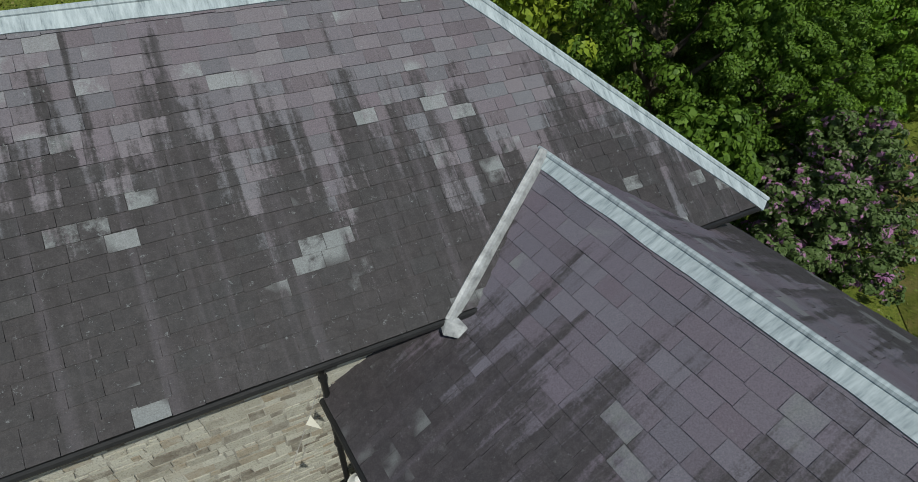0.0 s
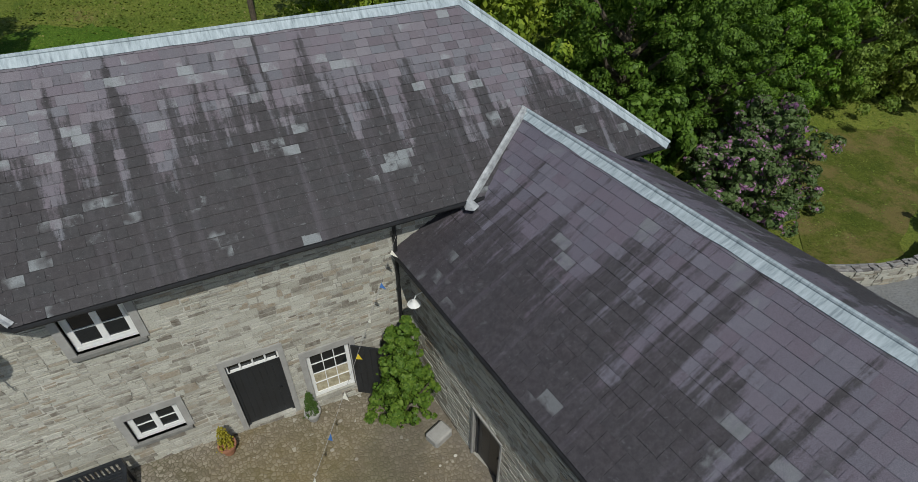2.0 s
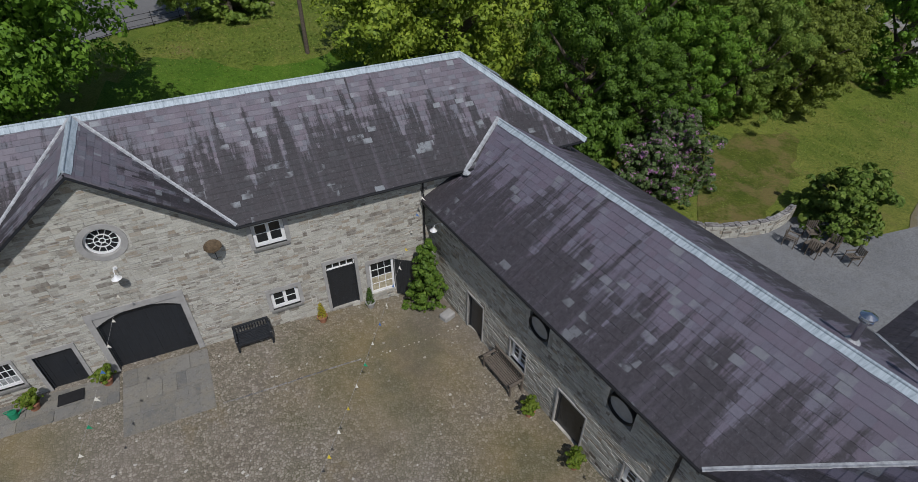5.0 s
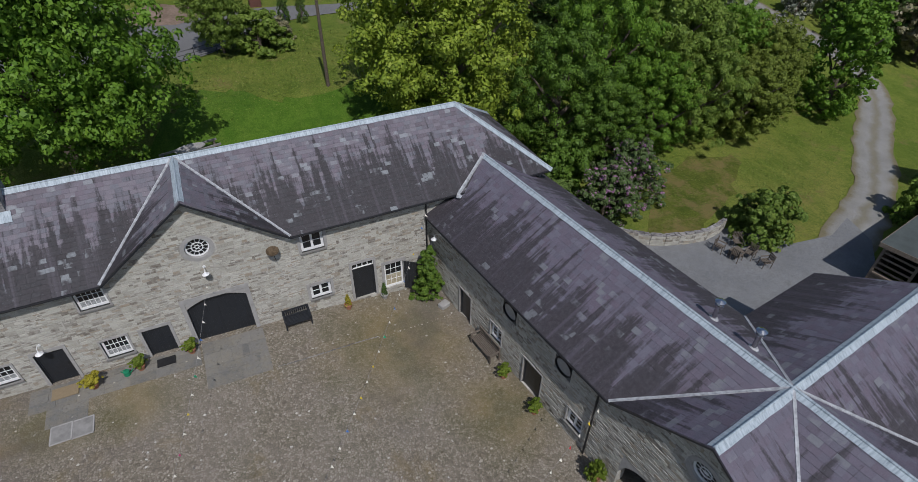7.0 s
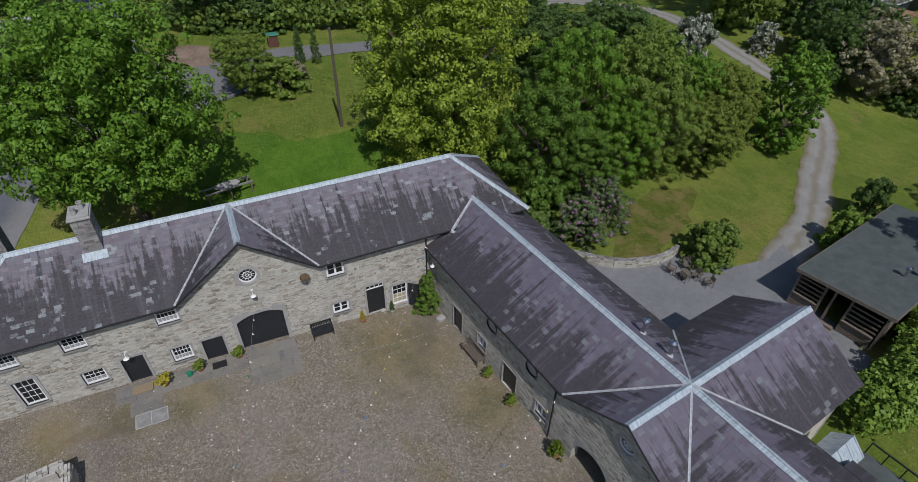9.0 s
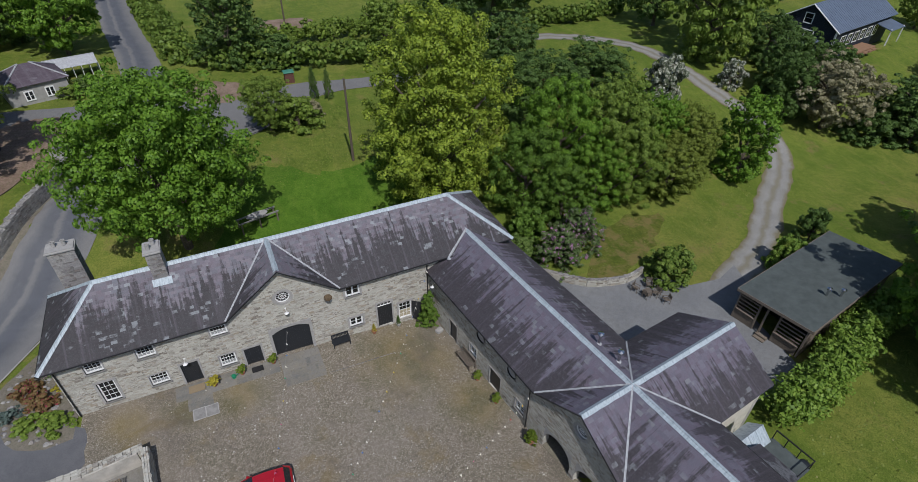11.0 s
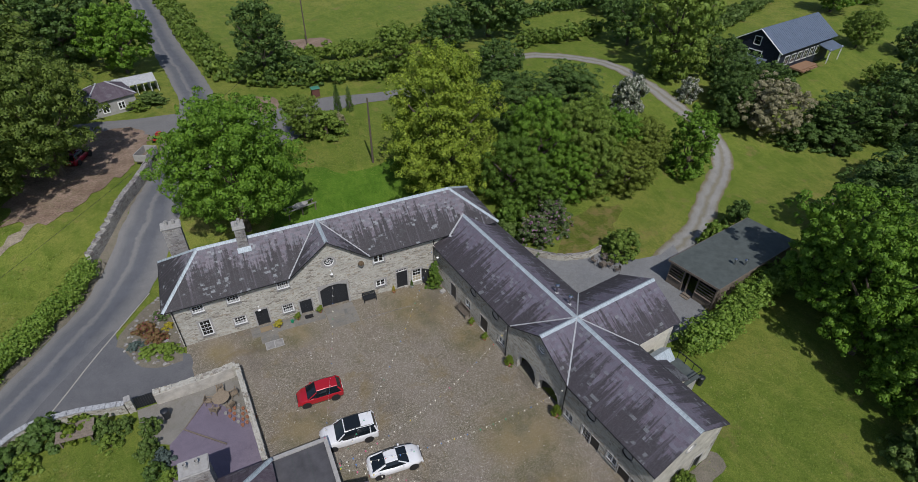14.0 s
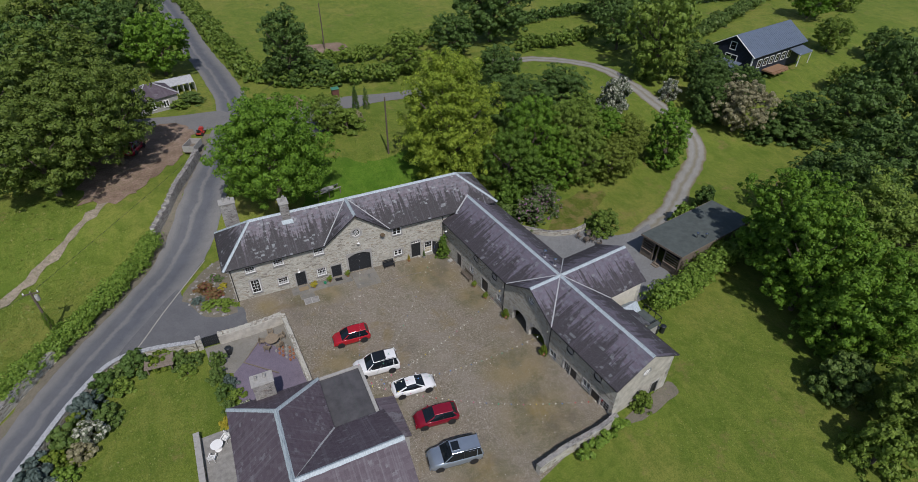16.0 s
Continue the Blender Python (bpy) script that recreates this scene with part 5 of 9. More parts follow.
stone_wall(wing, "wall", SEND, [(0.0, -1.2), (WX, -1.2), (WX, WE - 0.1), (WRX, WR - 0.1), (0.0, WE - 0.1)], [(3.1, 4.1, 3.9, 4.7, 1), (5.0, 5.9, -0.4, 1.7)], 53, (M_STONE, M_STONES), label="pale limewashed gable end", stones=False).data.materials[0] = M_OLDLIME
oval_window(wing, SEND, 3.6, 4.3, 0.46, 0.4, "oval window in the gable end", 0.14)
plank_door(wing, SEND, 5.0, 5.9, -0.4, 1.7, "black boarded door in the gable end")
stone_wall(wing, "wall", (V((WX, 0, 0)), V((0, 1, 0)), V((0, 0, 1)), V((1, 0, 0))), [(-29.7, -1.2), (0, -1.2), (0, WE - 0.1), (-29.7, WE - 0.1)], [], 54, (M_STONE, M_STONES), label="rubble stone rear wall")
stone_wall(wing, "wall", (V((0, -(CU + CH - 0.3), 0)), V((1, 0, 0)), V((0, 0, 1)), V((0, -1, 0))), [(WX, -1.2), (CE - 0.3, -1.2), (CE - 0.3, WE - 0.1), (WX, WE - 0.1)], [], 55, (M_STONE, M_STONES), label="cream limewashed wall", stones=False).data.materials[0] = M_RENDER
stone_wall(wing, "wall", (V((0, -(CU - CH + 0.3), 0)), V((-1, 0, 0)), V((0, 0, 1)), V((0, 1, 0))), [(-CE + 0.3, -1.2), (-WX, -1.2), (-WX, WE - 0.1), (-CE + 0.3, WE - 0.1)], [], 56, (M_STONE, M_STONES), label="rubble stone wall")
stone_wall(wing, "wall", (V((CE - 0.3, 0, 0)), V((0, 1, 0)), V((0, 0, 1)), V((1, 0, 0))), [(-(CU + CH - 0.3), -1.2), (-(CU - CH + 0.3), -1.2), (-(CU - CH + 0.3), WE - 0.1), (-CU, WR - 0.1), (-(CU + CH - 0.3), WE - 0.1)], [], 57, (M_STONE, M_STONES), label="rubble stone gable end")


# ---- trees, hedges and shrubs ----
def leaf_mesh(name, lobes, count, size, seed, mat, core=0.56, asp=1.75, tight=0.066, per=62):
    """A crown of many single leaves in domed sprays set over rough lobes, with inner leaves to close the gaps. lobes: rows of x, y, z, rx, ry, rz."""
    r = np.random.RandomState(seed)
    lobes = np.array(lobes, float)
    area_w = (lobes[:, 3] * lobes[:, 5]) ** 0.9
    flatten = np.array([1, 1, 1 / asp])
    knots = max(8, count // per)
    kp = r.choice(len(lobes), knots, p=area_w / area_w.sum())
    kd = r.normal(size=(knots, 3))
    kd[:, 2] += 0.35
    kd /= np.linalg.norm(kd, axis=1, keepdims=True)
    depth = 0.97 - np.abs(r.normal(size=(knots, 1))) * 0.15 + (r.rand(knots, 1) < 0.18) * r.rand(knots, 1) * 0.32
    knot = lobes[kp, :3] + kd * lobes[kp, 3:6] * depth
    wide = tight * r.uniform(0.75, 1.75, knots)
    own = r.choice(knots, count, p=wide ** 2 / (wide ** 2).sum())
    u = r.normal(size=(count, 3)) + kd[own] * 0.8 + np.array([0, 0, 0.55])
    u /= np.linalg.norm(u, axis=1, keepdims=True)
    reach = (wide[own] * (1.0 - np.abs(r.normal(size=count)) * 0.2))[:, None]
    pos = knot[own] + u * reach * np.array([1, 1, 0.72 / asp])
    nrm = u * 0.8 + r.normal(size=(count, 3)) * 0.36 + np.array([0, 0, 0.22])
    nrm /= np.linalg.norm(nrm, axis=1, keepdims=True)
    t = np.cross(nrm, r.normal(size=(count, 3)))
    t /= np.linalg.norm(t, axis=1, keepdims=True) + 1e-9
    b = np.cross(nrm, t)
    nrm, t, b = nrm * flatten, t * flatten, b * flatten
    s = size * r.uniform(0.6, 1.35, (count, 1))
    quads = np.stack([pos - t * s, pos - b * s * 0.62 + nrm * s * 0.25, pos + t * s, pos + b * s * 0.62 + nrm * s * 0.25], 1).reshape(-1, 3)
    # larger inner leaves close the heart of the crown
    inner = int(count * 0.2) + 40
    ip = r.choice(len(lobes), inner, p=area_w / area_w.sum())
    di = r.normal(size=(inner, 3))
    di /= np.linalg.norm(di, axis=1, keepdims=True)
    ci = lobes[ip, :3] + di * lobes[ip, 3:6] * r.uniform(0.25, core - 0.04, (inner, 1))
    ti = np.cross(di, r.normal(size=(inner, 3)))
    ti /= np.linalg.norm(ti, axis=1, keepdims=True) + 1e-9
    bi = np.cross(di, ti)
    si = size * r.uniform(1.0, 1.5, (inner, 1))
    ti, bi, di = ti * flatten, bi * flatten, di * flatten
    more = np.stack([ci - ti * si, ci - bi * si * 0.8 + di * si * 0.2, ci + ti * si, ci + bi * si * 0.8 + di * si * 0.2], 1).reshape(-1, 3)
    allv = np.concatenate([quads, more])
    n = count + inner
    me = bpy.data.meshes.new(name)
    me.vertices.add(len(allv))
    me.vertices.foreach_set("co", allv.ravel())
    me.loops.add(n * 4)
    me.loops.foreach_set("vertex_index", np.arange(n * 4, dtype=np.int32))
    me.polygons.add(n)
    me.polygons.foreach_set("loop_start", np.arange(0, n * 4, 4, dtype=np.int32))
    me.update(calc_edges=True)
    me.materials.append(mat)
    return me


def crown_lobes(seed, n, spread=1.0, low=0.25, shape="round"):
    """Lobes of a crown one metre in radius and one in height."""
    r = random.Random(seed)
    out = []
    for i in range(n):
        f = (i + 0.5) / n
        g = i * 2.39996 + r.uniform(-0.4, 0.4)
        z = low + (0.96 - low) * f
        if shape == "round":
            w = math.sin(math.pi * min(0.97, max(0.05, (z - low * 0.6) / (1.06 - low * 0.6)))) ** 0.6
        elif shape == "dome":
            f = (z - low) / (1.02 - low)
            w = 0.98 * (1 - f ** 2.4) ** 0.55 * (0.55 + 0.45 * min(1.0, f / 0.3))
        elif shape == "cone":
            w = 1.05 * (1 - (z - low) / (1.02 - low)) ** 0.8
        else:
            w = math.sqrt(max(0.05, 1 - (z / 1.02) ** 2))
        q = r.uniform(0.42, 0.80) * w * spread
        s = r.uniform(0.19, 0.38) * (0.55 + 0.45 * w)
        out.append((q * math.cos(g), q * math.sin(g), z - 0.06, s, s, s * r.uniform(0.30, 0.42)))
    out.append((0, 0, 0.58, 0.5, 0.5, 0.30))
    return out


def trunk_mesh(name, seed, limbs, low, thick=0.05):
    r = random.Random(seed)
    bm = bmesh.new()
    last, z, w = V((0, 0, -0.04)), 0.0, thick
    for i in range(4):
        nxt = V((r.uniform(-0.03, 0.03), r.uniform(-0.03, 0.03), 0.16 * (i + 1)))
        tube(bm, last, nxt, w, w * 0.82, 8)
        last, w = nxt, w * 0.82
    for i in range(limbs):
        g = i * 2.4 + r.uniform(-0.3, 0.3)
        a = V((0, 0, r.uniform(low, 0.5)))
        mid = a + V((0.28 * math.cos(g), 0.28 * math.sin(g), 0.1))
        end = mid + V((0.3 * math.cos(g + 0.3), 0.3 * math.sin(g + 0.3), 0.16))
        tube(bm, a, mid, thick * 0.45, thick * 0.32, 6)
        tube(bm, mid, end, thick * 0.32, thick * 0.12, 6)
    bmesh.ops.recalc_face_normals(bm, faces=bm.faces)
    me = bpy.data.meshes.new(name)
    bm.to_mesh(me)
    bm.free()
    me.materials.append(M_BARK)
    return me


# forms: crown mesh and trunk mesh; leaf size is for a crown of unit radius
FORMS = {
    "broad": (leaf_mesh("crown", crown_lobes(1, 44), 34000, 0.0178, 1, F_SYC, tight=0.058), trunk_mesh("trunk", 1, 8, 0.25)),
    "broad2": (leaf_mesh("crown", crown_lobes(5, 50), 34000, 0.0178, 5, F_SYC, tight=0.058), trunk_mesh("trunk", 5, 8, 0.25)),
    "full": (leaf_mesh("crown", crown_lobes(12, 58, 1.0, 0.06), 36000, 0.018, 12, F_SYC, tight=0.056), trunk_mesh("trunk", 12, 8, 0.2)),
    "dome": (leaf_mesh("crown", crown_lobes(51, 84, 1.08, 0.30, "dome"), 60000, 0.0142, 51, F_SYC, tight=0.052), trunk_mesh("trunk", 1, 8, 0.25)),
    "dome2": (leaf_mesh("crown", crown_lobes(57, 92, 1.08, 0.14, "dome"), 60000, 0.0152, 57, F_SYC, asp=2.4, tight=0.062), trunk_mesh("trunk", 12, 8, 0.2)),
    "spire": (leaf_mesh("crown", crown_lobes(61, 64, 1.05, 0.04, "dome"), 20000, 0.026, 61, F_SYC, 0.7, asp=2.4, tight=0.055), trunk_mesh("trunk", 4, 5, 0.15, 0.06)),
    "near": (leaf_mesh("crown", crown_lobes(41, 70, 0.97, 0.08), 44000, 0.0138, 41, F_SYC, 0.5, tight=0.064, per=190), trunk_mesh("trunk", 3, 6, 0.15)),
    "rhodo": (leaf_mesh("crown", crown_lobes(43, 44, 1.0, 0.02, "bush"), 20000, 0.025, 43, F_MID, 0.6, asp=1.5, tight=0.06), trunk_mesh("trunk", 6, 5, 0.1, 0.06)),
    "tall": (leaf_mesh("crown", crown_lobes(2, 44, 0.9, 0.18), 30000, 0.0195, 2, F_SYC, asp=2.0, tight=0.052), trunk_mesh("trunk", 2, 8, 0.22)),
    "dense": (leaf_mesh("crown", crown_lobes(3, 50, 0.95, 0.10), 28000, 0.021, 3, F_SYC, tight=0.058), trunk_mesh("trunk", 3, 6, 0.15)),
    "cone": (leaf_mesh("crown", crown_lobes(4, 40, 0.9, 0.06, "cone"), 12000, 0.032, 4, F_DARK, 0.66, asp=2.3, tight=0.05), trunk_mesh("trunk", 4, 5, 0.15, 0.06)),
    "bush": (leaf_mesh("crown", crown_lobes(6, 30, 1.0, 0.02, "bush"), 8000, 0.042, 6, F_MID, 0.66, asp=1.35, tight=0.09), trunk_mesh("trunk", 6, 5, 0.1, 0.06)),
    "bush2": (leaf_mesh("crown", crown_lobes(8, 34, 1.0, 0.02, "bush"), 8000, 0.042, 8, F_MID, 0.66, asp=1.35, tight=0.09), trunk_mesh("trunk", 8, 5, 0.1, 0.06)),
    "tuft": (leaf_mesh("crown", crown_lobes(31, 20, 1.0, 0.02, "bush"), 2600, 0.07, 31, F_MID, 0.7, asp=1.1, tight=0.12), trunk_mesh("trunk", 6, 3, 0.1, 0.06)),
    "tuft2": (leaf_mesh("crown", crown_lobes(33, 22, 1.0, 0.02, "bush"), 2600, 0.07, 33, F_MID, 0.7, asp=1.1, tight=0.12), trunk_mesh("trunk", 8, 3, 0.1, 0.06)),
    "laurel": (leaf_mesh("crown", crown_lobes(21, 36, 1.0, 0.03, "cone") + [(0.35, -0.1, 0.22, 0.62, 0.6, 0.17), (0.55, -0.25, 0.26, 0.42, 0.42, 0.12), (0.0, 0.0, 0.8, 0.3, 0.3, 0.16)], 9500, 0.050, 21, F_BRIGHT, 0.7, asp=3.2, tight=0.10), trunk_mesh("trunk", 21, 4, 0.1, 0.05)),
    "ball": (leaf_mesh("crown", [(0, 0, 0.5, 0.9, 0.9, 0.47), (0.2, 0.1, 0.55, 0.75, 0.75, 0.44), (-0.2, -0.15, 0.5, 0.76, 0.74, 0.46)], 2600, 0.085, 9, F_BRIGHT, 0.88, tight=0.15), trunk_mesh("trunk", 9, 3, 0.1, 0.08)),
    "far": (leaf_mesh("crown", crown_lobes(15, 42), 17000, 0.025, 15, F_DARK, 0.64, asp=1.6, tight=0.054), trunk_mesh("trunk", 15, 6, 0.25)),
    "far2": (leaf_mesh("crown", crown_lobes(16, 48, 1.0, 0.1), 17000, 0.025, 16, F_DARK, 0.64, asp=1.6, tight=0.054), trunk_mesh("trunk", 16, 6, 0.2)),
}


def plant(name, x, y, h, r, form, mat, label, category="tree", turn=0.0, group="", sink=0.1):
    """A tree or shrub at a place of the plan, h high and r in radius."""
    ob = empty(name, pose(x, y, land(x, y) - sink, 0, 0, turn), label, category, group)
    crown, trunk = FORMS[form]
    for nm, me in (("trunk", trunk), ("crown", crown)):
        o = obj(nm, me, ob, Matrix.Diagonal((r, r, h, 1)))
        if nm == "crown":
            o.material_slots[0].link = "OBJECT"
            o.material_slots[0].material = mat
    return ob


plant("sycamore", -17.2, 14.6, 16.6, 8.2, "dome", F_SYC, "large sycamore in full green leaf behind the stables")
plant("maple", 7.1, 14.2, 20.0, 8.0, "dome2", F_MAPLE, "large yellow-green maple behind the stables", turn=40)
plant("tree", -7.6, 54.6, 14.6, 6.3, "spire", F_DARK, "dark dense tree beside the lane")
plant("tree", 38.0, 60.0, 14.0, 10.0, "far", F_DARK, "broad dark-green tree at the field edge", turn=120)
plant("tree", 20.0, 12.0, 12.6, 5.2, "near", F_SYC, "mid-green tree on the bank", turn=20)
plant("tree", 14.5, 9.5, 10.4, 4.8, "near", F_NEAR, "leafy tree overhanging the stable roof", turn=200)
plant("tree", 26.6, 11.6, 11.2, 5.6, "full", F_MID, "mid-green spreading tree on the bank", turn=75)
plant("tree", 35.4, 8.8, 7.8, 3.9, "full", F_MIDWARM, "olive-green rounded tree at the edge of the bank", turn=115)
plant("tree", 31.6, 11.0, 8.8, 4.4, "full", F_SYC, "tall rounded tree at the edge of the bank", turn=160)
plant("tree", 21.6, 7.0, 8.0, 4.0, "near", F_SYC, "leafy tree at the edge of the lawn", turn=250)
plant("tree", 33.0, 24.0, 8.0, 6.0, "dense", F_DARK, "dark-green tree in the thicket", turn=300)
plant("tree", 22.0, 22.0, 9.0, 6.0, "broad2", F_DARK, "dark-green tree in the thicket", turn=10)
plant("rhododendron", 13.3, 1.4, 4.0, 2.7, "rhodo", F_RHODO, "rhododendron with purple blooms by the rear wall", "shrub", 30)
plant("rhododendron", 16.6, 2.9, 4.4, 2.8, "rhodo", F_RHODO, "rhododendron with purple blooms on the bank", "shrub", 130)
plant("shrub", 12.2, 5.0, 4.6, 2.6, "bush", F_NEAR, "tall leafy shrub by the rear wall", "shrub", 60)
plant("shrub", 10.4, 3.4, 2.6, 2.3, "bush2", F_HEDGE, "green shrub by the rear wall", "shrub", 10)
plant("tree", 40.9, 5.6, 10.8, 4.4, "spire", F_SYC, "rounded green tree beside the drive", turn=50)
plant("tree", 25.6, 6.6, 8.8, 4.2, "near", F_MID, "leafy tree at the edge of the lawn", turn=15)
plant("tree", 30.2, 5.8, 7.0, 4.0, "full", F_MIDWARM, "rounded leafy tree at the edge of the lawn", turn=100)
plant("tree", 17.2, 6.6, 6.8, 3.8, "near", F_NEAR, "leafy tree behind the rhododendron", turn=310)
plant("tree", 27.0, 36.0, 8.0, 5.0, "far", F_DARK, "dark-green tree behind the thicket", turn=40)
plant("tree", 15.0, 52.0, 8.4, 5.2, "far2", F_MID, "green tree along the field hedge", turn=340)
plant("tree", 26.0, 54.0, 9.0, 6.0, "far", F_DARK, "dark-green tree along the field hedge", turn=200)
plant("tree", 29.4, -32.2, 8.6, 4.4, "dense", F_SYC, "leafy tree at the edge of the lawn", turn=140)
plant("shrub", 25.6, -36.4, 5.4, 3.2, "bush", F_HEDGE, "tall green shrub at the edge of the lawn", "shrub", 15)
plant("shrub", 21.6, -42.6, 5.6, 3.0, "bush2", F_MID, "tall green shrub at the edge of the lawn", "shrub", 215)
plant("tree", 33.2, 6.4, 6.6, 2.9, "full", F_MIDWARM, "rounded leafy tree at the edge of the lawn", turn=190)
plant("hawthorn", 42.8, 21.2, 6.4, 3.5, "bush", F_BLOSSOM, "hawthorn white with blossom", turn=80)
plant("tree", 58.2, 29.0, 17.0, 8.6, "far2", F_MID, "broad green tree beyond the drive", turn=140)
# two dark shrubs added in place of the shadow band below the tan tree
plant("shrub", 63.6, 5.2, 4.2, 3.8, "bush", F_DARK, "dark shrub added as shadow below the willow-like tree", "shrub", 25)
plant("shrub", 68.4, 2.2, 4.0, 3.8, "bush2", F_DARK, "dark shrub added as shadow at the lawn's edge", "shrub", 95)
plant("tree", 56.6, 12.6, 8.6, 3.8, "dense", F_DARK, "dark-green tree across the drive", turn=75)
plant("tree", 60.6, 17.2, 9.4, 4.6, "dense", F_DARK, "dark-green tree across the drive", turn=175)
plant("tree", 122.0, 44.0, 9.0, 6.5, "far", F_SYC, "bright green tree behind the timber house", turn=35)
plant("tree", 138.0, 47.0, 11.0, 7.5, "far2", F_MID, "green tree behind the timber house", turn=85)
plant("tree", 66.6, 25.0, 8.0, 4.8, "far2", F_DARK, "dark-green tree beyond the drive", turn=15)
plant("tree", 72.0, 62.0, 8.5, 6.5, "far2", F_DARK, "dark-green tree at the field edge", turn=220)
plant("tree", 61.0, 44.0, 10.0, 6.5, "far", F_DARK, "dark-green tree beyond the drive", turn=260)
plant("tree", 59.8, 9.0, 9.4, 6.0, "far", F_PINK, "tan willow-like tree fading from blossom", turn=95)
plant("shrub", 27.8, 25.6, 4.2, 1.8, "bush", F_COPPER, "copper-leaved shrub in the thicket", "shrub", 20)
plant("hawthorn", 55.4, 21.2, 4.2, 2.2, "bush2", F_BLOSSOM, "small hawthorn in white blossom beyond the drive", "shrub", 140)
plant("tree", 72.0, 4.5, 7.6, 6.4, "far2", F_DARK, "dark-green tree at the lawn's edge", turn=33)
plant("tree", 79.0, 0.0, 11.4, 7.4, "far2", F_DARK, "dark-green tree at the lawn's edge", turn=190)
plant("tree", 68.0, 16.0, 7.4, 4.6, "far", F_DARK, "dark-green tree below the house", turn=280)
plant("tree", 92.0, 3.0, 16.0, 7.0, "far", F_DARK, "tall dark-green tree at the lawn's edge", turn=66)
plant("tree", 88.0, -9.0, 14.0, 8.0, "far", F_DARK, "dark-green tree at the lawn's edge", turn=145)
plant("tree", 34.6, -20.4, 14.6, 6.8, "tall", F_SYC, "large leafy tree shading the lawn", turn=12)
plant("tree", 31.6, -26.4, 15.4, 6.2, "tall", F_SYC, "large leafy tree shading the lawn", turn=150)
plant("tree", 41.0, -27.0, 14.6, 8.4, "broad", F_MID, "large leafy tree shading the lawn", turn=77)
plant("tree", 49.0, -17.5, 13.0, 8.2, "dense", F_DARK, "large dark-green tree beyond the lawn", turn=110)
plant("tree", 33.0, -34.0, 12.5, 6.6, "broad2", F_SYC, "large leafy tree shading the lawn", turn=205)
plant("tree", 27.0, -43.0, 10.5, 5.6, "dense", F_MID, "leafy tree at the edge of the lawn", turn=300)
plant("tree", 58.0, -30.0, 15.0, 9.0, "far2", F_DARK, "large dark-green tree beyond the lawn", turn=340)
plant("tree", 65.0, -14.0, 12.5, 8.0, "far", F_DARK, "dark-green tree beyond the lawn", turn=18)
plant("tree", 31.5, -48.5, 13.0, 6.6, "dense", F_DARK, "dark-green tree at the edge of the lawn", turn=85)
plant("tree", 45.0, -41.0, 13.0, 8.0, "far", F_DARK, "dark-green tree beyond the lawn", turn=222)
plant("oak", -43.2, 25.0, 13.4, 8.2, "broad", F_OAK, "spreading oak at the field's edge", turn=211)
plant("oak", -35.8, 31.0, 14.8, 7.4, "broad2", F_OAK, "spreading oak over the bare earth", turn=130)
plant("oak", -41.0, 41.0, 17.4, 9.4, "tall", F_OAK, "tall oak by the cottage", turn=60)
plant("oak", -50.0, 33.0, 15.0, 9.0, "far", F_OAK, "spreading oak at the field's edge", turn=10)
plant("tree", -29.0, 66.0, 12.0, 7.0, "far", F_SYC, "green tree behind the cottage", turn=80)
plant("tree", -38.0, 74.0, 13.0, 9.0, "far2", F_DARK, "green tree behind the cottage", turn=20)
plant("tree", -48.0, 60.0, 14.0, 9.0, "far2", F_DARK, "dark-green tree behind the cottage", turn=170)
plant("oak", -58.0, 72.0, 15.0, 10.0, "far", F_OAK, "spreading oak far behind the cottage", turn=140)
plant("tree", -33.0, 92.0, 12.0, 7.0, "far2", F_DARK, "dark-green tree beside the far lane", turn=110)
plant("tree", -46.0, 88.0, 15.0, 9.5, "far2", F_OAK, "broad green tree far behind the cottage", turn=210)
plant("tree", -60.0, 46.0, 14.0, 9.0, "far2", F_DARK, "dark-green tree at the field's edge", turn=250)
plant("apple_tree", -3.4, 31.2, 3.8, 3.2, "bush2", F_MID, "old apple tree on the lawn", turn=35)
plant("shrub", -1.6, 33.6, 2.2, 2.0, "bush", F_PINK, "pink-flowering shrub behind the apple tree", "shrub", 65)
plant("apple_tree", -6.6, 31.2, 6.4, 3.2, "broad2", F_MID, "thin old apple tree on the lawn", turn=135)
plant("cypress", 0.2, 38.6, 4.6, 0.9, "cone", F_DARK, "narrow dark cypress on the lawn")
plant("cypress", 1.9, 38.0, 4.4, 0.9, "cone", F_HEDGE, "narrow light-green cypress on the lawn", turn=50)
plant("shrub", -1.6, 52.5, 4.6, 4.2, "bush", F_DARK, "dark-green shrub by the lane", "shrub", 25)
plant("shrub", 32.3, -8.2, 3.6, 2.1, "bush", F_IVY, "rounded green shrub by the shed", "shrub", 200)
plant("shrub", 38.0, -6.4, 4.2, 1.9, "bush2", F_DARK, "loose dark shrub by the shed", "shrub", 90)
plant("laurel", 21.4, -4.8, 3.6, 2.6, "bush", F_VERGE, "dense green laurel beside the gravel yard", "shrub", 70)
plant("tree", 106.0, 26.0, 8.0, 4.4, "far", F_MID, "small tree on the house lawn", turn=60)
plant("tree", 113.0, 19.0, 8.0, 4.4, "far2", F_DARK, "small tree on the house lawn", turn=160)
plant("tree", 92.0, 12.0, 6.0, 3.6, "far2", F_MID, "small tree on the house lawn", turn=260)
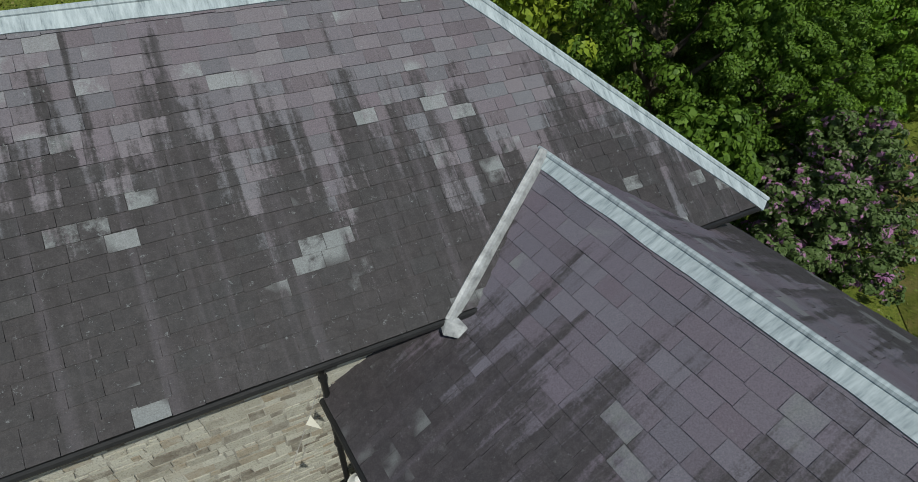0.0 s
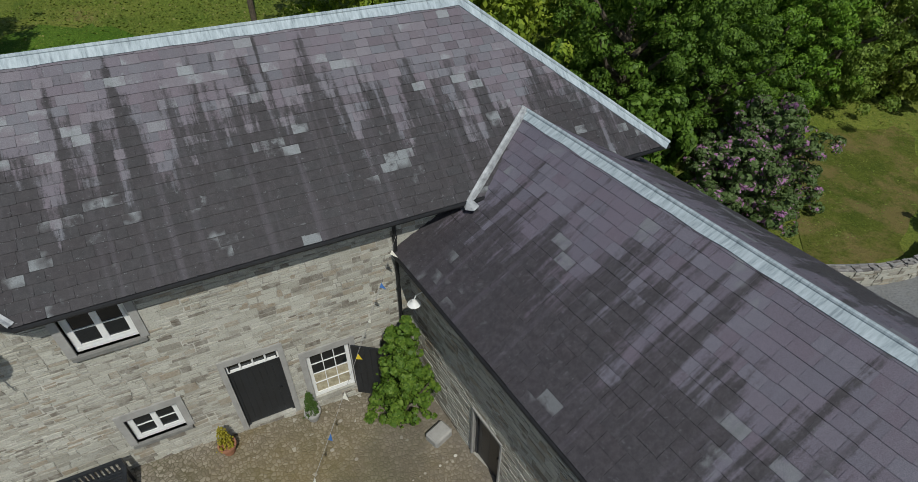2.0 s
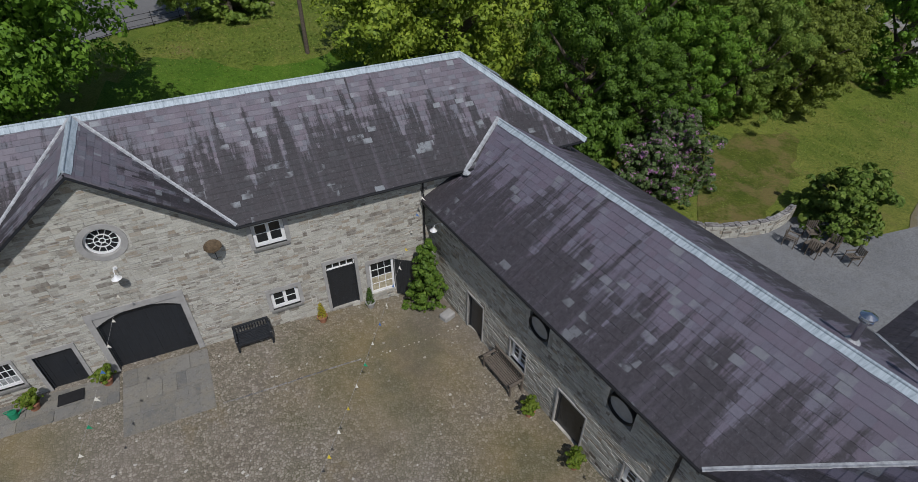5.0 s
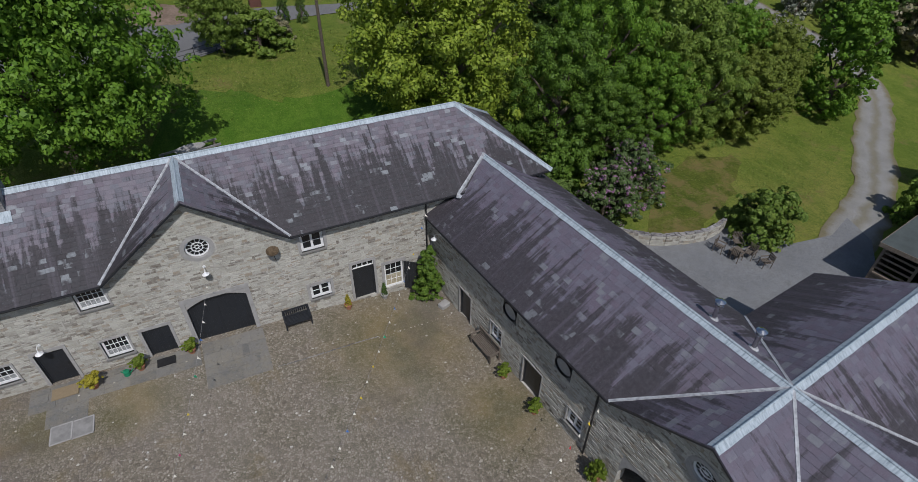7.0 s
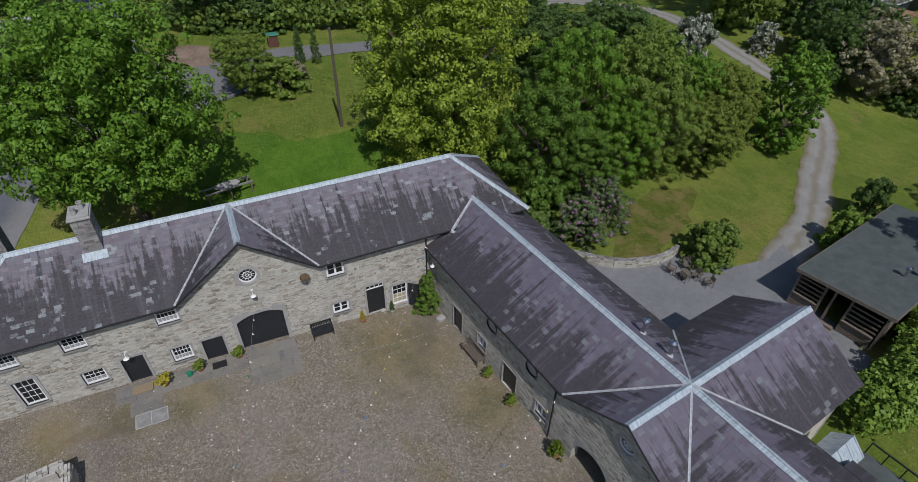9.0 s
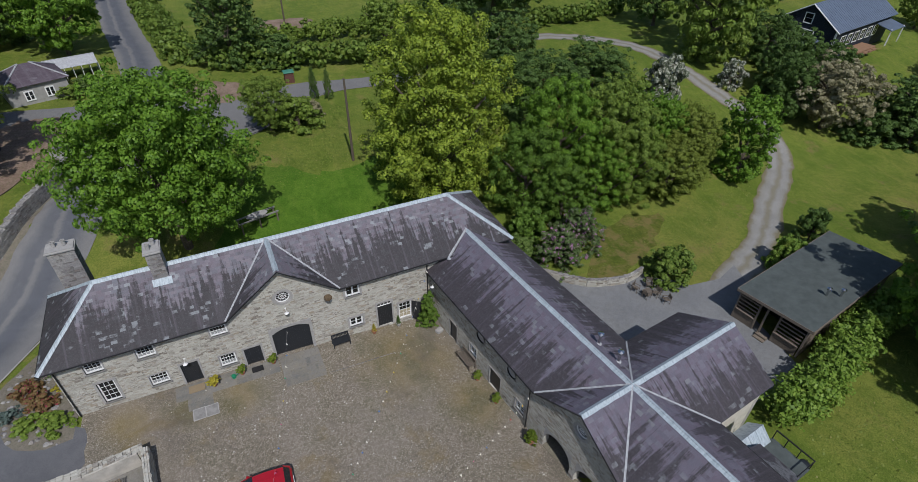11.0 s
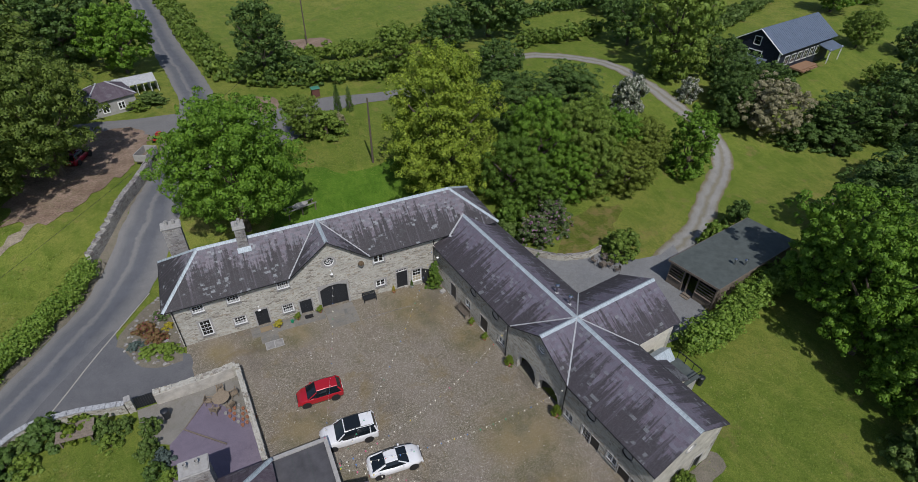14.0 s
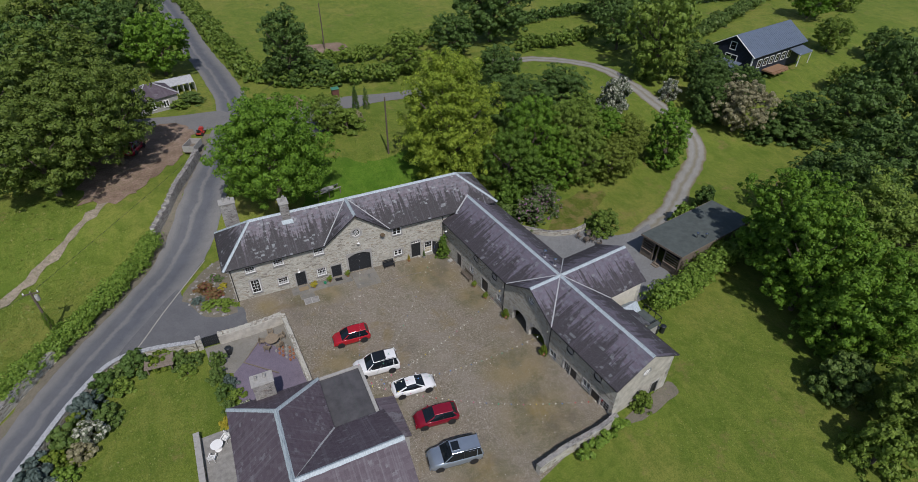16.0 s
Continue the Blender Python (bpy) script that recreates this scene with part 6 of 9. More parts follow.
plant("tree", 104.0, 8.0, 11.0, 6.0, "far2", F_DARK, "dark-green tree by the house lawn", turn=300)
plant("laurel", -0.68, -1.0, 3.75, 1.08, "laurel", F_LAUREL, "glossy green laurel bush in the courtyard corner", "shrub", 40)
for i, (x, y, h, r) in enumerate(((-21.0, 8.9, 1.6, 1.4), (-4.0, 9.6, 1.5, 1.8), (-9.0, 9.2, 1.3, 1.2))):
    plant("shrub", x, y, h, r, "bush2", F_HEDGE, "low green shrub behind the stables", "shrub", 40 * i)


def hedge(name, pts, w, h, mat, label, seed, per=260, leaf=0.11, even=False):
    """A hedge along a line, as one object."""
    r = random.Random(seed)
    lobes = []
    spread = 0.24 if even else 0.34
    for x, y in smooth_line(pts, 0.5 if even else 0.75):
        for j in range(4):
            s = r.uniform(0.9, 1.12) if even else r.uniform(0.6, 1.15)
            lobes.append((x + r.uniform(-spread, spread) * w, y + r.uniform(-spread, spread) * w, land(x, y) + h * (0.28 + 0.14 * j + r.uniform(-0.05, 0.08)), 0.36 * w * s, 0.36 * w * s, 0.30 * h * s))
    ow = empty(name, pose(0, 0, 0), label, "hedge")
    each = min(44000, 0.55 * per * len(lobes)) / len(lobes)
    for i in range(0, len(lobes), 16):
        run = lobes[i:i + 16]
        obj("clump", leaf_mesh("clump", run, int(each * len(run)), leaf, seed + i, mat, 0.94 if even else 0.84, asp=1.0, tight=0.26 if even else 0.2, per=11 if even else 62), ow)
    return ow


hedge("hedge", [(-53.0, -13.6), (-46.8, -6.0), (-42.8, -0.8), (-39.1, 4.3), (-35.8, 9.4), (-33.4, 13.2)], 2.3, 1.7, F_IVY, "trimmed green hedge along the road", 61, 300, 0.11, True)
hedge("hedge", [(-58.0, -24.0), (-52.5, -15.5), (-47.4, -8.6)], 1.5, 1.2, F_MID, "rough green hedge along the roadside", 62, 160)
hedge("ivy_hedge", [(17.6, -19.6), (20.5, -19.6), (24.5, -18.4), (29.0, -17.2), (34.0, -16.2)], 3.0, 3.0, F_IVY, "ivy-covered bank beside the shed", 63, 300, 0.13, True)
hedge("hedge", [(-13.6, 57.0), (-15.2, 66.0), (-17.2, 80.0), (-19.4, 98.0), (-22.0, 118.0), (-25.0, 140.0)], 5.0, 2.2, F_VERGE, "wide green hedge along the lane", 64, 160, 0.26)
hedge("hedge", [(-9.0, 54.0), (-2.0, 52.0), (5.0, 50.6), (11.0, 49.0)], 5.0, 3.4, F_VERGE, "tall bushy hedge behind the lane", 69, 200, 0.24)
hedge("hedge", [(-14.0, 60.0), (-2.0, 62.0), (14.0, 62.0), (28.0, 66.0)], 3.6, 3.2, F_MID, "thick hedge along the field", 65, 200, 0.2)
hedge("hedge", [(42.0, 52.0), (50.0, 51.0), (60.0, 53.0)], 3.6, 3.2, F_VERGE, "thick hedge at the bend of the drive", 70, 200, 0.26)
hedge("hedge", [(44.0, 66.0), (60.0, 70.0), (80.0, 70.0), (110.0, 66.0), (140.0, 64.0)], 4.0, 3.0, F_DARK, "dark hedge along the field", 66, 120, 0.24)
hedge("hedge", [(76.0, 40.0), (88.0, 45.0), (102.0, 51.0), (118.0, 58.0), (134.0, 64.0)], 4.0, 3.0, F_HEDGE, "rough hedge behind the timber house", 71, 160, 0.28)
hedge("hedge", [(50.0, 86.0), (80.0, 92.0), (120.0, 92.0)], 2.0, 1.6, F_MID, "far hedge across the green field", 67, 80, 0.24)


def flower_shrubs():
    """The planted border inside the garden wall and the bed by the end of the stables."""
    rows = (("shrub", -39.4, -9.8, 1.7, 1.5, F_BLUE, "blue-green shrub in the garden border"), ("shrub", -38.2, -7.6, 1.5, 1.3, F_DARK, "dark-green shrub in the garden border"),
            ("shrub", -41.0, -12.6, 1.5, 1.4, F_HEDGE, "green shrub in the garden border"), ("shrub", -39.2, -12.8, 1.4, 1.3, F_BLOSSOM, "white-flowering shrub in the garden border"),
            ("shrub", -38.0, -11.2, 1.2, 1.2, F_HEDGE, "green shrub in the garden border"), ("shrub", -42.6, -15.6, 1.6, 1.5, F_BLUE, "blue-green shrub in the garden border"),
            ("shrub", -41.6, -17.6, 1.2, 1.2, F_BLOSSOM, "cream-flowering shrub in the garden border"), ("shrub", -43.6, -19.0, 1.8, 1.8, F_HEDGE, "green shrub in the garden border"),
            ("shrub", -35.6, -5.9, 1.6, 1.5, F_DARK, "dark-green shrub by the garden wall"), ("shrub", -36.8, -8.2, 1.0, 1.0, F_MID, "green shrub in the garden border"),
            ("shrub", -31.6, -7.2, 1.7, 1.2, F_HEDGE, "green shrub by the garden gate"), ("shrub", -28.4, -8.6, 1.9, 1.0, F_HEDGE, "green climber by the patio"),
            ("shrub", -32.6, -6.4, 1.4, 1.2, F_MID, "green shrub by the garden gate"), ("shrub", -27.6, -11.6, 1.0, 1.0, F_BLUE, "green shrub by the patio"),
            ("shrub", -27.2, -13.4, 1.1, 1.0, F_MID, "green shrub by the patio"), ("shrub", -26.6, -15.2, 1.2, 1.1, F_BLOSSOM, "white-flowering shrub by the chimney"),
            ("shrub", -28.4, -16.0, 0.9, 0.8, F_GOLD, "golden shrub by the house corner"), ("heather", -28.6, 3.4, 0.7, 1.0, F_HEATH, "russet heather in the roadside bed"),
            ("heather", -27.6, 1.8, 0.6, 0.9, F_HEATH, "russet heather in the roadside bed"), ("heather", -28.4, 0.4, 0.5, 0.9, F_MID, "green cushion plant in the roadside bed"),
            ("heather", -26.8, -0.2, 0.6, 1.0, F_MID, "green cushion plant in the roadside bed"), ("heather", -27.2, 4.6, 0.7, 0.7, F_RHODO, "red-flowering plant in the roadside bed"),
            ("heather", -29.4, 1.6, 0.5, 0.7, F_BLUE, "grey-green cushion plant in the roadside bed"), ("shrub", -26.6, 3.2, 0.6, 0.7, F_GOLD, "golden cushion plant in the roadside bed"))
    for i, (nm, x, y, h, r, mat, label) in enumerate(rows):
        big = 1.35 if x < -35 or nm == "heather" else 1.0
        plant(nm, x, y, h * big, r * big, "tuft" if i % 2 else "tuft2", mat, label, "shrub", 47 * i, "garden shrubs")


flower_shrubs()
for i, (x, y, h, r, mat) in enumerate(((-37.2, -6.6, 1.3, 1.1, F_HEDGE), (-40.2, -11.0, 1.3, 1.1, F_BRIGHT), (-39.8, -14.4, 1.1, 1.2, F_PINK), (-41.4, -14.6, 1.3, 1.2, F_BRIGHT), (-40.6, -16.2, 1.0, 1.1, F_IVY),
                                       (-43.0, -17.4, 1.5, 1.3, F_BRIGHT), (-45.0, -21.0, 1.6, 1.6, F_HEDGE), (-42.8, -20.4, 1.2, 1.3, F_IVY), (-33.6, -6.6, 1.6, 1.1, F_BRIGHT), (-31.2, -8.6, 1.0, 0.9, F_MID),
                                       (-30.2, -7.4, 1.2, 0.8, F_HEDGE), (-28.6, -10.4, 1.3, 0.9, F_HEDGE), (-28.2, -12.6, 1.2, 0.9, F_DARK), (-28.0, -14.6, 1.1, 0.8, F_HEDGE))):
    plant("shrub", x, y, h * 1.2, r * 1.2, "tuft2" if i % 2 else "tuft", mat, "leafy shrub crowded into the garden border", "shrub", 71 * i, "garden shrubs")
patch("bare_bank", [(14.6, -1.8), (16.6, 0.6), (18.6, 2.8), (21.4, 4.0), (25.0, 4.4), (27.6, 3.2), (26.0, 1.2), (22.8, -0.8), (20.0, -2.2), (17.2, -2.9)], M_MOSSY, 0.03, "brown mossy worn grass on the bank", "grass", ragged=0.35)
def inside(x, y, poly):
    hit = False
    for (x0, y0), (x1, y1) in zip(poly, poly[1:] + poly[:1]):
        if (y0 > y) != (y1 > y) and x < x0 + (y - y0) * (x1 - x0) / (y1 - y0):
            hit = not hit
    return hit


M_BLADE = foliage("grass tufts", (0.085, 0.13, 0.016), (0.145, 0.198, 0.028), (0.205, 0.245, 0.045), (0.25, 0.235, 0.08), 0.06)


def tufts(name, poly, per, size, seed, label):
    """Tufts of grass blades strewn over a lawn."""
    r = random.Random(seed)
    xs, ys = [p[0] for p in poly], [p[1] for p in poly]
    n = int((max(xs) - min(xs)) * (max(ys) - min(ys)) * per)
    verts, faces = [], []
    for _ in range(n):
        x, y = r.uniform(min(xs), max(xs)), r.uniform(min(ys), max(ys))
        if not inside(x, y, poly):
            continue
        z, g, s = land(x, y), r.uniform(0, 6.283), size * r.uniform(0.5, 1.3)
        c, d = math.cos(g) * s, math.sin(g) * s
        i = len(verts)
        verts += [(x - c * 0.5, y - d * 0.5, z), (x + c * 0.5, y + d * 0.5, z), (x + c * 0.3 - d * 0.7, y + d * 0.3 + c * 0.7, z + s * 0.55), (x - c * 0.4 - d * 0.6, y - d * 0.4 + c * 0.6, z + s * 0.45)]
        faces.append((i, i + 1, i + 2, i + 3))
    tagged(obj(name, mesh_of(name, verts, faces, M_BLADE)), label, "grass", kind="stuff")


tufts("grass_tufts", [(12.0, -1.0), (16.0, -2.4), (20.0, -2.0), (24.0, -4.4), (30.0, -3.0), (40.0, 2.2), (47.0, 8.0), (40.0, 10.0), (24.0, 9.0), (14.0, 6.0)], 34, 0.085, 201, "uneven tufts of grass on the bank")
tufts("grass_tufts", [(-10.0, 18.4), (8.0, 18.4), (8.0, 34.0), (0.0, 36.0), (-8.0, 30.0), (-13.6, 23.0)], 26, 0.10, 202, "uneven tufts of grass on the lawn")
tufts("grass_tufts", [(12.0, -20.0), (18.0, -21.6), (34.0, -18.6), (42.0, -30.0), (30.0, -46.0), (8.0, -46.0), (5.6, -32.6), (9.0, -32.0)], 8, 0.11, 203, "uneven tufts of grass on the wide lawn")
tufts("grass_tufts", [(-64.0, -12.0), (-54.0, -9.0), (-46.0, 1.0), (-40.0, 9.6), (-35.0, 17.0), (-44.0, 14.0), (-64.0, 0.0)], 13, 0.16, 204, "uneven tufts of grass in the field")
tufts("grass_tufts", [(-64.0, 2.0), (-46.0, 14.0), (-38.0, 23.0), (-46.0, 24.0), (-66.0, 20.0)], 11, 0.16, 205, "uneven tufts of grass in the field")
tufts("grass_tufts", [(-38.0, -9.0), (-31.0, -9.0), (-29.2, -16.0), (-31.2, -17.0), (-31.4, -27.0), (-44.0, -27.0), (-40.0, -15.0)], 18, 0.11, 207, "mown tufts of grass on the garden lawn")
patch("long_grass", [(-20.0, 7.8), (-15.0, 14.0), (-11.0, 21.5), (-7.6, 22.4), (-4.6, 19.6), (-1.0, 20.4), (3.0, 21.0), (8.0, 19.0), (8.4, 9.0), (6.0, 7.8)], M_LONG, 0.03, "dark long grass behind the stables", "grass", ragged=0.75)
patch("flower_bed", [(-30.5, 1.7), (-30.9, 3.6), (-27.4, 8.0), (-25.6, 7.6), (-25.5, -0.4), (-26.4, -1.9), (-28.9, -1.3)], M_VERGE, 0.065, "stony planted bed at the end of the stables", "flower bed", ragged=0.12)
patch("patio", [(-27.2, -10.4), (-26.1, -9.3), (-24.2, -7.0), (-23.6, -7.4), (-20.9, -11.2), (-20.6, -16.2), (-23.6, -16.6), (-26.2, -16.4), (-27.2, -13.4)], M_PURPLE, 0.068, "purple slate-chipping patio", "patio", smooth=False)
patch("paving", [(-29.4, -5.9), (-21.2, -5.4), (-20.9, -11.6), (-24.4, -9.2), (-27.0, -10.4), (-29.0, -9.4)], M_TRACK, 0.055, "pale concrete and stone paving", "paving", smooth=False)
patch("terrace", [(-30.7, -16.6), (-28.3, -16.5), (-27.6, -24.0), (-30.4, -24.0)], M_FLAG, 0.05, "pale paved terrace beside the house", "paving", smooth=False)
patch("earth_bay", [(-14.6, 41.6), (-10.0, 40.8), (-7.6, 43.6), (-8.4, 47.4), (-12.6, 48.4), (-15.4, 45.6)], M_EARTH, 0.075, "bare pinkish earth beside the lane", "earth", ragged=0.3)
patch("bare_patch", [(-3.0, 71.0), (2.0, 69.5), (8.0, 71.0), (7.0, 75.0), (0.0, 75.5)], M_EARTH, 0.05, "bare earth patch round a pole", "earth", ragged=0.4)


# ---- garden walls ----
def free_wall(name, pts, h, w, label, seed, coping=M_FLAG, mats=None, cope=0.07, rough=0.0):
    """A free-standing rubble wall along a line, with a coping of single stones; rough: how uneven they lie."""
    rnd = random.Random(seed)
    mats = mats or M_STONES
    line = smooth_line(pts, 0.8)
    ow = empty(name, pose(0, 0, 0), label, "wall")
    v, f, cv, cf = [], [], [], []
    core_v, core_f = [], []
    for (x0, y0), (x1, y1) in zip(line, line[1:]):
        t = V((x1 - x0, y1 - y0, 0))
        ln = t.length
        t.normalize()
        nrm = V((t.y, -t.x, 0))
        zb = min(land(x0, y0), land(x1, y1))
        for sgn in (1, -1):
            fr = (V((x0, y0, zb)) + nrm * sgn * w / 2 if sgn > 0 else V((x1, y1, zb)) - nrm * w / 2, t * sgn, V((0, 0, 1)), nrm * sgn)
            slab(core_v, core_f, [(0, -0.3), (ln, -0.3), (ln, h), (0, h)], -w / 2, -0.02, fr)
            b = -0.1
            while b < h - 0.03:
                hh = min(rnd.uniform(0.08, 0.2), h - b)
                a = 0.0
                while a < ln - 0.02:
                    l = min(rnd.uniform(0.18, 0.5), ln - a)
                    slab(v, f, [(a + 0.008, b + 0.008), (a + l - 0.008, b + 0.008 + rnd.uniform(-0.01, 0.01)), (a + l - 0.008, b + hh - 0.008), (a + 0.008, b + hh - 0.008)], -0.03, rnd.uniform(-0.01, 0.03), fr)
                    a += l
                b += hh
        a = 0.0
        while a < ln - 0.05:
            l = min(rnd.uniform(0.3, 0.6) if not rough else rnd.uniform(0.16, 0.4), ln - a)
            jz = rnd.uniform(-0.01, 0.02)
            if rough:
                for f0, f1 in ((-0.5, -0.16), (-0.16, 0.2), (0.2, 0.5)):
                    d = [rnd.uniform(-0.04, 0.04) for _ in range(4)]
                    hi, tip = cope + rnd.uniform(-rough, rough), rnd.uniform(-0.12, 0.12)
                    slab(cv, cf, [(a + 0.008 + d[0] * 0.5, f0 * w + 0.01 + d[1] * 0.4), (a + l - 0.008, f0 * w + 0.01), (a + l - 0.008 + d[2] * 0.5, f1 * w - 0.01 + d[3] * 0.4), (a + 0.008, f1 * w - 0.01)], -0.02, lambda p, q: hi + tip * q, (V((x0, y0, zb + h)), t, V((-t.y, t.x, 0)), V((0, 0, 1))))
                a += l
                continue
            slab(cv, cf, [(a + 0.01, -w / 2 - 0.05), (a + l - 0.01, -w / 2 - 0.04), (a + l - 0.01, w / 2 + 0.05), (a + 0.01, w / 2 + 0.04)], 0.0, cope + jz, (V((x0, y0, zb + h)), t, V((-t.y, t.x, 0)), V((0, 0, 1))))
            a += l
    obj("core", mesh_of("core", core_v, core_f, M_MORTAR), ow)
    obj("stones", mesh_of("stones", v, f, mats), ow)["kind"] = "stuff"
    obj("coping", mesh_of("coping", cv, cf, coping), ow)
    return ow


free_wall("garden_wall", [(-53.0, -31.5), (-47.6, -21.6), (-43.7, -14.8), (-40.4, -8.9), (-37.4, -5.4), (-34.0, -5.0), (-30.0, -5.7)], 1.1, 0.4, "roadside garden wall with pale coping", 71, M_LEADPALE)
free_wall("garden_wall", [(-27.9, -5.6), (-24.6, -5.5), (-21.4, -5.1)], 1.25, 0.55, "thick rubble garden wall by the courtyard", 72, M_STONES, None, 0.07, 0.05)
face_ = empty("wall_render", pose(0, 0, 0), "cream limewashed inner face of the garden wall", "wall render")
for (x0, y0), (x1, y1) in (((-27.8, -5.92), (-24.6, -5.82)), ((-24.6, -5.82), (-21.7, -5.45))):
    ang, ln = math.degrees(math.atan2(y1 - y0, x1 - x0)), math.dist((x0, y0), (x1, y1))
    boxed("render_coat", 0, ln, -0.06, 0.04, -0.2, 1.2, M_OLDLIME, face_, "", pose(x0, y0, land(x0, y0), 0, 0, ang))
for (x0, y0), (x1, y1) in (((-24.25, -7.0), (-26.1, -9.35)), ((-26.1, -9.35), (-23.2, -12.1))):
    ang, ln = math.degrees(math.atan2(y1 - y0, x1 - x0)), math.dist((x0, y0), (x1, y1))
    ed_ = boxed("timber_edging", 0, ln, -0.04, 0.04, -0.02, 0.1, M_OLDWOOD, None, m=pose(x0, y0, land(x0, y0) + 0.06, 0, 0, ang))
    tagged(ed_, "weathered timber edging on the patio", "edging", "patio edging")
free_wall("garden_wall", [(-21.3, -5.2), (-21.0, -10.0), (-20.6, -16.4)], 1.25, 0.4, "rubble garden wall along the courtyard", 73, M_STONES, None, 0.07, 0.04)
free_wall("field_wall", [(-33.0, 14.4), (-30.8, 18.0), (-28.2, 23.6), (-26.2, 29.4)], 1.3, 0.6, "grey dry-stone field wall", 74, M_DSTONES, M_DSTONES, 0.12, 0.05)
free_wall("field_wall", [(-42.6, -1.7), (-44.4, -4.5), (-46.2, -7.4), (-49.4, -12.4)], 1.15, 0.5, "low rubble wall between field and road", 78, M_DSTONES, M_STONES, 0.1, 0.05)
free_wall("yard_wall", [(10.6, 0.9), (13.2, -1.8), (14.8, -2.9), (17.6, -3.6), (19.6, -3.2)], 0.8, 0.3, "low curved dry-stone retaining wall", 75, M_DSTONES, None, 0.05, 0.05)
free_wall("court_wall", [(3.5, -30.1), (1.0, -30.6), (-2.4, -30.9), (-5.6, -31.4)], 1.2, 0.45, "rubble wall closing the courtyard", 76, M_DSTONES, None, 0.07, 0.05)
hedge("ivy", [(3.4, -31.0), (0.6, -31.6), (-1.6, -31.9)], 1.1, 1.3, F_IVY, "ivy growing over the courtyard wall", 68, 200)
free_wall("gate_pier", [(-29.95, -5.75), (-29.45, -5.7)], 1.5, 0.5, "short stone gate pier by the wall", 77, M_CEMENT)
gate = empty("garden_gate", pose(-28.65, -5.66, land(-28.65, -5.66)), "black boarded garden gate under a slab", "gate")
for i in range(8):
    boxed("board", -0.72 + 0.18 * i, -0.55 + 0.18 * i, -0.03, 0.03, 0.05, 1.35, M_BLACK, gate)
for z in (0.3, 1.05):
    boxed("rail", -0.74, 0.74, 0.03, 0.07, z, z + 0.1, M_BLACK, gate)


# ---- the house below the courtyard ----
house = empty("slate_house", pose(0, 0, 0), "house with purple slate hipped roofs and pale lead hips", "house")
HX0, HX1, HYN, HR, HE_Z, HZ = -27.9, -20.1, -17.0, -24.0, 4.0, 7.6
hw = (HX1 - HX0) / 2
hp = math.atan2(HZ - HE_Z, hw)
hl = hw / math.cos(hp)
ch, sh = math.cos(hp), math.sin(hp)
hy = HYN - 4.7
np_ = math.atan2(HZ - HE_Z, 4.7)
slates(house, (V((HX0, 0, HE_Z)), V((0, -1, 0)), V((ch, 0, sh)), V((-sh, 0, ch))), [[(-HYN, 0), (44.0, 0), (44.0, hl), (-hy, hl)]], 0.36, 0.24, 81, label="purple slate slope streaked with pale runs")
slates(house, (V((HX1, 0, HE_Z)), V((0, 1, 0)), V((-ch, 0, sh)), V((sh, 0, ch))), [[(-44.0, 0), (HYN, 0), (hy, hl), (-44.0, hl)]], 0.36, 0.24, 82, label="purple slate slope")
slates(house, (V((0, HYN, HE_Z)), V((-1, 0, 0)), V((0, -math.cos(np_), math.sin(np_))), V((0, math.sin(np_), math.cos(np_)))), [[(-HX1, 0), (-HX0, 0), (-HR, 4.7 / math.cos(np_))]], 0.36, 0.24, 83)
EY, EH, EX = -27.9, 5.3, -15.8
ep = math.atan2(HZ - 0.1 - HE_Z, EH)
el = EH / math.cos(ep)
ce, se = math.cos(ep), math.sin(ep)
slates(house, (V((0, EY + EH, HE_Z)), V((-1, 0, 0)), V((0, -ce, se)), V((0, se, ce))), [[(-EX, 0), (-HX1 + 0.02, 0), (-HR, el), (-EX, el)]], 0.36, 0.24, 84)
slates(house, (V((0, EY - EH, HE_Z)), V((1, 0, 0)), V((0, ce, se)), V((0, -se, ce))), [[(HX1, 0), (EX, 0), (EX, el), (HR, el)]], 0.36, 0.24, 85)
lead(house, (HR, hy, HZ), (HR, -44.0, HZ), (-sh, 0, ch), (sh, 0, ch), 0.22, M_LEAD, label="pale lead ridge")
lead(house, (HR, hy, HZ), (HX0, HYN, HE_Z), (-sh, 0, ch), (0, math.sin(np_), math.cos(np_)), 0.2, M_LEAD, name="lead_hip")
lead(house, (HR, hy, HZ), (HX1, HYN, HE_Z), (sh, 0, ch), (0, math.sin(np_), math.cos(np_)), 0.2, M_LEAD, name="lead_hip")
lead(house, (HR + 0.1, EY, HZ - 0.1), (EX, EY, HZ - 0.1), (0, se, ce), (0, -se, ce), 0.26, M_LEAD, label="pale lead ridge")
lead(house, (HR, EY, HZ - 0.1), (HX1, EY + EH, HE_Z), (sh, 0, ch), (0, se, ce), 0.09, M_LEADPALE, 0, True, "lead_valley", "bright lead valley", 0.04)
